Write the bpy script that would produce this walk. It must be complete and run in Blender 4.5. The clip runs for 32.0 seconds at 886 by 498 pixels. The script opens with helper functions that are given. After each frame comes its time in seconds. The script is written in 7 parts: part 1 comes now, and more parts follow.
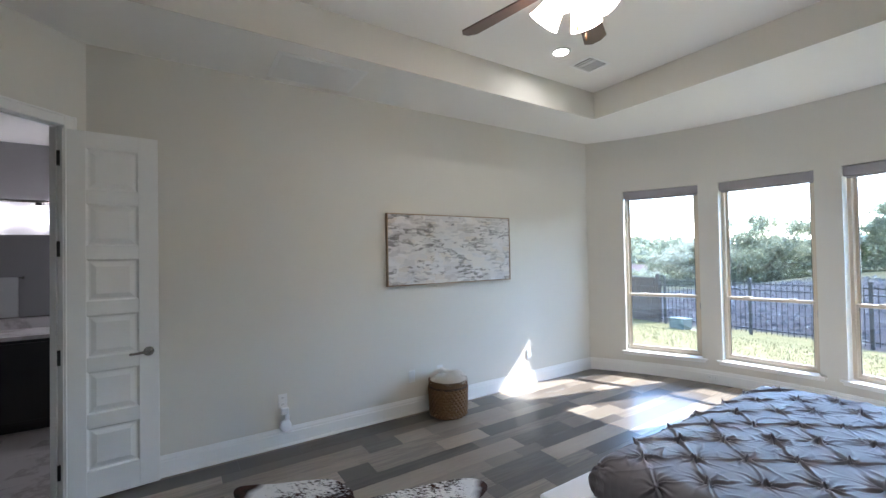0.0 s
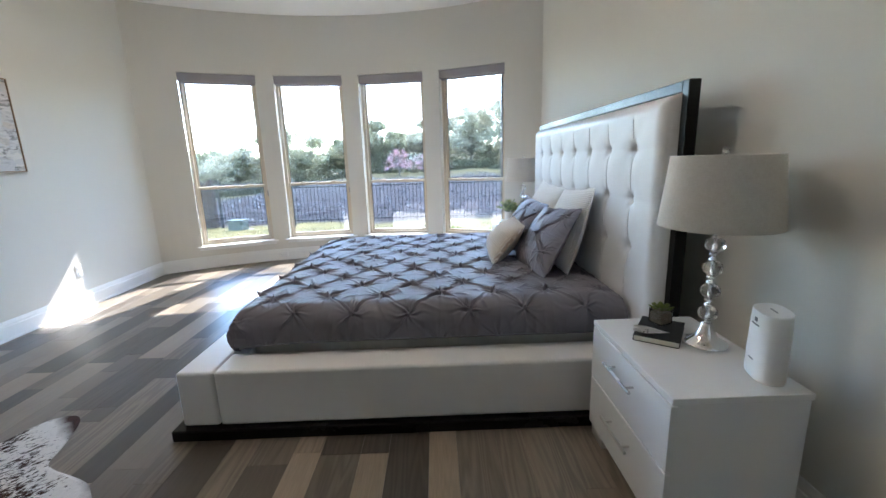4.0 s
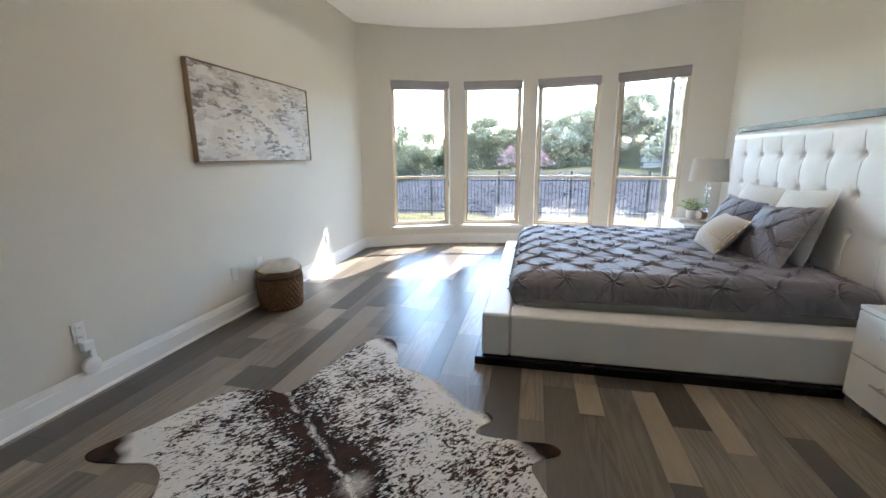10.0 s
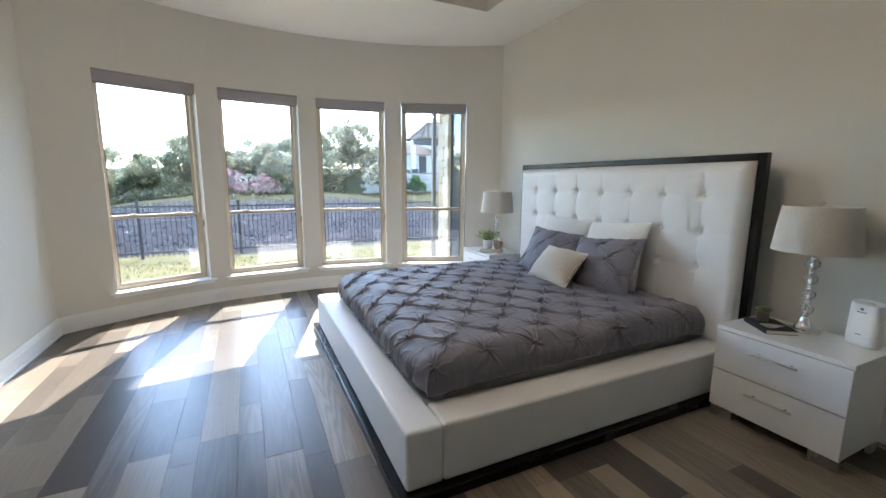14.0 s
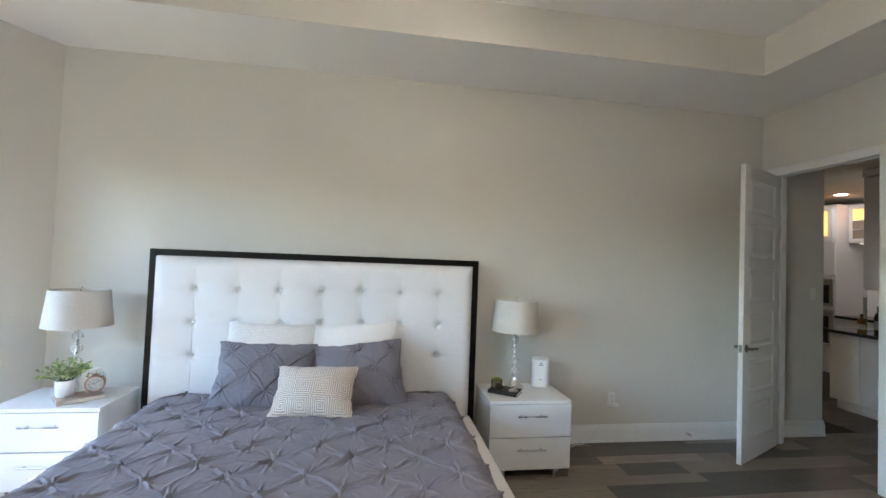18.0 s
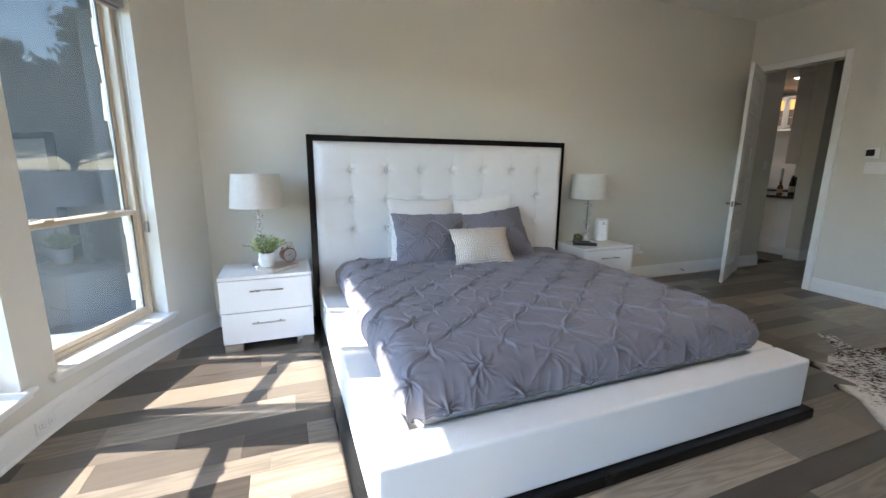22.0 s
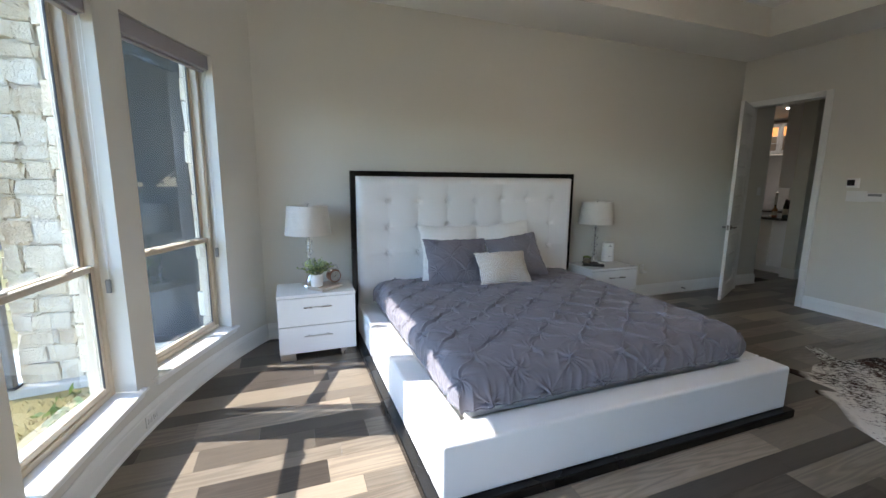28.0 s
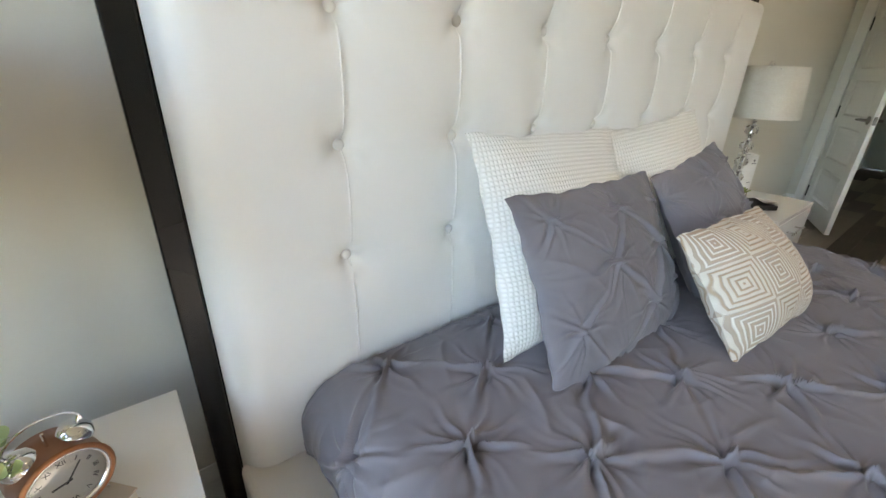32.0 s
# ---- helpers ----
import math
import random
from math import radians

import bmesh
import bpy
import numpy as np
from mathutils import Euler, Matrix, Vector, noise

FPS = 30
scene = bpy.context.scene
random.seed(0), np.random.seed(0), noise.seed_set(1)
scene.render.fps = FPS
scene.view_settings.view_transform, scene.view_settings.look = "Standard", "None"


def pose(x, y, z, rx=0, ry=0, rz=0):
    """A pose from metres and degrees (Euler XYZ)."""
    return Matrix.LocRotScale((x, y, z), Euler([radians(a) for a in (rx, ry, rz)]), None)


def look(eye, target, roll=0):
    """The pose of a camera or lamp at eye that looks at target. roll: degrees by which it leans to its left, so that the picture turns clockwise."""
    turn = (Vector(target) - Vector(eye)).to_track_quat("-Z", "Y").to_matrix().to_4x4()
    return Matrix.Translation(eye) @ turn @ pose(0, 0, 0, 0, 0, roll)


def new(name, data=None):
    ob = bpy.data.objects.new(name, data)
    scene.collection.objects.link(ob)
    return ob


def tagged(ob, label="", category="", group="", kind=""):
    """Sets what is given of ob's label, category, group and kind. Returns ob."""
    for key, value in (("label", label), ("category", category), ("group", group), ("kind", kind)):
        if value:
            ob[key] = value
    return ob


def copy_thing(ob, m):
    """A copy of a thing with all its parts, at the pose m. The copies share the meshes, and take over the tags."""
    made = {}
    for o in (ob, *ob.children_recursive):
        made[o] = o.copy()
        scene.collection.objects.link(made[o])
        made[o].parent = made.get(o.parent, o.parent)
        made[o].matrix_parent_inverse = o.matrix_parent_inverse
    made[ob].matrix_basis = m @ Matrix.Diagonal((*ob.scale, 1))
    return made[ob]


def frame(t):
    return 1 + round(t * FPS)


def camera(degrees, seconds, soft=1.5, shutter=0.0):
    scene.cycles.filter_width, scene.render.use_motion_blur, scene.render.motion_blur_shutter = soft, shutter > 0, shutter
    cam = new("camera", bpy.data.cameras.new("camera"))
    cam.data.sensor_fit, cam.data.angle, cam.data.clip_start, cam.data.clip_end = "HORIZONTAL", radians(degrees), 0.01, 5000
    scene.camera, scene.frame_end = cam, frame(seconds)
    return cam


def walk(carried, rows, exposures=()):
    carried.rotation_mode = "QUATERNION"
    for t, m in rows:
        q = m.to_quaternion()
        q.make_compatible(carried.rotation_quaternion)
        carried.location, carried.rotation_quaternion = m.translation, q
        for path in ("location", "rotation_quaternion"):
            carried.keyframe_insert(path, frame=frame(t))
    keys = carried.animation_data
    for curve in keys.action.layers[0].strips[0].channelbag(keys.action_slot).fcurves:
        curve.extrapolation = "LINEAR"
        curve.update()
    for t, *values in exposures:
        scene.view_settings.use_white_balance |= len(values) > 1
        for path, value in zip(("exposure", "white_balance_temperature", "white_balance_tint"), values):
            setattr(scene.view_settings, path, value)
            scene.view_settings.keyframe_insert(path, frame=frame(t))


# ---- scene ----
cam = camera(94.1, 32.0)
PATH = [
    (0, (3.648, -0.136, 1.558), (1.968, 0.949, 1.592), -1.1),
    (0.5, (3.594, -0.171, 1.503), (1.95, 0.965, 1.416), -1.3),
    (1, (3.52, -0.191, 1.434), (1.963, 1.047, 1.225), -1.8),
    (1.5, (3.429, -0.15, 1.37), (2.02, 1.24, 1.087), -2.3),
    (2, (3.343, -0.097, 1.295), (2.219, 1.525, 0.968), -2.7),
    (2.5, (3.282, -0.126, 1.279), (2.47, 1.666, 0.922), -2.7),
    (3, (3.276, -0.171, 1.252), (2.825, 1.741, 0.874), -2.5),
    (3.5, (3.329, -0.226, 1.267), (3.132, 1.723, 0.865), -2.1),
    (4, (3.352, -0.357, 1.268), (3.377, 1.597, 0.843), -1.8),
    (4.5, (3.271, -0.424, 1.247), (3.446, 1.519, 0.809), -1.3),
    (6.5, (2.787, -0.799, 1.22), (3.108, 1.068, 0.579), 0.5),
    (7, (2.669, -0.909, 1.206), (2.911, 0.955, 0.523), 0.5),
    (7.5, (2.557, -0.98, 1.205), (2.708, 0.884, 0.497), 0.7),
    (8, (2.514, -1.029, 1.194), (2.507, 0.85, 0.508), 0.6),
    (8.5, (2.456, -1.029, 1.2), (2.319, 0.86, 0.557), 0.5),
    (9, (2.405, -1.039, 1.231), (2.13, 0.856, 0.654), 0.1),
    (9.5, (2.394, -1.033, 1.254), (2.034, 0.867, 0.745), -0.2),
    (10, (2.4, -1.025, 1.291), (1.98, 0.882, 0.858), -0.5),
    (10.5, (2.406, -1.012, 1.359), (1.964, 0.902, 0.984), -0.6),
    (11, (2.425, -1.011, 1.45), (1.98, 0.912, 1.128), -0.5),
    (11.5, (2.412, -0.992, 1.478), (2.0, 0.943, 1.184), -0.2),
    (12, (2.35, -0.894, 1.457), (2.041, 1.063, 1.185), 0.3),
    (12.5, (2.227, -0.71, 1.444), (2.078, 1.266, 1.176), 0.6),
    (13, (1.989, -0.501, 1.421), (2.131, 1.475, 1.145), 0.7),
    (13.5, (1.79, -0.317, 1.398), (2.239, 1.61, 1.108), 0.6),
    (14, (1.573, -0.061, 1.368), (2.42, 1.722, 1.046), 0.4),
    (14.5, (1.407, 0.127, 1.348), (2.566, 1.718, 0.995), 0.2),
    (15, (1.254, 0.34, 1.351), (2.724, 1.641, 0.966), 0.3),
    (15.5, (1.136, 0.595, 1.38), (2.812, 1.616, 0.994), 0.6),
    (17.5, (0.971, 1.84, 1.513), (2.967, 1.71, 1.494), 2.7),
    (18, (1.146, 2.157, 1.537), (3.123, 1.862, 1.599), 2.2),
    (18.5, (1.315, 2.416, 1.527), (3.274, 2.028, 1.64), 1.4),
    (19, (1.462, 2.744, 1.511), (3.402, 2.279, 1.642), 0.4),
    (19.5, (1.588, 2.967, 1.473), (3.514, 2.434, 1.54), -0.1),
    (20, (1.582, 3.21, 1.4), (3.485, 2.593, 1.375), -0.4),
    (20.5, (1.457, 3.448, 1.395), (3.334, 2.771, 1.26), 0.0),
    (21, (1.247, 3.666, 1.381), (3.094, 2.935, 1.145), 0.4),
    (21.5, (1.086, 3.825, 1.373), (2.919, 3.091, 1.053), 0.5),
    (22, (0.918, 3.994, 1.333), (2.745, 3.285, 0.932), 0.6),
    (22.5, (0.76, 4.085, 1.294), (2.58, 3.402, 0.823), 0.7),
    (23, (0.612, 4.199, 1.255), (2.419, 3.527, 0.724), 0.8),
    (23.5, (0.554, 4.3, 1.238), (2.35, 3.62, 0.679), 0.9),
    (24, (0.482, 4.403, 1.244), (2.267, 3.701, 0.68), 1.0),
    (24.5, (0.437, 4.451, 1.251), (2.223, 3.741, 0.698), 1.1),
    (25, (0.411, 4.477, 1.271), (2.209, 3.772, 0.75), 1.2),
    (25.5, (0.418, 4.468, 1.34), (2.23, 3.776, 0.854), 1.1),
    (26, (0.422, 4.448, 1.42), (2.246, 3.754, 0.98), 1.1),
    (26.5, (0.429, 4.424, 1.482), (2.257, 3.721, 1.076), 0.9),
    (28.5, (0.829, 4.298, 1.47), (2.677, 3.603, 1.151), 0.5),
    (29, (1.238, 4.249, 1.516), (3.078, 3.561, 1.14), 1.0),
    (29.5, (1.602, 4.159, 1.442), (3.439, 3.471, 1.054), 0.9),
    (30, (2.082, 4.065, 1.387), (3.891, 3.342, 0.935), 1.2),
    (30.5, (2.493, 4.048, 1.348), (4.264, 3.274, 0.833), 1.5),
    (31, (2.919, 3.985, 1.316), (4.636, 3.155, 0.714), 1.7),
    (31.5, (3.264, 3.91, 1.255), (4.904, 2.996, 0.566), 2.0),
    (32, (3.561, 3.824, 1.188), (4.99, 2.674, 0.391), 1.9),
]
EXPOSURES = [(0.0, 4.24, 5940, 10), (2.0, 4.25, 6000, 10), (4.0, 4.23, 6140, 10), (7.0, 4.42, 6560, 10), (9.0, 4.4, 6710, 10), (11.0, 4.23, 6580, 10), (13.0, 4.06, 6410, 10), (15.0, 3.96, 6620, 10), (18.0, 4.49, 6390, 10), (20.0, 4.32, 6360, 10), (22.0, 4.09, 6640, 10), (24.0, 3.61, 6420, 10), (26.0, 3.42, 6110, 10), (29.0, 3.65, 6820, 10), (31.0, 3.97, 7670, 10), (32.0, 4.24, 8090, 10)]
walk(cam, [(t, look(eye, target, roll)) for t, eye, target, roll in PATH], EXPOSURES)
SKY_STRENGTH, SUN_STRENGTH = 0.18, 1.15
FAN_GLASS, DOWNLIGHT, BATH_LAMP, WARM_STRIP = 11.0, 10.0, 0.6, 0.6

# ---- world, sun, exposure ----
SUN_TO = Vector((0.274, 0.962, 0.972)).normalized()
world = bpy.data.worlds.new("world")
scene.world = world
world.use_nodes = True
wn, wl = world.node_tree.nodes, world.node_tree.links
sky = wn.new("ShaderNodeTexSky")
sky.sky_type = "NISHITA"
sky.sun_disc = False
sky.dust_density = 0.3
sky.ozone_density = 2.0
sky.sun_elevation = math.asin(SUN_TO.z)
sky.sun_rotation = math.atan2(SUN_TO.x, SUN_TO.y)
wn["Background"].inputs["Strength"].default_value = SKY_STRENGTH
wl.new(sky.outputs["Color"], wn["Background"].inputs["Color"])
sun = new("sun", bpy.data.lights.new("sun", "SUN"))
sun.data.energy = SUN_STRENGTH
sun.data.angle = radians(0.5)
sun.data.color = (1.0, 0.965, 0.92)
sun.matrix_world = look((0, 0, 30), Vector((0, 0, 30)) - SUN_TO)


# ---- materials ----
def nodes_of(name):
    m = bpy.data.materials.new(name)
    m.use_nodes = True
    nt = m.node_tree
    return m, nt, nt.nodes["Principled BSDF"]


def nd(nt, kind, ins=None, **props):
    n = nt.nodes.new(kind)
    for k, v in props.items():
        if k == "op":
            n.operation = v
        elif k == "dt":
            n.data_type = v
        elif k == "feature":
            n.feature = v
        elif k == "blend":
            n.blend_type = v
    for k, v in (ins or {}).items():
        s = n.inputs[k]
        if isinstance(v, bpy.types.NodeSocket):
            nt.links.new(v, s)
        else:
            s.default_value = v
    return n


def math_node(nt, op, a, b=0.0):
    return nd(nt, "ShaderNodeMath", {0: a, 1: b}, op=op).outputs[0]


def mixc(nt, f, a, b, blend="MIX"):
    n = nd(nt, "ShaderNodeMix", None, dt="RGBA", blend=blend)
    for key, v in ((0, f), (6, a), (7, b)):
        if isinstance(v, bpy.types.NodeSocket):
            nt.links.new(v, n.inputs[key])
        else:
            n.inputs[key].default_value = v if key == 0 else (*v[:3], 1)
    return n.outputs[2]


def ramp(nt, f, stops):
    n = nt.nodes.new("ShaderNodeValToRGB")
    nt.links.new(f, n.inputs[0])
    e = n.color_ramp.elements
    while len(e) < len(stops):
        e.new(0.5)
    for el, (p, c) in zip(e, stops):
        el.position = p
        el.color = (*c, 1) if len(c) == 3 else c
    return n.outputs[0]


def coords(nt, scale=(1, 1, 1), offset_random=False):
    tc = nd(nt, "ShaderNodeTexCoord").outputs["Object"]
    if offset_random:
        r = nd(nt, "ShaderNodeObjectInfo").outputs["Random"]
        off = nd(nt, "ShaderNodeCombineXYZ", {0: math_node(nt, "MULTIPLY", r, 37.0), 1: math_node(nt, "MULTIPLY", r, 91.0), 2: math_node(nt, "MULTIPLY", r, 13.0)}).outputs[0]
        tc = nd(nt, "ShaderNodeVectorMath", {0: tc, 1: off}, op="ADD").outputs[0]
    return nd(nt, "ShaderNodeVectorMath", {0: tc, 1: scale}, op="MULTIPLY").outputs[0]


def noise_tex(nt, v, scale, detail=4.0, rough=0.55):
    return nd(nt, "ShaderNodeTexNoise", {"Vector": v, "Scale": scale, "Detail": detail, "Roughness": rough}).outputs[0]


def bump(nt, bsdf, h, strength=0.2, dist=0.002):
    b = nd(nt, "ShaderNodeBump", {"Strength": strength, "Distance": dist, "Height": h})
    nt.links.new(b.outputs[0], bsdf.inputs["Normal"])


def mat(name, col, rough=0.5, metal=0.0, var=0.06, scale=3.0, fine=150.0, strength=0.1, dist=0.001, rvar=0.08, random=0.0, coat=0.0, sheen=0.0):
    """A painted, cloth or metal surface: two scales of tone, fine relief, uneven gloss."""
    m, nt, p = nodes_of(name)
    v = coords(nt, offset_random=random > 0)
    big, small = noise_tex(nt, v, scale), noise_tex(nt, v, fine, 2.0)
    both = math_node(nt, "ADD", math_node(nt, "MULTIPLY", big, 0.7), math_node(nt, "MULTIPLY", small, 0.3))
    c = mixc(nt, both, [x * (1 - var * 2) for x in col], [min(1, x * (1 + var * 2)) for x in col])
    if random:
        r = nd(nt, "ShaderNodeObjectInfo").outputs["Random"]
        c = mixc(nt, math_node(nt, "MULTIPLY", r, random), c, [x * 0.45 for x in col])
    nt.links.new(c, p.inputs["Base Color"])
    nt.links.new(math_node(nt, "ADD", rough - rvar, math_node(nt, "MULTIPLY", big, 2 * rvar)), p.inputs["Roughness"])
    p.inputs["Metallic"].default_value = metal
    p.inputs["Coat Weight"].default_value = coat
    p.inputs["Sheen Weight"].default_value = sheen
    if strength:
        bump(nt, p, small, strength, dist)
    return m


def emission(name, col, strength):
    m, nt, p = nodes_of(name)
    p.inputs["Base Color"].default_value = (*col, 1)
    p.inputs["Emission Color"].default_value = (*col, 1)
    p.inputs["Emission Strength"].default_value = strength
    return m


def pane_glass(name, tint=(0.745, 0.76, 0.765), ior=1.85):
    """Thin window glass: clear, with the gloss that the angle gives."""
    m, nt, p = nodes_of(name)
    nt.nodes.remove(p)
    f = nd(nt, "ShaderNodeFresnel", {"IOR": ior}).outputs[0]
    a = nd(nt, "ShaderNodeBsdfTransparent", {"Color": (*tint, 1)}).outputs[0]
    b = nd(nt, "ShaderNodeBsdfGlossy", {"Color": (1, 1, 1, 1), "Roughness": 0.0}).outputs[0]
    mx = nd(nt, "ShaderNodeMixShader", {0: f, 1: a, 2: b})
    nt.links.new(mx.outputs[0], nt.nodes["Material Output"].inputs["Surface"])
    return m


def crystal(name, tint=(1, 1, 1), rough=0.0, ior=1.5):
    m, nt, p = nodes_of(name)
    p.inputs["Base Color"].default_value = (*tint, 1)
    p.inputs["Transmission Weight"].default_value = 1.0
    p.inputs["Roughness"].default_value = rough
    p.inputs["IOR"].default_value = ior
    return m


def plank_wood(name, rough=0.42):
    """Oak boards: each board its own tone, grain along y, cathedral figure, open pores."""
    m, nt, p = nodes_of(name)
    v = coords(nt, offset_random=True)
    r = nd(nt, "ShaderNodeObjectInfo").outputs["Random"]
    tone = nd(nt, "ShaderNodeObjectInfo").outputs["Color"]
    stretch = nd(nt, "ShaderNodeVectorMath", {0: v, 1: (1.0, 0.07, 1.0)}, op="MULTIPLY").outputs[0]
    warp = noise_tex(nt, stretch, 6.0, 2.5)
    rings = math_node(nt, "SINE", math_node(nt, "MULTIPLY", warp, 105.0), 0)
    grain = noise_tex(nt, nd(nt, "ShaderNodeVectorMath", {0: v, 1: (1.0, 0.03, 1.0)}, op="MULTIPLY").outputs[0], 260.0, 3.0, 0.7)
    cloud = noise_tex(nt, v, 4.0, 3.0)
    figured = math_node(nt, "GREATER_THAN", math_node(nt, "FRACT", math_node(nt, "MULTIPLY", r, 23.0)), 0.45)
    rings = math_node(nt, "MULTIPLY", rings, math_node(nt, "ADD", math_node(nt, "MULTIPLY", figured, 0.13), 0.04))
    f = math_node(nt, "ADD", rings, math_node(nt, "MULTIPLY", grain, 0.75))
    f = math_node(nt, "ADD", f, math_node(nt, "MULTIPLY", cloud, 0.25))
    dark = mixc(nt, 1.0, tone, (0.50, 0.485, 0.47), "MULTIPLY")
    light = mixc(nt, 1.0, tone, (1.42, 1.40, 1.36), "MULTIPLY")
    nt.links.new(mixc(nt, f, dark, light), p.inputs["Base Color"])
    nt.links.new(math_node(nt, "ADD", rough - 0.06, math_node(nt, "MULTIPLY", grain, 0.16)), p.inputs["Roughness"])
    bump(nt, p, f, 0.25, 0.0008)
    return m


WALL = mat("greige_wall_paint", (0.665, 0.645, 0.585), 0.75, var=0.015, scale=1.2, fine=220, strength=0.12, dist=0.0008)
CEIL = mat("ceiling_paint", (0.865, 0.85, 0.815), 0.85, var=0.012, scale=1.0, fine=160, strength=0.2, dist=0.001)
TRIM = mat("white_trim_enamel", (0.80, 0.80, 0.78), 0.32, var=0.015, scale=4, fine=90, strength=0.03)
DOOR = mat("white_door_enamel", (0.78, 0.78, 0.76), 0.38, var=0.015, scale=4, fine=90, strength=0.03)
TONES = [(0.0, (0.052, 0.043, 0.036)), (0.2, (0.082, 0.069, 0.057)), (0.4, (0.138, 0.117, 0.095)), (0.62, (0.185, 0.158, 0.127)), (0.84, (0.225, 0.190, 0.150)), (1.0, (0.315, 0.258, 0.200))]
PLANK = plank_wood("grey_brown_oak", 0.31)
SUBFLOOR = mat("dark_joint_hall_shade", (0.03, 0.027, 0.024), 0.8)
VINYL = mat("almond_vinyl", (0.58, 0.50, 0.385), 0.4, var=0.02, strength=0.02)
GASKET = mat("dark_gasket", (0.05, 0.045, 0.04), 0.6)
GLASS = pane_glass("window_glass", ior=2.1)
GLASS_OUT, nt_, p_ = nodes_of("window_glass_outside")
nt_.nodes.remove(p_)
nt_.links.new(nd(nt_, "ShaderNodeBsdfTransparent", {"Color": (0.82, 0.835, 0.84, 1)}).outputs[0], nt_.nodes["Material Output"].inputs["Surface"])
SHADE = mat("mauve_grey_shade_cloth", (0.340, 0.323, 0.340), 0.7, var=0.04, fine=400, strength=0.2)
CORD = mat("white_cord", (0.7, 0.7, 0.68), 0.6)
CLEAT = mat("grey_plastic", (0.25, 0.26, 0.27), 0.4)
NICKEL = mat("brushed_nickel", (0.22, 0.205, 0.19), 0.26, metal=1.0, var=0.05, fine=300, strength=0.05)
CHROME = mat("chrome", (0.85, 0.85, 0.86), 0.06, metal=1.0, var=0.01, strength=0.0, rvar=0.02)
BLACKMETAL = mat("black_metal", (0.012, 0.012, 0.013), 0.45, var=0.1)
PLASTIC = mat("white_plastic", (0.78, 0.78, 0.77), 0.35, var=0.01, strength=0.02)
SLOT = mat("dark_slot", (0.03, 0.03, 0.03), 0.6)


# ---- helpers for meshes ----
def part(name, bm, material, parent, label="", m=None, smooth=False):
    """Link a bmesh as one mesh object under a thing or a part."""
    me = bpy.data.meshes.new(name)
    bm.to_mesh(me)
    bm.free()
    if smooth:
        me.shade_smooth()
    me.materials.append(material)
    ob = new(name, me)
    ob.parent = parent
    if m is not None:
        ob.matrix_basis = m
    if label:
        ob["label"] = label
    return ob


def thing(name, label, category, m=None, group="", kind=""):
    ob = new(name)
    ob.empty_display_size = 0.1
    if m is not None:
        ob.matrix_basis = m
    return tagged(ob, label, category, group, kind)


def solid(name, bm, material, label, category, m=None, group="", kind="", smooth=False):
    """A thing or a piece of the setting that is one mesh."""
    return tagged(part(name, bm, material, None, "", m, smooth), label, category, group, kind)


def bx(lo, hi, bev=0.0, seg=1, bm=None):
    """A box from corner lo to corner hi with bevelled edges."""
    b = bmesh.new()
    bmesh.ops.create_cube(b, size=1.0)
    for v in b.verts:
        v.co = Vector([lo[k] + (v.co[k] + 0.5) * (hi[k] - lo[k]) for k in range(3)])
    if bev:
        bmesh.ops.bevel(b, geom=b.edges[:], offset=bev, segments=seg, affect="EDGES", profile=0.5)
    if bm is None:
        return b
    join(bm, b)
    return bm


def join(bm, other):
    me = bpy.data.meshes.new("tmp")
    other.to_mesh(me)
    other.free()
    bm.from_mesh(me)
    bpy.data.meshes.remove(me)
    return bm


def lathe(profile, n=24, cx=0.0, cy=0.0, bm=None):
    """A turned body from (radius, height) pairs."""
    bm = bm or bmesh.new()
    rings = []
    for r, z in profile:
        if r < 1e-5:
            rings.append([bm.verts.new((cx, cy, z))])
        else:
            rings.append([bm.verts.new((cx + r * math.cos(2 * math.pi * k / n), cy + r * math.sin(2 * math.pi * k / n), z)) for k in range(n)])
    for a, b in zip(rings, rings[1:]):
        for k in range(n):
            q = [a[k % len(a)], a[(k + 1) % len(a)], b[(k + 1) % len(b)], b[k % len(b)]]
            q = list(dict.fromkeys(q))
            if len(q) > 2:
                bm.faces.new(q)
    return bm


def tube(pts, r, n=8, bm=None, taper=1.0):
    """A round bar along points."""
    bm = bm or bmesh.new()
    pts = [Vector(p) for p in pts]
    rings = []
    for i, p in enumerate(pts):
        d = (pts[min(i + 1, len(pts) - 1)] - pts[max(i - 1, 0)]).normalized()
        a = d.orthogonal().normalized()
        b = d.cross(a)
        if rings:
            a = (last - d * last.dot(d)).normalized()
            b = d.cross(a)
        last = a
        rr = r * (1 + (taper - 1) * i / max(1, len(pts) - 1))
        rings.append([bm.verts.new(p + rr * (a * math.cos(2 * math.pi * k / n) + b * math.sin(2 * math.pi * k / n))) for k in range(n)])
    for a, b in zip(rings, rings[1:]):
        for k in range(n):
            bm.faces.new((a[k], a[(k + 1) % n], b[(k + 1) % n], b[k]))
    bm.faces.new(rings[0][::-1])
    bm.faces.new(rings[-1])
    return bm


def prism(poly, z0, z1, bm=None):
    """An upright block over a plan polygon (counter-clockwise)."""
    bm = bm or bmesh.new()
    lo = [bm.verts.new((x, y, z0)) for x, y in poly]
    hi = [bm.verts.new((x, y, z1)) for x, y in poly]
    n = len(poly)
    bm.faces.new(lo[::-1])
    bm.faces.new(hi)
    for k in range(n):
        bm.faces.new((lo[k], lo[(k + 1) % n], hi[(k + 1) % n], hi[k]))
    return bm


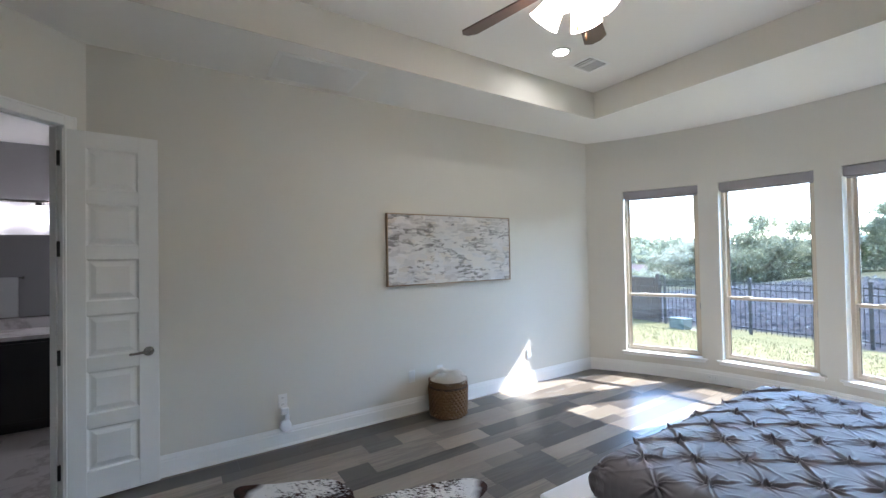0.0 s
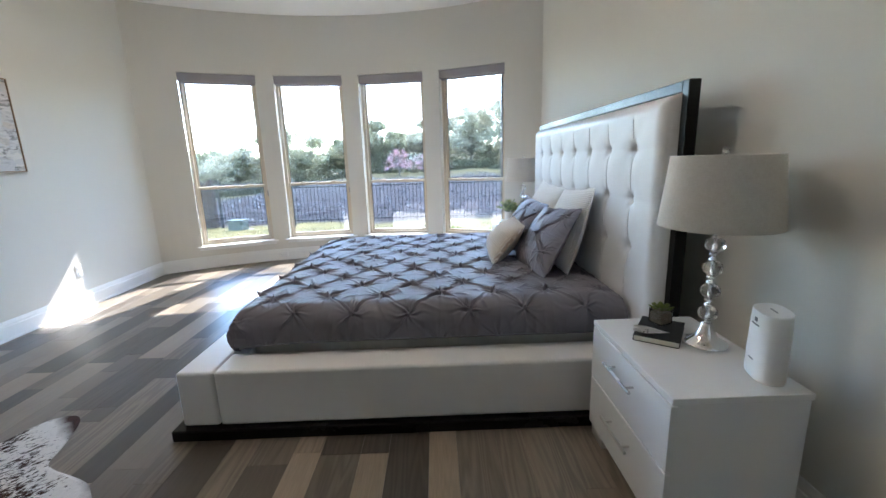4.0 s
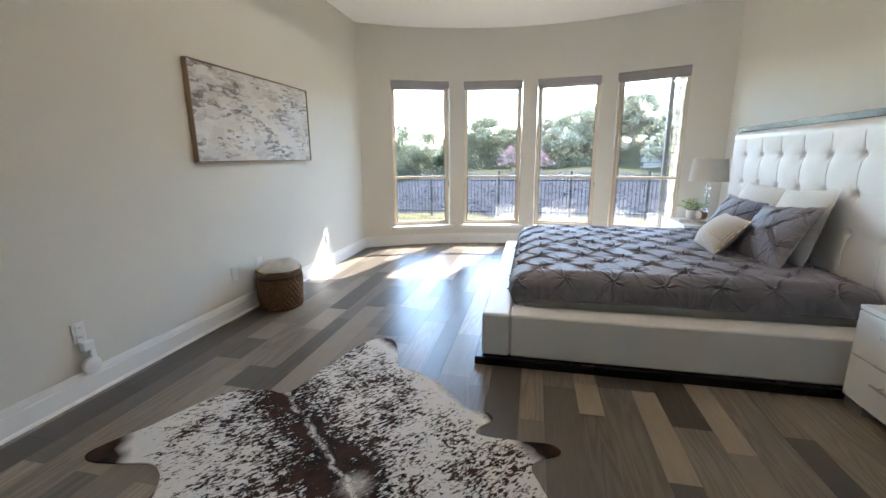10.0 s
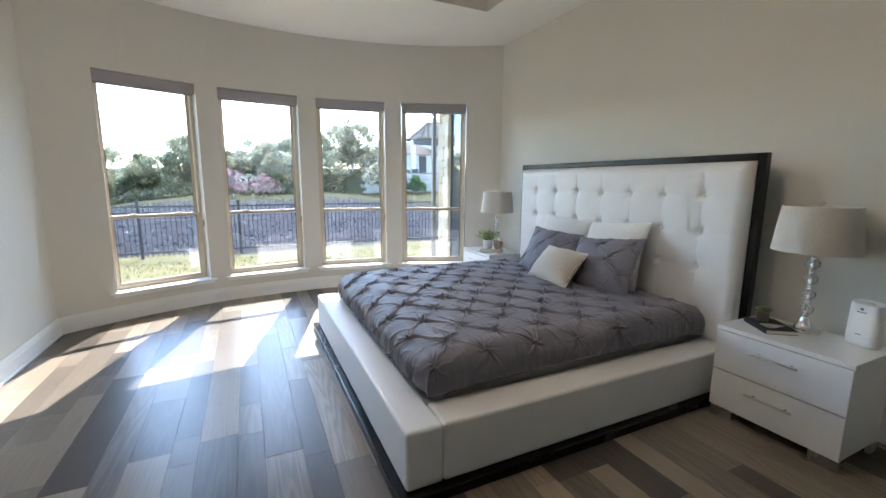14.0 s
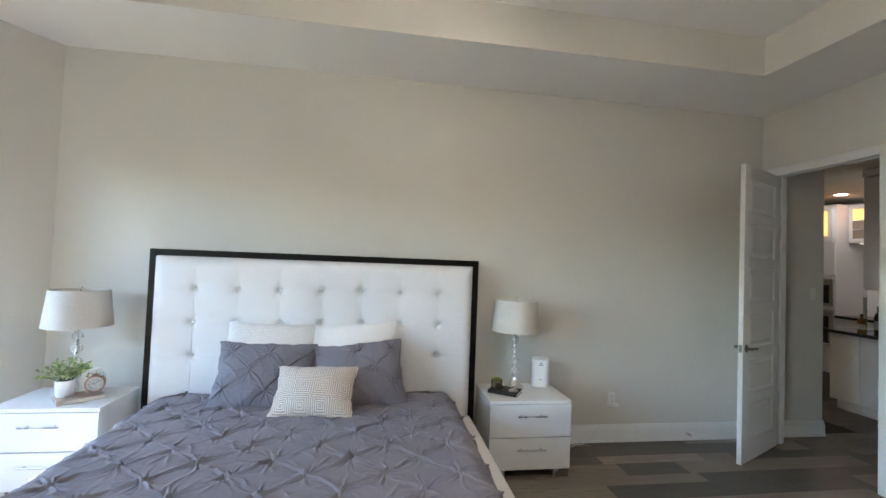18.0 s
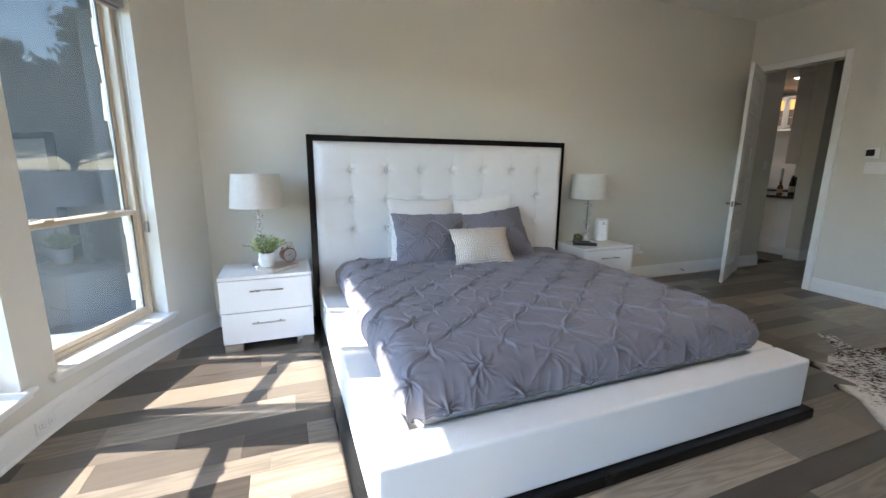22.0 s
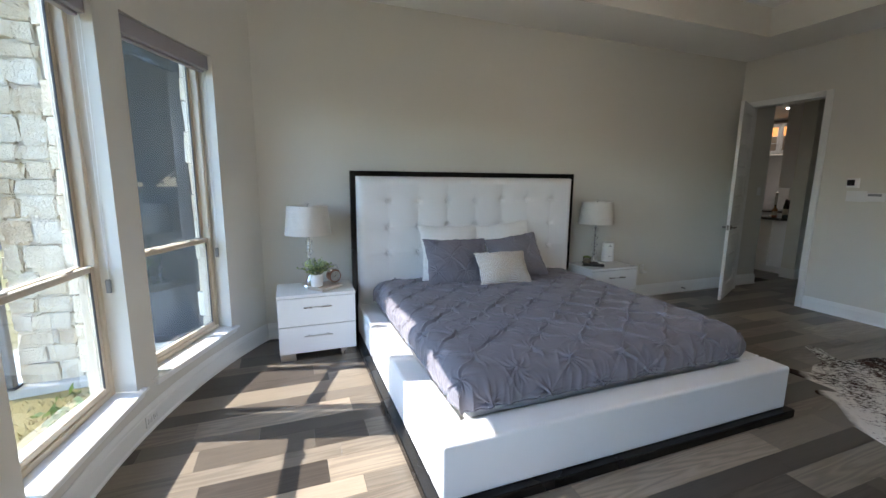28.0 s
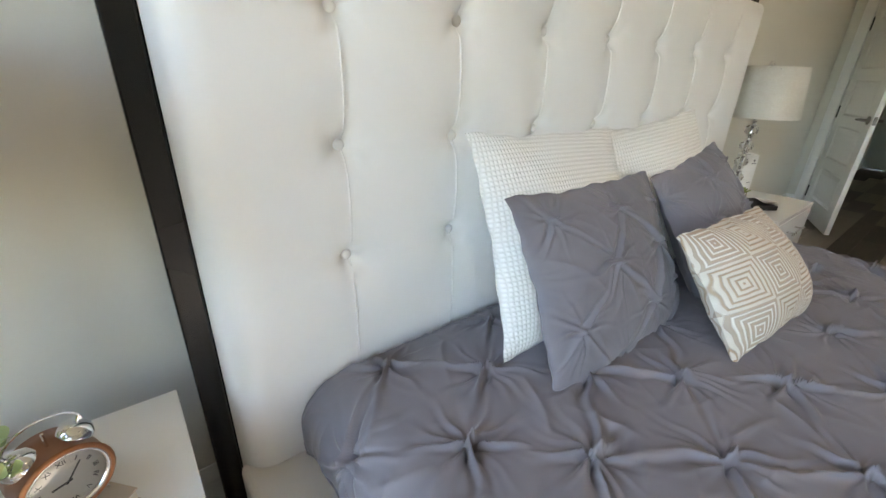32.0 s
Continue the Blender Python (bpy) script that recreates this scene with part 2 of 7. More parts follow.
def sweep(profile, path, bm=None):
    """A moulding: (out, up) profile carried along plan points; out is to the left of the way."""
    bm = bm or bmesh.new()
    pts = [Vector((p[0], p[1])) for p in path]
    rows = []
    for i, p in enumerate(pts):
        a = (p - pts[i - 1]).normalized() if i else None
        b = (pts[i + 1] - p).normalized() if i < len(pts) - 1 else None
        na = Vector((-a.y, a.x)) if a else None
        nb = Vector((-b.y, b.x)) if b else None
        if na and nb:
            n = (na + nb).normalized()
            n = n / max(0.2, n.dot(na))
        else:
            n = na or nb
        rows.append([bm.verts.new((p.x + n.x * o, p.y + n.y * o, z)) for o, z in profile])
    k = len(profile)
    for r, s in zip(rows, rows[1:]):
        for j in range(k):
            bm.faces.new((r[j], s[j], s[(j + 1) % k], r[(j + 1) % k]))
    bm.faces.new(rows[0][::-1])
    bm.faces.new(rows[-1])
    bmesh.ops.recalc_face_normals(bm, faces=bm.faces[:])
    return bm


def surface(nu, nv, f):
    """A sheet of nu x nv points from f(u, v) in 0..1, as a bmesh."""
    bm = bmesh.new()
    g = [[bm.verts.new(f(i / (nu - 1), j / (nv - 1))) for j in range(nv)] for i in range(nu)]
    for i in range(nu - 1):
        for j in range(nv - 1):
            bm.faces.new((g[i][j], g[i + 1][j], g[i + 1][j + 1], g[i][j + 1]))
    return bm


# ---- the room ----
W, H, TRAY = 4.59, 3.05, 3.345
BX, BY, BR = 2.296, 1.31, 3.98
BACK = -1.43
ANG = Vector((0.0, -0.647))
DIR = Vector((0.70711, -0.70711))


def bow(r, deg):
    return (BX + r * math.sin(radians(deg)), BY + r * math.cos(radians(deg)))


def arc_block(a0, a1, z0, z1, r0, r1, bm, step=1.5):
    n = max(1, round(abs(a1 - a0) / step))
    angs = [a0 + (a1 - a0) * k / n for k in range(n + 1)]
    rows = [[bm.verts.new((*bow(r, a), z)) for r, z in ((r0, z0), (r1, z0), (r1, z1), (r0, z1))] for a in angs]
    for p, q in zip(rows, rows[1:]):
        for k in range(4):
            bm.faces.new((p[k], p[(k + 1) % 4], q[(k + 1) % 4], q[k]))
    bm.faces.new(rows[0][::-1])
    bm.faces.new(rows[-1])


WIN_A = (-22.62, -7.55, 7.55, 22.62)
HALF = 6.05
SILL, HEAD = 0.262, 2.358

bm = bmesh.new()
arc_block(-36.5, 36.5, -0.3, SILL, BR, 4.16, bm)
arc_block(-36.5, 36.5, HEAD, H + 0.1, BR, 4.16, bm)
edges = [-36.5] + [a + s * HALF for a in WIN_A for s in (-1, 1)] + [36.5]
for a0, a1 in zip(edges[::2], edges[1::2]):
    arc_block(a0, a1, SILL, HEAD, BR, 4.16, bm)
bmesh.ops.recalc_face_normals(bm, faces=bm.faces[:])
solid("wall_north", bm, WALL, "curved greige painted wall with four tall windows", "wall", kind="structure")

bm = bx((-0.14, -0.72, 0), (0, 4.66, H + 0.1))
solid("wall_west", bm, WALL, "plain greige painted wall behind the abstract painting", "wall", kind="structure")
bm = bx((W, -2.13, 0), (W + 0.14, 4.66, H + 0.1))
solid("wall_east", bm, WALL, "plain greige painted wall behind the bed", "wall", kind="structure")
DK0, DK1, DH = 3.635, 4.45, 2.45
bm = bx((0.70, BACK - 0.12, 0), (DK0 - 0.02, BACK, H + 0.1))
bx((DK0 - 0.02, BACK - 0.12, DH + 0.02), (DK1 + 0.02, BACK, H + 0.1), bm=bm)
bx((DK1 + 0.02, BACK - 0.12, 0), (W, BACK, H + 0.1), bm=bm)
solid("wall_south", bm, WALL, "greige painted wall with the open door to the hall", "wall", kind="structure")


def ang_box(s0, s1, z0, z1, d0, d1, bm):
    n = Vector((-0.70711, -0.70711))
    poly = [ANG + DIR * s0 + n * d0, ANG + DIR * s0 + n * d1, ANG + DIR * s1 + n * d1, ANG + DIR * s1 + n * d0]
    prism([(p.x, p.y) for p in poly], z0, z1, bm)


DB0, DB1 = 0.14, 1.02
bm = bmesh.new()
ang_box(0.0, DB0 - 0.02, 0, H + 0.1, 0, 0.12, bm)
ang_box(DB0 - 0.02, DB1 + 0.02, DH + 0.02, H + 0.1, 0, 0.12, bm)
ang_box(DB1 + 0.02, 1.16, 0, H + 0.1, 0, 0.12, bm)
bmesh.ops.recalc_face_normals(bm, faces=bm.faces[:])
solid("wall_southwest", bm, WALL, "angled greige painted wall with the open bathroom door", "wall", kind="structure")

# ceiling with its raised tray
TX0, TX1, TY0, TY1 = 0.733, 3.872, -0.69, 3.785
bm = bmesh.new()
for lo, hi in (((-0.1, -1.6, H), (TX0, 5.5, H + 0.1)), ((TX1, -1.6, H), (W + 0.1, 5.5, H + 0.1)), ((TX0, -1.6, H), (TX1, TY0, H + 0.1)), ((TX0, TY1, H), (TX1, 5.5, H + 0.1))):
    bx(lo, hi, bm=bm)
bx((TX0 - 0.1, TY0 - 0.1, TRAY), (TX1 + 0.1, TY1 + 0.1, TRAY + 0.1), bm=bm)
solid("ceiling", bm, CEIL, "off-white ceiling with a raised rectangular tray", "ceiling", kind="structure")
bm = bmesh.new()
for lo, hi in (((TX0 - 0.1, TY0 - 0.1, H + 0.1), (TX0, TY1 + 0.1, TRAY)), ((TX1, TY0 - 0.1, H + 0.1), (TX1 + 0.1, TY1 + 0.1, TRAY)), ((TX0, TY0 - 0.1, H + 0.1), (TX1, TY0, TRAY)), ((TX0, TY1, H + 0.1), (TX1, TY1 + 0.1, TRAY))):
    bx(lo, hi, bm=bm)
tv = 0.004
for lo, hi in (((TX0, TY0, H), (TX0 + tv, TY1, TRAY)), ((TX1 - tv, TY0, H), (TX1, TY1, TRAY)), ((TX0 + tv, TY0, H), (TX1 - tv, TY0 + tv, TRAY)), ((TX0 + tv, TY1 - tv, H), (TX1 - tv, TY1, TRAY))):
    bx(lo, hi, bm=bm)
solid("trim_tray", bm, WALL, "greige painted upright sides of the ceiling tray", "ceiling tray", kind="structure")

# baseboards and casings
BASE = [(0, 0), (0.022, 0), (0.022, 0.012), (0.016, 0.02), (0.016, 0.108), (0.012, 0.114), (0.012, 0.126), (0.007, 0.142), (0.005, 0.152), (0, 0.152)]
arc_pts = [bow(BR, 35.2 - 70.4 * k / 48) for k in range(49)]
solid("baseboard", sweep(BASE, [(4.452, BACK), (W, BACK), (W, 4.56)] + arc_pts[1:-1] + [(0, 4.56), (0, -0.647), (0.02, -0.667)]), TRIM, "white moulded baseboard along bed, window and painting walls", "baseboard", kind="structure")
solid("baseboard", sweep(BASE, [(0.79, BACK), (3.56, BACK)]), TRIM, "white moulded baseboard along the door wall", "baseboard", kind="structure")
solid("baseboard", sweep(BASE, [(W + 0.14, -2.13), (W, -2.13), (W, BACK - 0.12)]), TRIM, "white moulded baseboard in the hall", "baseboard", kind="structure")


def casing(name, width, m, label):
    """Door lining with moulded casings on one face; local x along the wall, y out of the room."""
    c = 0.068
    root = thing(name, label, "door frame", m, kind="structure")
    for nm, lo, hi in (("casing_side", (-c, -0.016, 0), (0.004, 0, DH + c)), ("casing_side", (width - 0.004, -0.016, 0), (width + c, 0, DH + c)), ("casing_head", (0.004, -0.016, DH - 0.004), (width - 0.004, 0, DH + c))):
        b = bx(lo, hi, 0.004)
        if nm == "casing_side":
            x = lo[0] if lo[0] < 0 else hi[0]
            s = 1 if lo[0] < 0 else -1
            bx((min(x, x + s * 0.016), -0.022, 0), (max(x, x + s * 0.016), -0.014, DH + c), 0.003, bm=b)
        else:
            bx((lo[0], -0.022, DH + c - 0.016), (hi[0], -0.014, DH + c), 0.003, bm=b)
        part(nm, b, TRIM, root)
    for lo, hi in (((-0.02, 0.0, 0), (0.0, 0.12, DH)), ((width, 0.0, 0), (width + 0.02, 0.12, DH)), ((-0.02, 0.0, DH), (width + 0.02, 0.12, DH + 0.02))):
        part("jamb", bx(lo, hi, 0.001), TRIM, root)
    for lo, hi in (((0.0, 0.05, 0), (0.011, 0.085, DH)), ((width - 0.011, 0.05, 0), (width, 0.085, DH)), ((0.011, 0.05, DH - 0.011), (width - 0.011, 0.085, DH))):
        part("stop", bx(lo, hi, 0.002), TRIM, root)
    return root


casing("trim_door_1", DK1 - DK0, pose(DK1, BACK, 0, 0, 0, 180), "white moulded casing round the hall doorway")
p0 = ANG + DIR * DB1
casing("trim_door_2", DB1 - DB0, pose(p0.x, p0.y, 0, 0, 0, 135), "white moulded casing round the bathroom doorway")


def door_leaf(name, width, m, label, hinge_side=1):
    """Six-panel door leaf; hinge edge at x=0, thickness along y, levers on both faces."""
    h, t, st = 2.43, 0.035, 0.115
    root = thing(name, label, "door", m, kind="structure")
    pz, ph = 0.19, 0.28
    pitch = (h - 0.19 - 0.11 - ph) / 5
    body = bx((0, 0, 0.01), (st, t, h), 0.002)
    bx((width - st, 0, 0.01), (width, t, h), 0.002, bm=body)
    zs = [0.01]
    for k in range(6):
        zs += [pz + k * pitch, pz + k * pitch + ph]
    zs.append(h)
    for a, b in zip(zs[::2], zs[1::2]):
        bx((st, 0.0005, a), (width - st, t - 0.0005, b), 0.0, bm=body)
    bx((st, 0.012, 0.02), (width - st, t - 0.012, h - 0.01), bm=body)
    part("leaf", body, DOOR, root)
    for k in range(6):
        a, b = pz + k * pitch, pz + k * pitch + ph
        pm = bmesh.new()
        for y0, y1, yi in ((0.0005, 0.011, 0.003), (t - 0.0005, t - 0.011, t - 0.003)):
            loops = []
            for ins, y in ((0.0, y0), (0.012, y1), (0.022, y1), (0.05, yi)):
                loops.append([pm.verts.new((x, y, z)) for x, z in ((st + ins, a + ins), (width - st - ins, a + ins), (width - st - ins, b - ins), (st + ins, b - ins))])
            for p, q in zip(loops, loops[1:]):
                for j in range(4):
                    pm.faces.new((p[j], p[(j + 1) % 4], q[(j + 1) % 4], q[j]))
            pm.faces.new(loops[-1])
        bmesh.ops.recalc_face_normals(pm, faces=pm.faces[:])
        part("panel", pm, DOOR, root)
    for s, y in ((-1, 0.0), (1, t)):
        hb = lathe([(0, 0), (0.032, 0), (0.032, 0.006), (0.02, 0.012), (0.011, 0.014), (0.011, 0.045), (0.0, 0.045)], 20)
        bmesh.ops.rotate(hb, verts=hb.verts[:], matrix=Matrix.Rotation(radians(90 if s < 0 else -90), 3, "X"))
        bmesh.ops.translate(hb, verts=hb.verts[:], vec=(width - 0.06, y, 0.93))
        yy = y + s * 0.042
        tube([(width - 0.055, yy, 0.93), (width - 0.09, yy, 0.932), (width - 0.13, yy, 0.928), (width - 0.17, yy, 0.927)], 0.0105, 10, bm=hb, taper=0.75)
        part("door_handle", hb, NICKEL, root, "brushed nickel lever handle", smooth=True)
    part("latch_plate", bx((width - 0.0005, 0.006, 0.90), (width + 0.0015, t - 0.006, 0.96), 0.0005), NICKEL, root)
    for z in (0.22, 0.95, 1.65, 2.24):
        hb = tube([(0, t if hinge_side > 0 else 0, z - 0.05), (0, t if hinge_side > 0 else 0, z + 0.05)], 0.008, 8)
        bx((-0.03, (t - 0.004) if hinge_side > 0 else 0.0, z - 0.05), (0.0, t if hinge_side > 0 else 0.004, z + 0.05), bm=hb)
        part("hinge", hb, BLACKMETAL, root, "black door hinge")
    return root


door_leaf("door_1", 0.755, pose(4.432, -1.408, 0, 0, 0, 115.4), "white six-panel door standing open into the bedroom", -1)
door_leaf("door_2", 0.508, pose(0.108, -0.752, 0, 0, 0, 94.4), "narrow white six-panel door standing open by the painting wall", 1)


# ---- windows ----
def window_unit(k, a):
    """Single-hung window in the bow: local x along the wall, y outwards, z up."""
    m = pose(*bow(BR, a), 0, 0, 0, -a)
    root = thing("window_%d" % k, "tall almond vinyl single-hung window with a raised grey shade", "window", m, kind="structure")
    hw = 0.424
    mid = 1.0
    fr = bmesh.new()
    for lo, hi in (((-hw, 0.085, SILL + 0.013), (-hw + 0.034, 0.175, HEAD)), ((hw - 0.034, 0.085, SILL + 0.013), (hw, 0.175, HEAD)), ((-hw + 0.034, 0.085, SILL + 0.013), (hw - 0.034, 0.175, SILL + 0.05)), ((-hw + 0.034, 0.085, HEAD - 0.035), (hw - 0.034, 0.175, HEAD))):
        bx(lo, hi, 0.004, bm=fr)
    wf = part("window_frame", fr, VINYL, root)
    for nm, z0, z1, y in (("lower_sash", SILL + 0.048, mid + 0.016, 0.096), ("upper_sash", mid - 0.014, HEAD - 0.033, 0.136)):
        s = bmesh.new()
        x0, x1, b = -hw + 0.03, hw - 0.03, 0.028
        for lo, hi in (((x0, y, z0), (x0 + b, y + 0.032, z1)), ((x1 - b, y, z0), (x1, y + 0.032, z1)), ((x0 + b, y, z0), (x1 - b, y + 0.032, z0 + 0.032)), ((x0 + b, y, z1 - 0.032), (x1 - b, y + 0.032, z1))):
            bx(lo, hi, 0.004, bm=s)
        sash = part(nm, s, VINYL, root)
        pane = part("pane", bx((x0 + b - 0.004, y + 0.014, z0 + 0.028), (x1 - b + 0.004, y + 0.018, z1 - 0.028)), GLASS, sash, "clear window glass")
        pane.visible_shadow = False
        pane.data.materials.append(GLASS_OUT)
        for f in pane.data.polygons:
            f.material_index = 0 if f.normal.y < -0.5 else 1
        g = bmesh.new()
        for xx in (x0 + b, x1 - b - 0.004):
            bx((xx, y + 0.002, z0 + 0.032), (xx + 0.004, y + 0.012, z1 - 0.032), bm=g)
        part("gasket", g, GASKET, sash)
        if nm == "lower_sash":
            for xx in (-0.2, 0.2):
                part("sash_lock", bx((xx - 0.03, y - 0.002, z1), (xx + 0.03, y + 0.03, z1 + 0.012), 0.004), VINYL, sash)
    st = bx((-hw - 0.005, -0.03, SILL), (hw + 0.005, 0.09, SILL + 0.02), 0.003)
    bx((-hw - 0.05, -0.062, SILL), (hw + 0.05, -0.022, SILL + 0.02), 0.006, 2, bm=st)
    bx((-hw - 0.03, -0.045, SILL - 0.03), (hw + 0.03, -0.01, SILL), 0.006, 2, bm=st)
    part("window_sill", st, TRIM, root, "white painted window stool")
    sh = thing("window_shade", "mauve-grey roller shade raised to the window head", "window shade", m, group="shades of the bow windows")
    part("cassette", bx((-hw + 0.004, 0.006, 2.255), (hw - 0.004, 0.08, HEAD - 0.004), 0.006, 2), SHADE, sh)
    part("bottom_bar", bx((-hw + 0.02, 0.03, 2.238), (hw - 0.02, 0.066, 2.2545), 0.004, 2), SHADE, sh)
    for dx in (0.0, 0.022):
        part("cord", tube([(hw - 0.006, 0.03 + dx, 2.26), (hw - 0.007, 0.034 + dx * 0.8, 1.6), (hw - 0.007, 0.045 + dx * 0.1, 0.93)], 0.0016, 5), CORD, sh)
    cl = bx((hw - 0.018, 0.036, 0.86), (hw - 0.002, 0.062, 0.935), 0.006, 2)
    part("cord_tensioner", cl, CLEAT, sh, "grey plastic cord tensioner")


for k, a in enumerate(WIN_A):
    window_unit(k + 1, a)


# ---- cloth, leather and furniture materials ----
LEATHER = mat("white_faux_leather", (0.76, 0.75, 0.74), 0.42, var=0.015, scale=5, fine=320, strength=0.22, dist=0.0006)
BLACKWOOD = mat("black_lacquered_wood", (0.004, 0.0038, 0.004), 0.26, var=0.12, scale=3, fine=90, strength=0.05)
BLACKWOOD.node_tree.nodes["Principled BSDF"].inputs["Specular IOR Level"].default_value = 0.28
COMFORTER = mat("grey_microfibre", (0.186, 0.177, 0.205), 0.5, var=0.05, scale=6, fine=700, strength=0.2, dist=0.0005, sheen=0.08)
COMFORTER.node_tree.nodes["Principled BSDF"].inputs["Specular IOR Level"].default_value = 0.22
LACQUER = mat("white_gloss_lacquer", (0.80, 0.80, 0.79), 0.12, var=0.01, scale=2, fine=60, strength=0.01, rvar=0.03)
STEEL = mat("satin_steel", (0.55, 0.54, 0.52), 0.28, metal=1.0, var=0.04, fine=300, strength=0.05)


def grid_part(name, co, material, parent, label="", closed=False, m=None):
    """A part from a (nu, nv, 3) array of points, smooth shaded."""
    nu, nv = co.shape[:2]
    idx = np.arange(nu * nv).reshape(nu, nv)
    q = np.stack([idx[:-1, :-1], idx[1:, :-1], idx[1:, 1:], idx[:-1, 1:]], -1).reshape(-1, 4)
    if closed:
        w = np.stack([idx[-1, :-1], idx[0, :-1], idx[0, 1:], idx[-1, 1:]], -1).reshape(-1, 4)
        q = np.concatenate([q, w])
    me = bpy.data.meshes.new(name)
    me.from_pydata(co.reshape(-1, 3).tolist(), [], q.tolist())
    me.shade_smooth()
    me.materials.append(material)
    ob = new(name, me)
    ob.parent = parent
    if m is not None:
        ob.matrix_basis = m
    if label:
        ob["label"] = label
    return ob


def bed():
    root = thing("bed", "white upholstered platform bed with a tufted black-framed headboard", "bed", pose(0, 0, 0))
    part("plinth", bx((2.07, 1.375, 0.0), (4.42, 3.812, 0.055), 0.005), BLACKWOOD, root, "black wooden plinth")
    part("foot_rail", bx((2.11, 1.412, 0.0555), (2.285, 3.758, 0.334), 0.016, 3), LEATHER, root, smooth=False)
    part("side_rail", bx((2.2865, 1.412, 0.0555), (4.372, 1.612, 0.334), 0.016, 3), LEATHER, root)
    part("side_rail", bx((2.2865, 3.59, 0.0555), (4.372, 3.758, 0.334), 0.016, 3), LEATHER, root)
    part("slat_deck", bx((2.29, 1.62, 0.06), (4.37, 3.585, 0.26)), LEATHER, root)
    fr = bx((4.382, 1.378, 0.0), (4.432, 1.424, 1.554), 0.003)
    bx((4.382, 3.752, 0.0), (4.432, 3.798, 1.554), 0.003, bm=fr)
    bx((4.382, 1.4245, 1.508), (4.432, 3.7515, 1.554), 0.003, bm=fr)
    bx((4.40, 1.4245, 0.05), (4.426, 3.7515, 1.5075), bm=fr)
    part("headboard_frame", fr, BLACKWOOD, root, "black wooden headboard frame")
    # tufted panel
    y0, y1, z0, z1 = 1.427, 3.749, 0.264, 1.506
    ny, nz = 236, 128
    yy, zz = np.meshgrid(np.linspace(0, 1, ny), np.linspace(0, 1, nz), indexing="ij")
    y, z = y0 + yy * (y1 - y0), z0 + zz * (z1 - z0)
    by = [1.704 + 0.2937 * k for k in range(7)]
    bz = (0.803, 1.044, 1.287)
    edge = np.minimum.reduce([y - y0, y1 - y, z1 - z, (z - z0) + 0.03])
    dome = 0.068 * np.sqrt(np.clip(1 - np.clip(1 - edge / 0.07, 0, 1) ** 2, 0, 1))
    d = np.zeros_like(y)
    rng = np.random.default_rng(9)
    for a in by:
        for b in bz:
            r = np.hypot(y - a, z - b)
            d += 0.024 * np.exp(-(r / 0.021) ** 2) + 0.016 * np.exp(-(r / 0.06) ** 1.4)
            th = np.arctan2(z - b, y - a)
            d += 0.0022 * np.sin(th * 5 + rng.uniform(0, 6)) * np.exp(-((r - 0.035) / 0.022) ** 2)
        d += 0.0016 * np.exp(-((y - a) / 0.004) ** 2) * (edge > 0.04) + 0.0012 * np.exp(-((y - a) / 0.035) ** 2)
    for b in bz:
        d += 0.0011 * np.exp(-((z - b) / 0.0045) ** 2) * (edge > 0.03) + 0.0012 * np.exp(-((z - b) / 0.03) ** 2)
    d += 0.0012 * np.sin(y * 23 + 2 * np.sin(z * 9)) * np.sin(z * 17 + np.sin(y * 11))
    x = 4.386 - dome + d
    panel = grid_part("headboard_panel", np.stack([x, y, z], -1)[:, ::-1], LEATHER, root, "button-tufted white faux leather panel")
    for a in by:
        i = int(round((a - y0) / (y1 - y0) * (ny - 1)))
        line = [(x[i, k] - 0.0012, y[i, k], z[i, k]) for k in range(2, nz - 6, 3)]
        part("seam", tube(line, 0.002, 6), LEATHER, panel, "raised white seam piping")
        for b in bz:
            bb = lathe([(0, 0.011), (0.006, 0.0105), (0.0115, 0.007), (0.0135, 0.0), (0.012, -0.004), (0, -0.004)], 14)
            part("button", bb, LEATHER, panel, m=pose(4.356, a, b, 0, -90, 0), smooth=True)
    return root


bed()


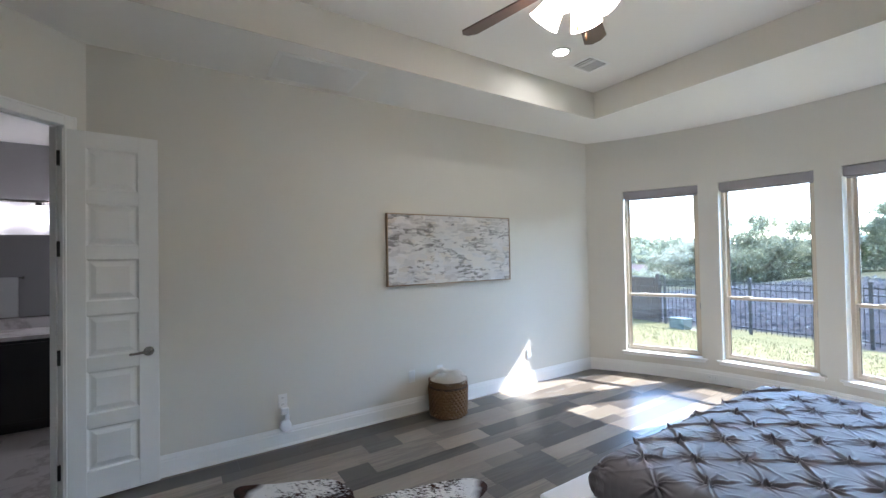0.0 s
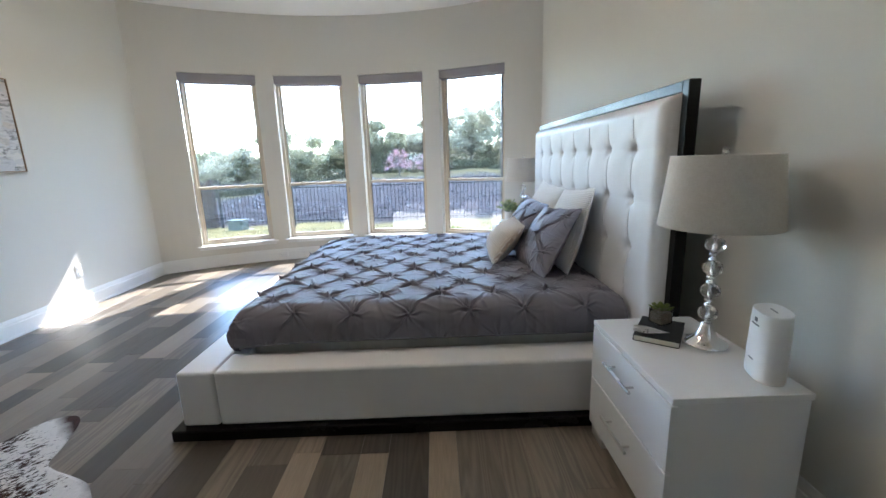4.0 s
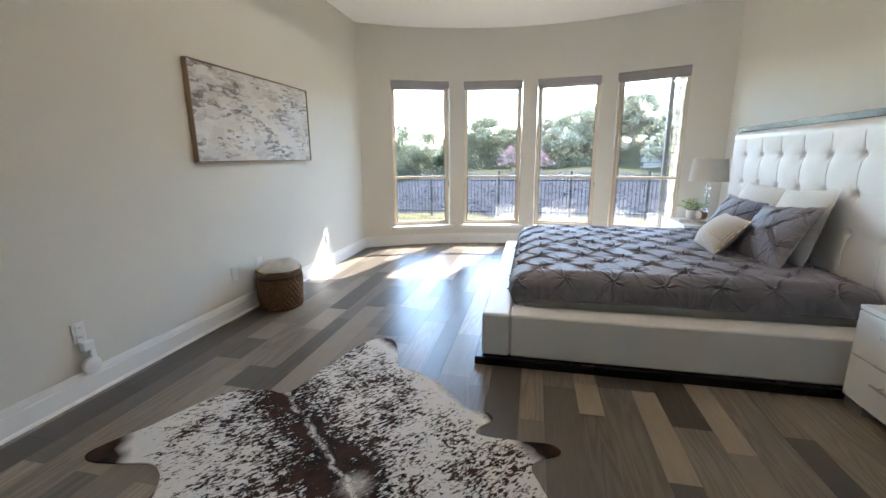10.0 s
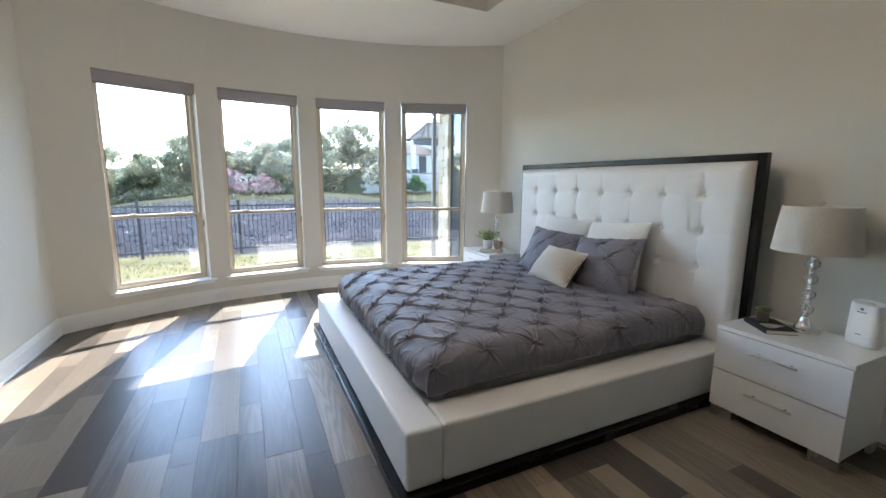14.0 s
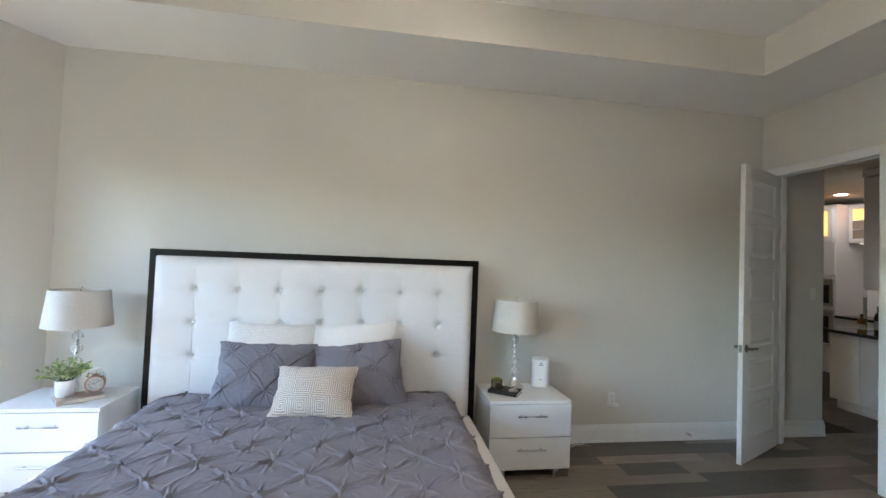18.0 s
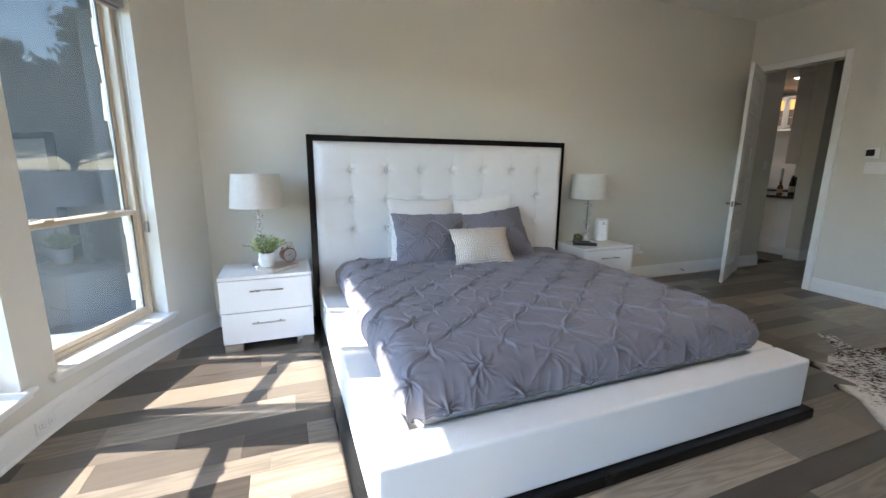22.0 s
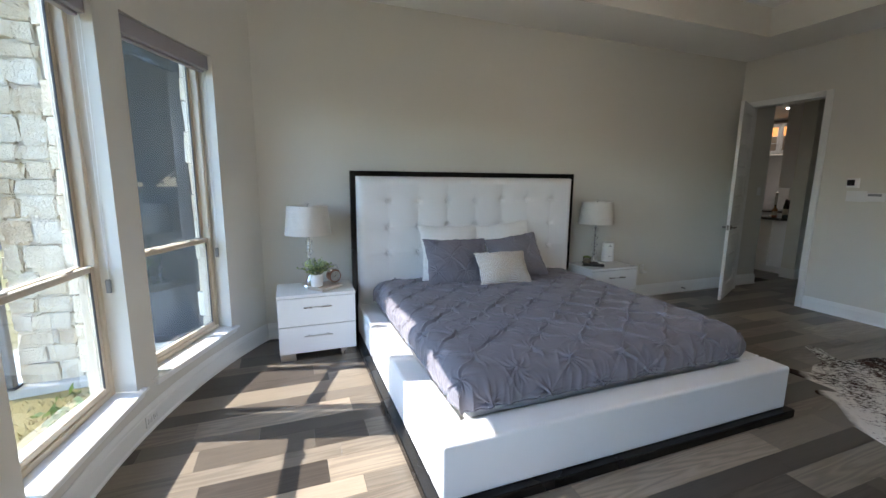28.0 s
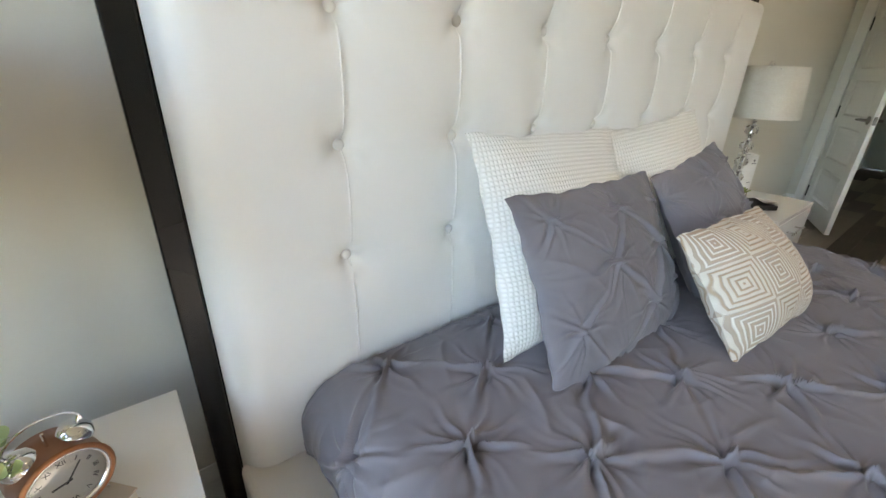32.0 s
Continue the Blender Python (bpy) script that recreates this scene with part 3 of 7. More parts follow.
def pintuck(a, b, seed=3, px=0.1465, py=0.168, ox=2.321, oy=3.443, amp=1.0, spread=0.042, length=0.075):
    """Relief of a pinch-pleat cloth over flat coordinates a, b: knots on a staggered grid, crisp folds running from each to its neighbours."""
    rng = np.random.default_rng(seed)
    jx, jy = (rng.uniform(-1, 1, (97, 97)) for _ in range(2))
    dirs = [(1, 1), (1, -1), (-1, 1), (-1, -1), (0, 2), (0, -2), (2, 0), (-2, 0)]
    extra = 8
    rnd_a = rng.uniform(-1, 1, (len(dirs) + extra, 97, 97))
    rnd_b = rng.uniform(0, 1, (len(dirs) + extra, 97, 97))
    i0, j0 = np.round((a - ox) / px).astype(int), np.round((oy - b) / py).astype(int)
    h = np.zeros_like(a)
    dmin = np.full_like(a, 9.0)
    # slow bending of the cloth, so that no fold runs dead straight
    wa = a + 0.006 * np.sin(b * 31 + 2 * np.sin(a * 17)) + 0.003 * np.sin(b * 67 + a * 21)
    wb = b + 0.006 * np.sin(a * 29 + 2 * np.sin(b * 15)) + 0.003 * np.sin(a * 71 + b * 19)
    for di in range(-2, 3):
        for dj in range(-2, 3):
            i, j = i0 + di, j0 + dj
            ok = ((i + j) % 2 == 1)
            ii, jj = i % 97, j % 97
            dx = wa - (ox + i * px + 0.012 * jx[ii, jj])
            dy = wb - (oy - j * py + 0.012 * jy[ii, jj])
            r = np.hypot(dx, dy) + 1e-6
            dmin = np.where(ok, np.minimum(dmin, r), dmin)
            near = np.clip(r / 0.008, 0, 1)
            for k in range(len(dirs) + extra):
                if k < len(dirs):
                    ang = math.atan2(-dirs[k][1] * py, dirs[k][0] * px) + 0.28 * rnd_a[k][ii, jj]
                    reach = length if k < 4 else 0.05
                    gain = (0.25 + 0.95 * rnd_b[k][ii, jj]) if k < 4 else (0.2 + 0.8 * rnd_b[k][ii, jj])
                else:
                    ang = math.tau * (k - len(dirs)) / extra + 0.4 + 0.5 * rnd_a[k][ii, jj]
                    reach = 0.045
                    gain = 0.9 * rnd_b[k][ii, jj]
                ca, sa = np.cos(ang), np.sin(ang)
                t = dx * ca + dy * sa
                w = dy * ca - dx * sa + 0.012 * rnd_a[k][ii, jj] * np.clip(t / 0.1, 0, 1.5) ** 2
                wd = 0.0033 + spread * np.clip(t, 0, 0.14)
                crest = np.exp(-np.abs(w / wd) ** 1.35)
                groove = np.exp(-((w + 2.0 * wd * np.sign(rnd_a[k][ii, jj])) / (1.1 * wd)) ** 2)
                h += ok * (t > 0) * gain * 0.0135 * (crest - 0.6 * groove) * near * np.exp(-(np.clip(t, 0, 1) / reach) ** 1.25)
            h += ok * 0.006 * np.exp(-(r / 0.008) ** 2)
    h += 0.006 * (1 - np.exp(-(dmin / 0.045) ** 1.4)) - 0.003
    # fine drawn wrinkles in patches
    u, v = a * 0.75 + b * 0.66, a * 0.75 - b * 0.66
    m1 = np.clip(np.sin(a * 13 + 3 * np.sin(b * 9)) * np.sin(b * 15 + 2 * np.sin(a * 8)), 0, 1)
    m2 = np.clip(np.sin(a * 11 + 2 + 3 * np.sin(b * 10)) * np.sin(b * 12 + 1 + 2 * np.sin(a * 9)), 0, 1)
    h += 0.004 * m1 * (1 - np.abs(np.sin(u * 38 + 1.6 * np.sin(v * 11)))) ** 2.5 + 0.004 * m2 * (1 - np.abs(np.sin(v * 33 + 1.5 * np.sin(u * 12)))) ** 2.5
    return h * amp


def comforter():
    x0, x1, y0, y1, top, drop, rad = 2.375, 4.30, 1.685, 3.515, 0.566, 0.195, 0.09
    a = np.arange(x0 - drop - 0.03, x1 + 0.0001, 0.0036)
    b = np.arange(y0 - drop - 0.03, y1 + drop + 0.03, 0.0036)
    A, B = np.meshgrid(a, b, indexing="ij")

    def wrap(e):
        # arc length past an edge: sideways reach, fall, turn of the normal
        q = np.clip(e, 0, rad * math.pi / 2) / rad
        rest = np.clip(e - rad * math.pi / 2, 0, None)
        return np.where(e < 0, 0.0, rad * np.sin(q)), np.where(e < 0, 0.0, rad * (1 - np.cos(q)) + rest), q
    sx, fx, qx = wrap(x0 - A)
    sl, fl, ql = wrap(y0 - B)
    sr, fr, qr = wrap(B - y1)
    fall = np.minimum(np.maximum(np.maximum(fx, fl), fr) + 0.25 * np.minimum(fx, fl + fr), drop + 0.055)
    X = np.where(A < x0, x0 - sx, A)
    Y = np.where(B < y0, y0 - sl, np.where(B > y1, y1 + sr, B))
    # round the foot corners a little
    c = np.clip(x0 - X, 0, 1) * np.clip(np.maximum(y0 - Y, Y - y1), 0, 1)
    X += 3.0 * c
    Y += np.where(B < y0, 3.0, -3.0) * c
    hgt = pintuck(A, B, amp=1.75)
    crown = 0.012 * np.sin(np.clip((A - x0) / (x1 - x0), 0, 1) * math.pi) * np.sin(np.clip((B - y0) / (y1 - y0), 0, 1) * math.pi)
    foot = -0.02 * np.exp(-np.clip(A - x0, 0, 9) / 0.12)
    head = -0.03 * np.clip((A - 4.12) / 0.17, 0, 1) ** 2
    # gathered pleats on the hanging sides
    side = np.clip(fall / 0.1, 0, 1)
    run = np.where(A < x0, B, A)
    pleat = np.where(A < x0, 0.015, 0.008) * side * (0.6 - np.abs(np.sin(run * 21 + 1.6 * np.sin(run * 9) + 2.5 * fall)) ** 0.7 + 0.4 * (0.5 - np.abs(np.sin(run * 43 + 2 * np.sin(run * 13) - 4 * fall))))
    nz = np.cos(np.maximum(np.maximum(qx, ql), qr))
    hgt = hgt * (1 - 0.2 * side - 0.4 * np.clip(fl / 0.1, 0, 1))
    d = hgt + pleat
    bulge = 0.02 * np.sin(np.clip(fall / (drop + 0.05), 0, 1) * math.pi)
    # the hem tucks in under the bulging sides
    tuck = 0.035 * np.clip((fall - 0.15) / 0.1, 0, 1) ** 2
    X -= np.sin(qx) * (d + bulge - tuck)
    Y += (np.sin(qr) - np.sin(ql)) * (d + bulge - tuck)
    Z = top + crown + foot + head - fall + nz * hgt
    Z = np.maximum(Z, 0.337)
    ob = grid_part("comforter", np.stack([X, Y, Z], -1), COMFORTER, None)
    edge_pts = [tuple(q) for q in np.concatenate([np.stack([X, Y, Z], -1)[::-8, 0], np.stack([X, Y, Z], -1)[0, ::8], np.stack([X, Y, Z], -1)[::8, -1]])]
    part("hem", tube(edge_pts, 0.004, 6), COMFORTER, ob, "stitched comforter hem")
    tagged(ob, "grey pinch-pleated comforter spread over the mattress", "comforter")
    mt = bx((2.36, 1.67, 0.262), (4.30, 3.53, 0.50), 0.04, 3)
    solid("mattress", mt, mat("white_ticking", (0.7, 0.7, 0.68), 0.8), "white mattress under the grey comforter", "mattress")


comforter()


# ---- pillows ----
def cushion(name, w, h, t, m, material, label, relief=None, n=72, corner=0.1, group="", back=None):
    """A stuffed cushion: local x across, y up, z towards the front."""
    u, v = np.meshgrid(np.linspace(-1, 1, n), np.linspace(-1, 1, n), indexing="ij")
    pinch_x = 1 - 0.085 * (1 - np.abs(v) ** 1.7)
    pinch_y = 1 - 0.085 * (1 - np.abs(u) ** 1.7)
    x, y = u * w / 2 * pinch_x, v * h / 2 * pinch_y
    wob = 0.0032 if relief else 0.003
    x = x + wob * (np.sin(v * 9 + 2 * w) + 0.6 * np.sin(v * 23)) * np.abs(u) ** 3
    y = y + wob * (np.sin(u * 8 + 3 * h) + 0.6 * np.sin(u * 21 + 1)) * np.abs(v) ** 3
    prof = (np.clip(1 - np.abs(u) ** 2.2, 0, 1) * np.clip(1 - np.abs(v) ** 2.2, 0, 1)) ** 0.62
    z = t / 2 * prof * (1 - 0.16 * v)
    rel = relief(x, y) * np.clip(prof * 2.5, 0, 1) if relief else 0 * x
    slump = 0.008 * np.sin(u * 2.2 + 1) * (v > 0) * v
    front = np.stack([x, y + slump, z + rel], -1)
    rear = np.stack([x, y + slump, -z * 0.8], -1)[::-1]
    co = np.concatenate([front, rear], 0)
    ob = grid_part(name, co, material, None, closed=False, m=m)
    return tagged(ob, label, "pillow", group)


def lean(x, y, z, tilt, yaw=0, roll=0):
    """A cushion's pose: facing the foot of the bed (-x), leaning back by tilt degrees."""
    return pose(x, y, z) @ pose(0, 0, 0, 0, 0, yaw) @ pose(0, 0, 0, 0, tilt, 0) @ pose(0, 0, 0, 90, 0, -90) @ pose(0, 0, 0, 0, 0, roll)


def waffle_cloth():
    m, nt, p = nodes_of("white_waffle_cotton")
    v = coords(nt)
    s = nd(nt, "ShaderNodeSeparateXYZ", {0: v})
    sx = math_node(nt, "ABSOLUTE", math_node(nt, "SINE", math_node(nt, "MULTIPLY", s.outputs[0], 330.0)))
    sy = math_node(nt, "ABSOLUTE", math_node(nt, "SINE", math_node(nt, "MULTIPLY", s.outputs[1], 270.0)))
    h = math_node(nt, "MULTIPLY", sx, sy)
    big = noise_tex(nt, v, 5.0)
    # shade in the dips between waffle cells is put into the colour
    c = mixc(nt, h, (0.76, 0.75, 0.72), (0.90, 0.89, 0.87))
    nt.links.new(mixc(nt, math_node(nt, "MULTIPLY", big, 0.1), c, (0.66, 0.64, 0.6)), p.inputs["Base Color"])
    p.inputs["Roughness"].default_value = 0.9
    bump(nt, p, math_node(nt, "ADD", h, noise_tex(nt, v, 60.0)), 0.6, 0.004)
    return m


def spiral_cloth():
    """Beige cloth with raised cord in squared spirals, alternating white and tan blocks."""
    m, nt, p = nodes_of("beige_corded_cloth")
    v = coords(nt)
    s = nd(nt, "ShaderNodeSeparateXYZ", {0: v})
    cells = []
    for k, size in ((0, 0.117), (1, 0.112)):
        q = math_node(nt, "DIVIDE", math_node(nt, "ADD", s.outputs[k], 0.234 if k == 0 else 0.168), size)
        fl = math_node(nt, "FLOOR", q)
        cells.append((math_node(nt, "SUBTRACT", math_node(nt, "SUBTRACT", q, fl), 0.5), fl))
    ax = math_node(nt, "ABSOLUTE", cells[0][0])
    ay = math_node(nt, "ABSOLUTE", cells[1][0])
    cheb = math_node(nt, "MAXIMUM", ax, ay)
    wob = math_node(nt, "MULTIPLY", noise_tex(nt, v, 18.0), 0.05)
    ring = math_node(nt, "SINE", math_node(nt, "MULTIPLY", math_node(nt, "ADD", cheb, wob), 60.0))
    line = math_node(nt, "MULTIPLY_ADD", ring, 0.9)
    line.node.inputs[2].default_value = 0.12
    line.node.use_clamp = True
    par = math_node(nt, "MODULO", math_node(nt, "ABSOLUTE", math_node(nt, "ADD", cells[0][1], cells[1][1])), 2.0)
    cord = mixc(nt, par, (0.80, 0.775, 0.73), (0.46, 0.34, 0.24))
    base = mixc(nt, par, (0.47, 0.38, 0.305), (0.66, 0.61, 0.54))
    nt.links.new(mixc(nt, line, base, cord), p.inputs["Base Color"])
    p.inputs["Roughness"].default_value = 0.85
    bump(nt, p, line, 0.8, 0.003)
    return m


WAFFLE, SPIRAL = waffle_cloth(), spiral_cloth()
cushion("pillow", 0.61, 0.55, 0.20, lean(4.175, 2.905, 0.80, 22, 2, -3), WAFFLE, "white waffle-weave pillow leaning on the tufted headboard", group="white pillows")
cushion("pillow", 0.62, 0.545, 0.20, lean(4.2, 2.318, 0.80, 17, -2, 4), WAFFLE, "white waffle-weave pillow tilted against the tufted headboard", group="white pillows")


def sham_relief(seed, ox):
    return lambda x, y: pintuck(x, y, seed, 0.122, 0.128, ox, 0.03, 1.0, 0.014, 0.12) - 0.005


cushion("pillow", 0.64, 0.465, 0.18, lean(4.04, 2.888, 0.732, 27, 3, -3), COMFORTER, "grey pinch-pleated sham leaning on a white pillow", sham_relief(7, 0.02), 190, group="grey shams")
cushion("pillow", 0.61, 0.47, 0.20, lean(4.045, 2.262, 0.74, 30, 3, 5), COMFORTER, "grey pinch-pleated sham tilted against a white pillow", sham_relief(12, -0.04), 190, group="grey shams")
cushion("pillow", 0.505, 0.335, 0.20, lean(3.83, 2.53, 0.70, 39, -3, -1), SPIRAL, "beige lumbar pillow with corded square spirals in front", n=90)


# ---- nightstands ----
def nightstand(m, label):
    root = thing("nightstand", label, "nightstand", m, group="pair of nightstands")
    # local: x from front (0) to back, y across, z up
    w, dp, h = 0.62, 0.43, 0.555
    body = bx((0.02, 0.008, 0.06), (dp, w - 0.008, h - 0.024), 0.002)
    part("body", body, LACQUER, root)
    part("top", bx((0.0, 0.0, h - 0.0235), (dp, w, h), 0.003, 2), LACQUER, root)
    for z0, z1 in ((0.064, 0.289), (0.296, 0.526)):
        dr = part("drawer", bx((0.0, 0.004, z0), (0.0195, w - 0.004, z1), 0.002, 2), LACQUER, root)
        zc = z0 + (0.149 if z0 < 0.1 else 0.157)
        hb = tube([(-0.032, 0.20, zc), (-0.032, 0.42, zc)], 0.006, 12)
        for yy in (0.235, 0.385):
            tube([(-0.032, yy, zc), (0.0, yy, zc)], 0.0045, 8, bm=hb)
        part("handle", hb, STEEL, dr, "satin steel bar handle", smooth=False)
    for yy in (0.008, w - 0.128):
        part("leg", bx((0.012, yy, 0.0), (0.075, yy + 0.12, 0.0595), 0.002), STEEL, root, "brushed steel foot")
        part("leg", bx((dp - 0.075, yy, 0.0), (dp - 0.012, yy + 0.12, 0.0595), 0.002), STEEL, root, "brushed steel foot")
    return root


nightstand(pose(4.03, 0.725, 0), "white lacquered nightstand with two drawers and steel handles")
nightstand(pose(4.0, 3.832, 0), "white lacquered nightstand with two drawers beside the windows")


# ---- lamps ----
def linen():
    m, nt, p = nodes_of("oatmeal_linen")
    v = coords(nt)
    s1 = noise_tex(nt, nd(nt, "ShaderNodeVectorMath", {0: v, 1: (1, 1, 0.05)}, op="MULTIPLY").outputs[0], 600.0, 2.0)
    s2 = noise_tex(nt, nd(nt, "ShaderNodeVectorMath", {0: v, 1: (0.12, 0.12, 1)}, op="MULTIPLY").outputs[0], 500.0, 2.0)
    f = math_node(nt, "MULTIPLY", math_node(nt, "ADD", math_node(nt, "ADD", s1, s2), math_node(nt, "MULTIPLY", noise_tex(nt, v, 22.0, 5.0, 0.7), 0.8)), 0.36)
    c = mixc(nt, f, (0.56, 0.51, 0.43), (0.97, 0.95, 0.91))
    nt.links.new(c, p.inputs["Base Color"])
    p.inputs["Roughness"].default_value = 0.9
    bump(nt, p, f, 0.4, 0.0008)
    tr = nd(nt, "ShaderNodeBsdfTranslucent")
    nt.links.new(c, tr.inputs["Color"])
    mx = nd(nt, "ShaderNodeMixShader", {0: 0.3, 1: p.outputs[0], 2: tr.outputs[0]})
    nt.links.new(mx.outputs[0], nt.nodes["Material Output"].inputs["Surface"])
    return m


LINEN, CRYSTAL = linen(), crystal("clear_crystal")


def table_lamp(m):
    root = thing("table_lamp", "table lamp with stacked crystal balls, chrome base and linen shade", "lamp", m, group="pair of table lamps")
    part("base", lathe([(0, 0), (0.074, 0), (0.076, 0.006), (0.074, 0.014), (0.058, 0.02), (0.04, 0.035), (0.028, 0.058), (0.021, 0.078), (0.018, 0.092), (0, 0.092)], 36), CHROME, root, "chrome bell-shaped base", smooth=True)
    part("stem", lathe([(0.006, 0.088), (0.006, 0.45)], 10), CHROME, root, smooth=True)
    for z in (0.126, 0.212, 0.298, 0.384):
        b = bmesh.new()
        bmesh.ops.create_icosphere(b, subdivisions=2, radius=0.034)
        for v in b.verts:
            v.co.z *= 0.86
            v.co.z += z
        part("crystal_ball", b, CRYSTAL, root, "faceted crystal ball")
    for z in (0.094, 0.169, 0.255, 0.341, 0.42):
        part("spacer", lathe([(0.007, z - 0.014), (0.016, z - 0.013), (0.017, z - 0.008), (0.01, z - 0.004), (0.009, z + 0.004), (0.017, z + 0.008), (0.016, z + 0.013), (0.007, z + 0.014)], 18), CHROME, root, smooth=True)
    part("shade", lathe([(0.1915, 0.452), (0.193, 0.453), (0.1927, 0.456), (0.1663, 0.695), (0.166, 0.697), (0.165, 0.698), (0.1637, 0.697), (0.1638, 0.694), (0.1902, 0.456), (0.1905, 0.453), (0.1915, 0.452)], 72), LINEN, root, "oatmeal linen drum shade", smooth=True)
    hp = tube([(0.02, 0, 0.45), (0.05, 0, 0.52), (0.05, 0, 0.62), (0.0, 0, 0.69), (-0.05, 0, 0.62), (-0.05, 0, 0.52), (-0.02, 0, 0.45)], 0.002, 6)
    for k in range(3):
        an = 2.1 * k
        tube([(0, 0, 0.688), (0.17 * math.cos(an), 0.17 * math.sin(an), 0.686)], 0.002, 6, bm=hp)
    part("harp", hp, CHROME, root)
    part("bulb", lathe([(0.013, 0.45), (0.014, 0.49), (0.03, 0.53), (0.03, 0.56), (0.018, 0.585), (0, 0.59)], 16), PLASTIC, root, "unlit white bulb", smooth=True)
    b = bmesh.new()
    bmesh.ops.create_icosphere(b, subdivisions=2, radius=0.012)
    for v in b.verts:
        v.co.z = v.co.z * 1.0 + 0.712
    lathe([(0.004, 0.69), (0.004, 0.703), (0.0, 0.703)], 8, bm=b)
    part("finial", b, CRYSTAL, root, "clear crystal finial")
    return root


lamp = table_lamp(pose(4.345, 1.068, 0.5555))
copy_thing(lamp, pose(4.305, 4.175, 0.5555, 0, 0, 40))


# ---- outside ----
def lawn_height(x, y):
    """Height of the land: a lawn that falls to the fence, flat ground, a rise to the right and a valley to the left."""
    z = -0.14 - 0.30 * min(1.0, max(0.0, (y - 5.6) / 5.4))
    if y > 12:
        z -= 0.10 * min(1.0, (y - 12) / 8)
        r = max(0.0, min(1.0, (y - 18) / 30)) * max(0.0, min(1.0, (x - 0.10 * y) / 9))
        z += 1.7 * r
        f = max(0.0, min(1.0, (y - 16) / 60)) * max(0.0, min(1.0, (-x - 0.16 * y) / 18))
        z -= 5.0 * f
    if y > 11.6:
        z += 0.78 * max(0.0, min(1.0, (y - 11.6) / 9)) ** 0.8 * max(0.0, min(1.0, (x + 9) / 7)) * (1 - 0.8 * max(0.0, min(1.0, (x - 6) / 5)))
    if y > 34.3:
        z += (2.0 + 0.03 * (y - 34.3) - z) * max(0.0, min(1.0, (x - 9.0) / 1.5))
    if y < 0:
        z = -0.14
    return z


def ground_cover():
    m, nt, p = nodes_of("lawn_and_gravel")
    pos = nd(nt, "ShaderNodeTexCoord").outputs["Object"]
    s = nd(nt, "ShaderNodeSeparateXYZ", {0: pos})
    n1, n2, n3 = noise_tex(nt, pos, 0.5), noise_tex(nt, pos, 9.0, 5.0), noise_tex(nt, pos, 60.0, 3.0)
    straw = mixc(nt, n1, (0.25, 0.195, 0.088), (0.34, 0.26, 0.125))
    grass = mixc(nt, math_node(nt, "MULTIPLY", n3, 0.8), straw, (0.12, 0.115, 0.045))
    rocks = nd(nt, "ShaderNodeTexVoronoi", {"Vector": pos, "Scale": 4.5})
    stone = mixc(nt, rocks.outputs["Distance"], (0.075, 0.066, 0.07), (0.022, 0.020, 0.021))
    stone = mixc(nt, math_node(nt, "MULTIPLY", n2, 0.6), stone, (0.06, 0.052, 0.05))
    dry = mixc(nt, n2, (0.05, 0.05, 0.026), (0.115, 0.095, 0.045))
    edge = math_node(nt, "ADD", s.outputs[1], math_node(nt, "MULTIPLY", n1, 1.6))
    f1 = nd(nt, "ShaderNodeMapRange", {0: edge, 1: 12.0, 2: 12.4}).outputs[0]
    f2 = nd(nt, "ShaderNodeMapRange", {0: math_node(nt, "ADD", s.outputs[1], math_node(nt, "MULTIPLY", n1, 9.0)), 1: 27.0, 2: 29.0}).outputs[0]
    c = mixc(nt, f1, grass, stone)
    nt.links.new(mixc(nt, f2, c, dry), p.inputs["Base Color"])
    p.inputs["Roughness"].default_value = 1.0
    p.inputs["Specular IOR Level"].default_value = 0.04
    bump(nt, p, math_node(nt, "ADD", n3, n2), 0.6, 0.03)
    return m


def ground():
    xs = [-400, -250, -160, -110] + list(range(-80, -20, 6)) + [x * 1.0 for x in range(-20, 31)] + list(range(36, 84, 6)) + [110, 160, 250, 400]
    ys = [-60, -20, -4] + [4.0 + 0.5 * k for k in range(0, 20)] + list(range(14, 60, 2)) + [66, 75, 90, 120, 160, 220, 300, 450]
    bm = bmesh.new()
    g = [[bm.verts.new((x, y, lawn_height(x, y) - (0.6 if -0.6 < x < 5.0 and y < 4.6 else 0))) for y in ys] for x in xs]
    for i in range(len(xs) - 1):
        for j in range(len(ys) - 1):
            bm.faces.new((g[i][j], g[i + 1][j], g[i + 1][j + 1], g[i][j + 1]))
    ob = solid("ground", bm, ground_cover(), "straw-coloured lawn with a rocky strip beyond the fence", "ground", kind="structure", smooth=True)
    return ob


ground()


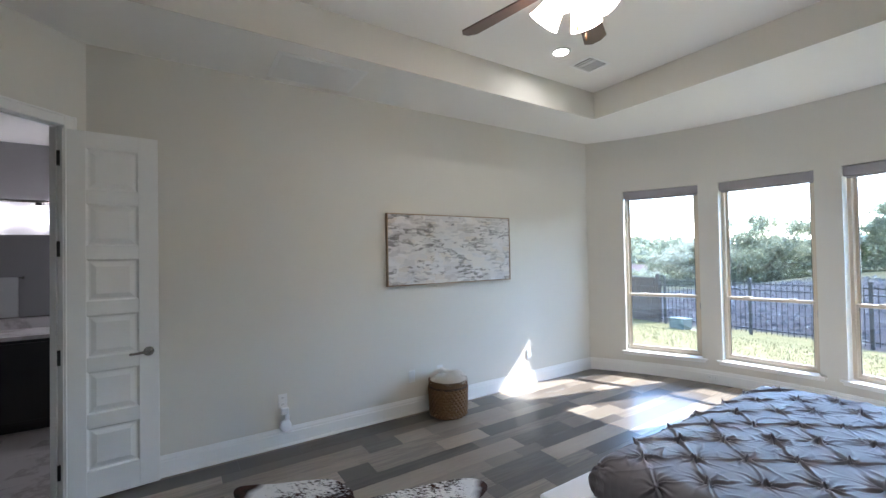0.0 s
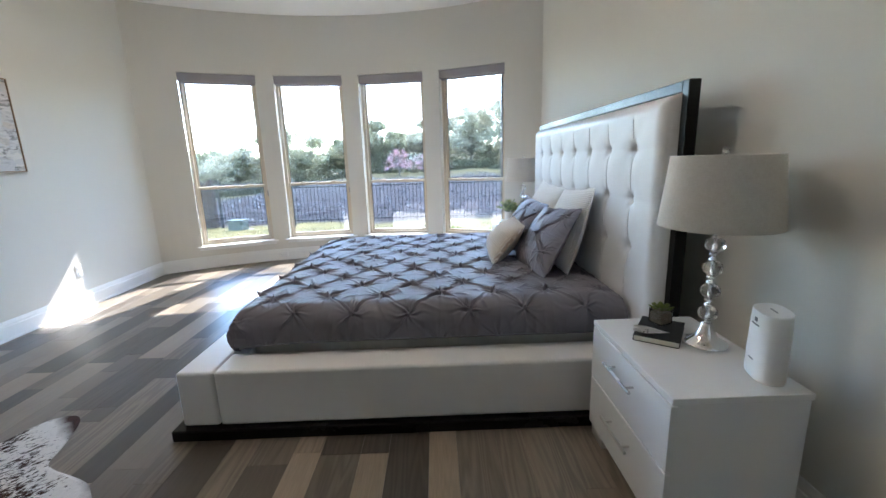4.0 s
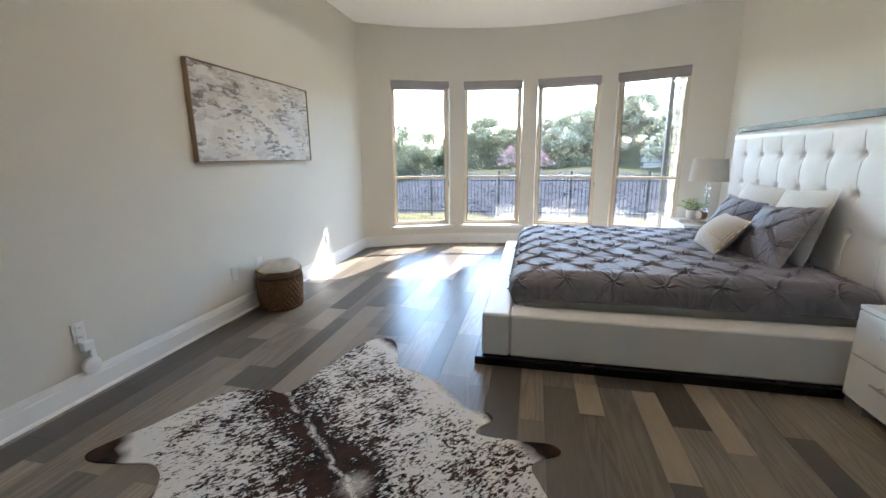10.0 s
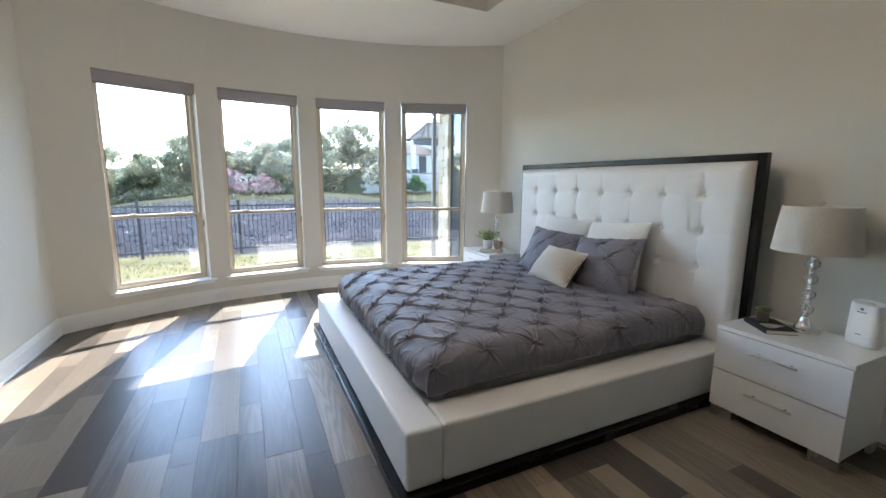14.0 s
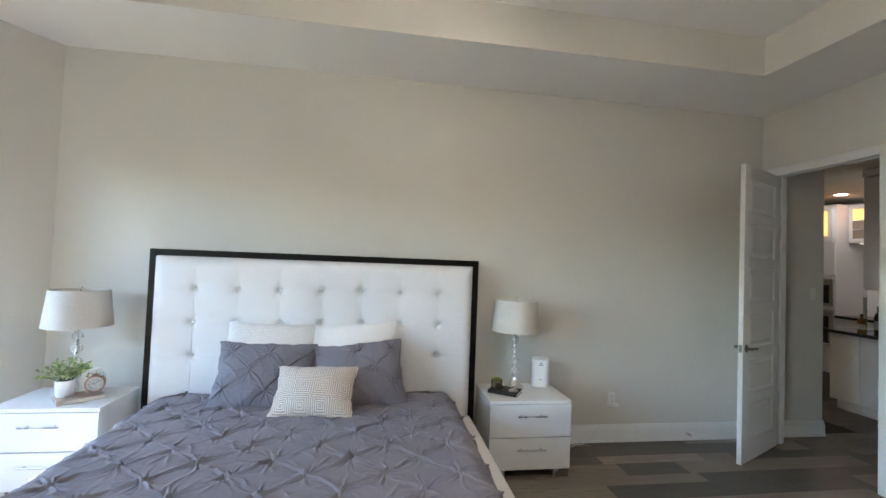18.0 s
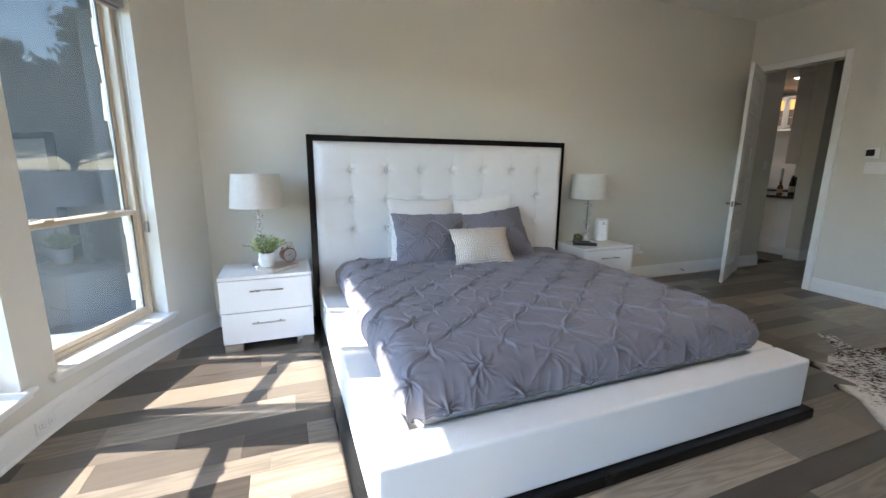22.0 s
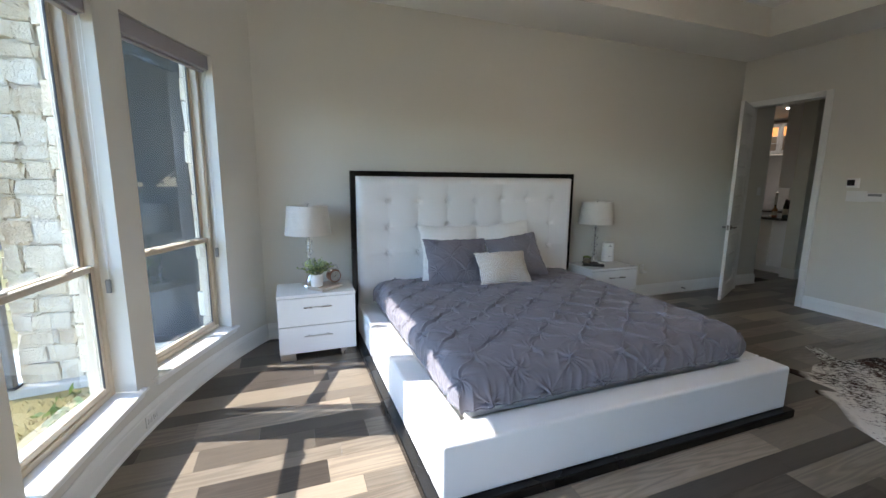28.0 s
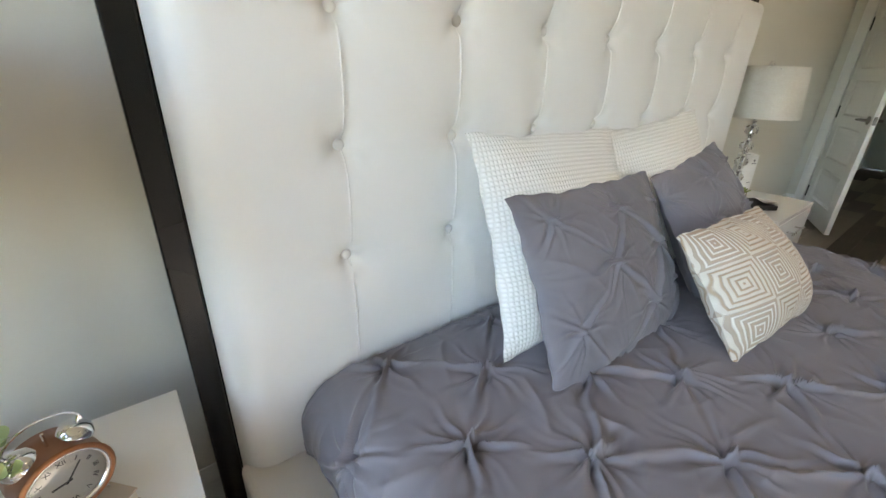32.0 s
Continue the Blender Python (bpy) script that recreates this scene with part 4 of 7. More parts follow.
def grass_blades():
    """Short lawn blades near the windows."""
    rnd = random.Random(11)
    vs, fs = [], []
    for _ in range(14000):
        x, y = rnd.uniform(-4, 7.5), 5.6 + 5.0 * rnd.random() ** 1.1
        if math.hypot(x - BX, y - BY) < 4.45 or (x > 4.3 and y < 6.8):
            continue
        z = lawn_height(x, y)
        h, a, w = rnd.uniform(0.02, 0.055), rnd.uniform(0, 6.28), rnd.uniform(0.004, 0.009)
        dx, dy = w * math.cos(a), w * math.sin(a)
        tx, ty = rnd.uniform(-0.03, 0.03), rnd.uniform(-0.03, 0.03)
        k = len(vs)
        vs += [(x - dx, y - dy, z - 0.005), (x + dx, y + dy, z - 0.005), (x + tx, y + ty, z + h)]
        fs.append((k, k + 1, k + 2))
    me = bpy.data.meshes.new("grass")
    me.from_pydata(vs, [], fs)
    me.materials.append(mat("grass_blade", (0.24, 0.19, 0.08), 0.8, var=0.25, scale=0.8))
    tagged(new("grass", me), "short dry grass blades on the lawn", "grass", kind="stuff")


grass_blades()


def rock_strip():
    """Loose stones on the rocky strip beyond the fence."""
    rng = np.random.default_rng(23)
    n = 7000
    x = rng.uniform(-11, 13, n)
    y = 11.7 + 15 * rng.random(n) ** 1.3
    z = np.array([lawn_height(a, b) for a, b in zip(x, y)])
    s = 0.02 + 0.075 * rng.random(n) ** 2.5
    base = np.array([(1, 0, 0), (0, 1, 0), (-1, 0, 0), (0, -1, 0), (0, 0, 0.8), (0.5, 0.5, 0.5), (-0.5, 0.4, 0.6)], float)[:5]
    vs = np.stack([x, y, z], -1)[:, None, :] + base[None] * s[:, None, None] * rng.uniform(0.6, 1.4, (n, 5, 3))
    f = np.array([(0, 1, 4), (1, 2, 4), (2, 3, 4), (3, 0, 4)])
    fs = (np.arange(n)[:, None, None] * 5 + f[None]).reshape(-1, 3)
    me = bpy.data.meshes.new("rocks")
    me.from_pydata(vs.reshape(-1, 3).tolist(), [], fs.tolist())
    m, nt, p = nodes_of("loose_limestone")
    r = nd(nt, "ShaderNodeNewGeometry").outputs["Random Per Island"]
    nt.links.new(ramp(nt, r, [(0.0, (0.05, 0.045, 0.045)), (0.55, (0.10, 0.088, 0.085)), (0.85, (0.13, 0.12, 0.115)), (1.0, (0.28, 0.26, 0.24))]), p.inputs["Base Color"])
    p.inputs["Roughness"].default_value = 0.95
    p.inputs["Specular IOR Level"].default_value = 0.1
    me.materials.append(m)
    tagged(new("rocks", me), "loose grey and white stones beyond the iron fence", "rocks", kind="stuff")


rock_strip()


# iron fence
FENCE = mat("black_iron", (0.014, 0.014, 0.016), 0.5, var=0.15)


def fence():
    root = thing("iron_fence", "black iron picket fence along the lawn edge", "fence", pose(0, 11.3, 0))
    x0, x1 = -2.9, 11.0
    zl = -0.44
    pk = bx((-0.007, -0.007, 0.05), (0.007, 0.007, 1.26), 0.0)
    me = bpy.data.meshes.new("picket")
    pk.to_mesh(me)
    pk.free()
    me.materials.append(FENCE)
    po = bx((-0.03, -0.03, -0.1), (0.03, 0.03, 1.30), 0.006)
    bx((-0.038, -0.038, 1.30), (0.038, 0.038, 1.33), 0.008, bm=po)
    mp = bpy.data.meshes.new("post")
    po.to_mesh(mp)
    po.free()
    mp.materials.append(FENCE)
    n = int((x1 - x0) / 0.102)
    for k in range(n + 1):
        x = x0 + k * 0.102
        ob = new("post" if k % 20 == 2 else "picket", mp if k % 20 == 2 else me)
        ob.parent = root
        ob.location = (x, 0, zl)
    for z in (0.14, 1.06, 1.2):
        part("rail", bx((x0, -0.014, zl + z - 0.015), (x1, 0.014, zl + z + 0.015), 0.002), FENCE, root)


fence()


def wood_fence():
    wd = mat("weathered_brown_boards", (0.085, 0.062, 0.05), 0.8, var=0.2, scale=5, fine=60, strength=0.4, random=0.5)
    root = thing("wooden_fence", "weathered brown wooden privacy fence at the yard corner", "fence", pose(-2.95, 11.35, -0.55, 0, 0, 168))
    b = bx((0.002, -0.009, 0.0), (0.138, 0.009, 1.32), 0.003)
    me = bpy.data.meshes.new("board")
    b.to_mesh(me)
    b.free()
    me.materials.append(wd)
    for k in range(40):
        ob = new("board", me)
        ob.parent = root
        ob.location = (k * 0.14, 0.004 * (k % 3), 0)
    for z in (0.25, 1.05, 1.3):
        part("rail", bx((0, 0.018, z), (5.6, 0.055, z + 0.08), 0.004), wd, root)
    part("cap", bx((-0.02, -0.05, 1.325), (5.62, 0.07, 1.365), 0.004), wd, root)
    part("post", bx((-0.1, -0.05, -0.1), (-0.002, 0.05, 1.48), 0.006), wd, root)


wood_fence()
ub = thing("utility_box", "pale green metal utility box on the lawn", "utility box", pose(-2.0, 10.75, -0.43, 0, 0, -8) @ Matrix.Diagonal((0.8, 0.8, 0.85, 1)))
GREENBOX = mat("pale_green_enamel", (0.095, 0.11, 0.095), 0.6)
part("cabinet", bx((-0.25, -0.2, 0), (0.25, 0.2, 0.27), 0.02, 2), GREENBOX, ub)
part("lid", bx((-0.265, -0.215, 0.271), (0.265, 0.215, 0.33), 0.02, 2), GREENBOX, ub)
part("pad", bx((-0.38, -0.32, -0.08), (0.38, 0.32, -0.001), 0.01), mat("concrete", (0.36, 0.35, 0.33), 0.9, var=0.1, fine=40, strength=0.3), ub)

# patio at the house corner
CONCRETE = mat("patio_concrete", (0.46, 0.44, 0.40), 0.85, var=0.08, scale=1.5, fine=50, strength=0.3)
solid("patio_slab", bx((4.42, 4.95, -0.4), (9.0, 6.75, -0.10), 0.01), CONCRETE, "pale concrete patio slab beside the house", "patio", kind="structure")


def limestone():
    m, nt, p = nodes_of("cream_limestone")
    v = coords(nt, offset_random=True)
    r = nd(nt, "ShaderNodeObjectInfo").outputs["Random"]
    tone = ramp(nt, r, [(0.0, (0.58, 0.46, 0.31)), (0.25, (0.70, 0.61, 0.46)), (0.7, (0.78, 0.71, 0.57)), (1.0, (0.82, 0.78, 0.68))])
    a, b = noise_tex(nt, v, 9.0, 5.0), noise_tex(nt, v, 70.0, 4.0)
    nt.links.new(mixc(nt, math_node(nt, "MULTIPLY", a, 0.45), tone, (0.50, 0.38, 0.25)), p.inputs["Base Color"])
    p.inputs["Roughness"].default_value = 0.9
    bump(nt, p, math_node(nt, "ADD", a, b), 0.8, 0.018)
    return m


LIME = limestone()
MORTAR = mat("pale_mortar", (0.68, 0.63, 0.54), 0.95, var=0.06, fine=80, strength=0.4)


def stones(parent, lo, hi, axis, seed, rough=0.022, row=(0.11, 0.21)):
    """Irregular ashlar blocks laid on the face axis=const between lo and hi (plan range, height range)."""
    rnd = random.Random(seed)
    (s0, s1), (z0, z1), face, sgn = lo, hi, axis[1], axis[2]
    z = z0
    while z < z1 - 0.03:
        h = min(rnd.uniform(*row), z1 - z)
        s = s0
        while s < s1 - 0.02:
            w = min(rnd.uniform(0.13, 0.27), s1 - s)
            if s1 - s - w < 0.1:
                w = s1 - s
            b = bmesh.new()
            bmesh.ops.create_cube(b, size=1.0)
            bmesh.ops.bevel(b, geom=b.edges[:], offset=0.11, segments=2, affect="EDGES")
            d = rnd.uniform(0.018, 0.034)
            for v in b.verts:
                u = v.co.copy()
                q = s + 0.005 + (u.x + 0.5) * (w - 0.01) + rnd.uniform(-1, 1) * rough * 0.6
                zz = z + 0.005 + (u.z + 0.5) * (h - 0.01) + rnd.uniform(-1, 1) * rough * 0.5
                out = (0.5 - u.y) * d * 2 - d + rnd.uniform(-1, 1) * rough * 0.3
                v.co = Vector((face + sgn * out, q, zz)) if axis[0] == "x" else Vector((q, face + sgn * out, zz))
            part("stone", b, LIME, parent)
            s += w
        z += h


col = thing("stone_column", "cream limestone patio column with irregular blocks", "column", pose(0, 0, 0))
part("core", bx((4.53, 5.95, -0.3), (5.0, 6.27, 3.1)), MORTAR, col)
stones(col, (5.92, 6.30), (-0.28, 3.1), ("x", 4.52, -1), 21)
stones(col, (4.5, 5.0), (-0.28, 3.1), ("y", 6.28, 1), 22)
pst = thing("screen_post", "grey-brown metal screen post beside the stone column", "post", pose(0, 0, 0))
part("shaft", bx((4.405, 6.31, -0.11), (4.47, 6.38, 3.05), 0.006), mat("taupe_metal", (0.16, 0.15, 0.145), 0.5), pst)
part("foot_plate", bx((4.385, 6.29, -0.1), (4.49, 6.40, -0.085), 0.003), FENCE, pst)

scr = thing("patio_window", "dark house window beside the patio, reflecting the yard", "window", pose(0, 0, 0))
DARKPANE = mat("dark_reflecting_glass", (0.055, 0.062, 0.066), 0.01, var=0.2, scale=1.5, strength=0.0, rvar=0.0)
DARKPANE.node_tree.nodes["Principled BSDF"].inputs["IOR"].default_value = 1.5
part("pane", bx((4.55, 4.93, 0.16), (4.556, 5.88, 2.58)), DARKPANE, scr, "dark reflecting glass")
fr = bx((4.535, 4.89, 0.1), (4.585, 4.93, 2.62), 0.004)
bx((4.535, 5.88, 0.1), (4.585, 5.915, 2.62), 0.004, bm=fr)
bx((4.535, 4.93, 0.1), (4.585, 5.88, 0.16), 0.004, bm=fr)
bx((4.535, 4.93, 2.58), (4.585, 5.88, 2.62), 0.004, bm=fr)
part("frame", fr, FENCE, scr)
part("sill_wall", bx((4.53, 4.89, -0.12), (4.66, 5.915, 0.0995)), MORTAR, scr)
part("head_panel", bx((4.53, 4.89, 2.6205), (4.66, 5.915, 3.1), 0.005), MORTAR, scr)
SOFFIT = mat("taupe_soffit", (0.45, 0.43, 0.40), 0.7)
# eave stays out of view; its edge is set to shape the indoor sun patches
roof = prism([(-1.2, 4.45), (BX - 2.6, 4.45)] + [bow(4.25, a) for a in range(-34, 35, 4)] + [(5.2, 4.45), (9.4, 4.45), (9.4, 6.36), (5.0, 6.18), (-1.2, 5.93)], 3.12, 3.3)
solid("roof_eave", roof, SOFFIT, "taupe soffit of the straight roof eave above the windows, unseen, trims the sunlight", "roof", kind="structure")
solid("wall_patio", bx((4.74, -2.0, -0.3), (4.9, 4.92, 3.3)), mat("dark_stucco", (0.24, 0.22, 0.2), 0.9, fine=60, strength=0.4), "shaded outer wall of the house by the patio", "wall", kind="structure")

# limestone veneer beside each window, with ragged edges
ven = bmesh.new()
arc_block(-36.5, 36.5, -0.35, SILL - 0.06, 4.16, 4.205, ven)
arc_block(-36.5, 36.5, HEAD + 0.06, H + 0.15, 4.16, 4.205, ven)
for a0, a1 in zip(edges[::2], edges[1::2]):
    arc_block(a0 + (0.5 if a0 > -36 else 0), a1 - (0.5 if a1 < 36 else 0), SILL - 0.06, HEAD + 0.06, 4.16, 4.195, ven)
bmesh.ops.recalc_face_normals(ven, faces=ven.faces[:])
veneer = solid("wall_veneer", ven, MORTAR, "cream limestone veneer outside the bow windows", "wall", kind="structure")
rnd = random.Random(4)
for a in WIN_A:
    for s in (-1, 1):
        z = SILL - 0.05
        while z < HEAD + 0.04:
            h = min(rnd.uniform(0.1, 0.26), HEAD + 0.05 - z)
            inner = HALF + 0.02 + rnd.uniform(0.0, 0.12)
            b = bmesh.new()
            arc_block(a + s * inner, a + s * (HALF + 1.35), z + 0.004, z + h - 0.004, 4.178, 4.235 + rnd.uniform(0, 0.03), b, 0.4)
            for v in b.verts:
                v.co += Vector((rnd.uniform(-1, 1), rnd.uniform(-1, 1), rnd.uniform(-1, 1))) * 0.006
            bmesh.ops.recalc_face_normals(b, faces=b.faces[:])
            part("stone", b, LIME, veneer)
            z += h
sill_o = bmesh.new()
for a in WIN_A:
    arc_block(a - HALF - 0.6, a + HALF + 0.6, SILL - 0.05, SILL - 0.005, 4.165, 4.235, sill_o)
bmesh.ops.recalc_face_normals(sill_o, faces=sill_o.faces[:])
solid("trim_sill", sill_o, MORTAR, "pale stone ledges under the bow windows outside", "window ledge", kind="structure")


# ---- plants outside ----
def leaf_mat(name, col, trans=0.42, var=0.3):
    m, nt, p = nodes_of(name)
    r = nd(nt, "ShaderNodeNewGeometry").outputs["Random Per Island"]
    c = mixc(nt, r, [x * (1 - var) for x in col], [min(1, x * (1 + var)) for x in col])
    nt.links.new(c, p.inputs["Base Color"])
    p.inputs["Roughness"].default_value = 0.55
    tr = nd(nt, "ShaderNodeBsdfTranslucent")
    nt.links.new(c, tr.inputs["Color"])
    mx = nd(nt, "ShaderNodeMixShader", {0: trans, 1: p.outputs[0], 2: tr.outputs[0]})
    nt.links.new(mx.outputs[0], nt.nodes["Material Output"].inputs["Surface"])
    return m


OAK = leaf_mat("live_oak_leaves", (0.25, 0.245, 0.15), 0.5, 0.55)
OAKPALE = leaf_mat("pale_spring_leaves", (0.40, 0.38, 0.27), 0.5, 0.5)
CEDAR = leaf_mat("cedar_leaves", (0.045, 0.085, 0.03))
REDBUD = leaf_mat("redbud_blossom", (0.42, 0.245, 0.27), 0.4)
BARK = mat("grey_bark", (0.15, 0.13, 0.11), 0.95, var=0.25, scale=6, fine=40, strength=0.8, dist=0.02)


def leaves(blobs, count, size, seed, squash=1.0):
    """Small leaf sprays scattered in blobs (centre, radius), thinning to the outside."""
    rng = np.random.default_rng(seed)
    vol = np.array([r ** 2.2 for _, r in blobs])
    pick = rng.choice(len(blobs), count, p=vol / vol.sum())
    c = np.array([b[0] for b in blobs])[pick]
    r = np.array([b[1] for b in blobs])[pick]
    d = rng.normal(size=(count, 3))
    d /= np.linalg.norm(d, axis=1, keepdims=True)
    rad = r * rng.uniform(0.1, 1.0, count) ** 0.5 * (1 + 0.28 * rng.normal(size=count))
    pos = c + d * rad[:, None] * np.array([1, 1, 0.8 * squash])
    u = rng.normal(size=(count, 3))
    u /= np.linalg.norm(u, axis=1, keepdims=True)
    w = np.cross(u, rng.normal(size=(count, 3)))
    w /= np.linalg.norm(w, axis=1, keepdims=True)
    s = size * rng.uniform(0.5, 1.3, (count, 1))
    v = np.stack([pos - u * s, pos - w * s * 0.45, pos + u * s * 1.1, pos + w * s * 0.5], 1).reshape(-1, 3)
    f = np.arange(count * 4).reshape(-1, 4)
    me = bpy.data.meshes.new("crown")
    me.from_pydata(v.tolist(), [], f.tolist())
    return me


def tree(name, label, x, y, height, width, mat_leaf, seed, count=3600, size=0.10, stems=3, cone=False, low=0.3):
    rnd = random.Random(seed)
    z0 = lawn_height(x, y) - 0.1
    root = thing(name, label, "tree", pose(x, y, z0), group="trees beyond the fence")
    tr = tube([(0, 0, 0), (0.03 * height, 0.02, height * 0.2), (0.0, 0.03 * height, height * 0.42)], 0.024 * height, 8, taper=0.6)
    blobs = []
    if cone:
        tube([(0, 0, height * 0.4), (0, 0, height * 0.92)], 0.02 * height, 6, bm=tr, taper=0.3)
        for k in range(16):
            t = k / 15
            a = rnd.uniform(0, 6.28)
            rr = width * 0.5 * (1 - t) * 0.55
            blobs.append(((rr * math.cos(a), rr * math.sin(a), height * (0.12 + 0.82 * t)), width * 0.5 * (0.25 + 0.5 * (1 - t))))
    else:
        nb = 84
        for k in range(nb):
            a = 6.28 * k / nb + rnd.uniform(-0.3, 0.3)
            q = rnd.uniform(0.08, 0.98)
            ex, ey = 0.5 * width * q * math.cos(a), 0.5 * width * q * math.sin(a)
            ez = height * (low * 0.8 + (0.95 - low * 0.8) * (1 - 0.6 * q * q) * rnd.uniform(0.2, 1.0))
            tube([(0, 0, height * rnd.uniform(0.2, 0.4)), (ex * 0.45, ey * 0.45, height * low + (ez - height * low) * 0.6), (ex * 0.85, ey * 0.85, ez)], 0.009 * height, 5, bm=tr, taper=0.35)
            blobs.append(((ex, ey, ez), width * rnd.uniform(0.035, 0.10)))
    part("trunk", tr, BARK, root)
    me = leaves(blobs, int(count * 2.2), size, seed)
    me.materials.append(mat_leaf)
    ob = new("crown", me)
    ob.parent = root
    return root


tree("oak_tree", "spreading live oak with grey-green leaves behind the fence", -10.0, 39.5, 5.8, 10.0, OAK, 1, 9880)
tree("oak_tree", "pale live oak with an uneven open crown", -14.6, 38.0, 4.6, 7.0, OAKPALE, 2, 6080)
tree("cedar_tree", "dark green cedar tree beyond the fence", -6.1, 41.5, 3.9, 3.2, CEDAR, 3, 3600, 0.13, cone=True)
tree("oak_tree", "wide live oak behind a blossoming redbud", -2.2, 40.0, 5.0, 7.0, OAK, 4, 8740)
tree("oak_tree", "broad live oak with pale new leaves", 3.0, 42.0, 5.2, 7.5, OAKPALE, 5, 8740)
tree("redbud_tree", "pink blossoming redbud tree by the fence", 0.75, 29.8, 2.1, 2.1, REDBUD, 6, 520, 0.055, low=0.25)
tree("redbud_tree", "second pink blossoming redbud tree", 2.6, 30.4, 1.7, 2.4, REDBUD, 7, 430, 0.055, low=0.25)
tree("oak_tree", "tall open live oak on the rise", 6.6, 38.5, 5.5, 6.6, OAKPALE, 8, 9880, low=0.22)
tree("oak_tree", "pale live oak on the rise", 10.6, 39.0, 5.0, 6.0, OAKPALE, 9, 6840)
tree("young_tree", "young tree with pale yellow-green leaves on the slope", 11.2, 31.5, 2.9, 2.9, OAKPALE, 10, 1700, 0.1)
tree("shrub", "bright green leafy shrub before the retaining wall", 14.2, 31.8, 1.7, 1.7, leaf_mat("shrub_leaves", (0.08, 0.15, 0.05)), 15, 1500, 0.09, low=0.12)
tree("oak_tree", "large live oak with low hanging branches at the side yard", -11.0, 9.3, 7.2, 8.0, OAK, 16, 9000, 0.13, low=0.3)
tree("oak_tree", "live oak at the side of the yard", -22.0, 15.0, 7.5, 10.0, OAK, 17, 7000, 0.14, low=0.25)
tree("oak_tree", "live oak at the valley edge", -19.0, 45.0, 5.5, 8.0, OAK, 13, 6840)
tree("oak_tree", "live oak beside the neighbour house", 13.2, 52.0, 3.6, 4.5, OAK, 14, 6080)


def brush():
    """Low scrub along the foot of the trees."""
    rng = random.Random(41)
    blobs = []
    for k in range(150):
        x = rng.uniform(-30, 16)
        y = 37 + rng.uniform(0, 9) + 0.1 * abs(x)
        blobs.append(((x, y, lawn_height(x, y) + rng.uniform(0.2, 1.5)), rng.uniform(0.5, 1.1)))
    for k in range(120):
        x = rng.uniform(-16, 9)
        y = rng.uniform(33, 39)
        blobs.append(((x, y, lawn_height(x, y) + rng.uniform(0.1, 0.5)), rng.uniform(0.3, 0.7)))
    me = leaves(blobs, 22000, 0.13, 79)
    # leaf colour is darkened to carry the shade at the foot of the trees
    me.materials.append(leaf_mat("shaded_scrub_leaves", (0.075, 0.08, 0.04), 0.4, 0.5))
    tagged(new("brush", me), "low grey-green scrub at the foot of the trees", "scrub", kind="stuff")


brush()


def woods():
    """Far woods as one mass of leaf sprays."""
    rng = random.Random(31)
    blobs = []
    for k in range(380):
        x = rng.uniform(-90, 24)
        y = 60 + 0.15 * abs(x) + rng.uniform(0, 16)
        top = 2.2 + 1.4 * math.sin(x * 0.21) + rng.uniform(-0.6, 1.2) + (1.2 if x > -8 else -2.2)
        blobs.append(((x, y, lawn_height(x, y) + 1.5 + max(0.2, top) * rng.uniform(0.2, 0.8)), rng.uniform(1.1, 2.4)))
    me = leaves(blobs, 36000, 0.26, 77)
    me.materials.append(OAK)
    tagged(new("woods", me), "grey-green far woods beyond the valley", "woods", kind="stuff")
    b2 = []
    for k in range(420):
        x = rng.uniform(-330, -20)
        y = 210 + rng.uniform(0, 90) + 0.2 * abs(x)
        b2.append(((x, y, -6 + (y - 200) * 0.115 + 3 * math.sin(x * 0.02)), rng.uniform(5, 11)))
    me = leaves(b2, 20000, 1.7, 78, 0.5)
    me.materials.append(OAK)
    tagged(new("wooded_hill", me), "distant wooded hill on the horizon", "hill", kind="stuff")
    hb = surface(40, 10, lambda u, v: Vector((-380 + 420 * u, 200 + 160 * v, -14 + 23 * v + 3 * math.sin(u * 9))))
    solid("backdrop", hb, mat("hazy_scrub", (0.10, 0.125, 0.09), 0.95, var=0.3, scale=0.05, fine=0.6, strength=0.5, dist=1.0), "distant scrub-covered hillside", "hill", kind="structure", smooth=True)


woods()


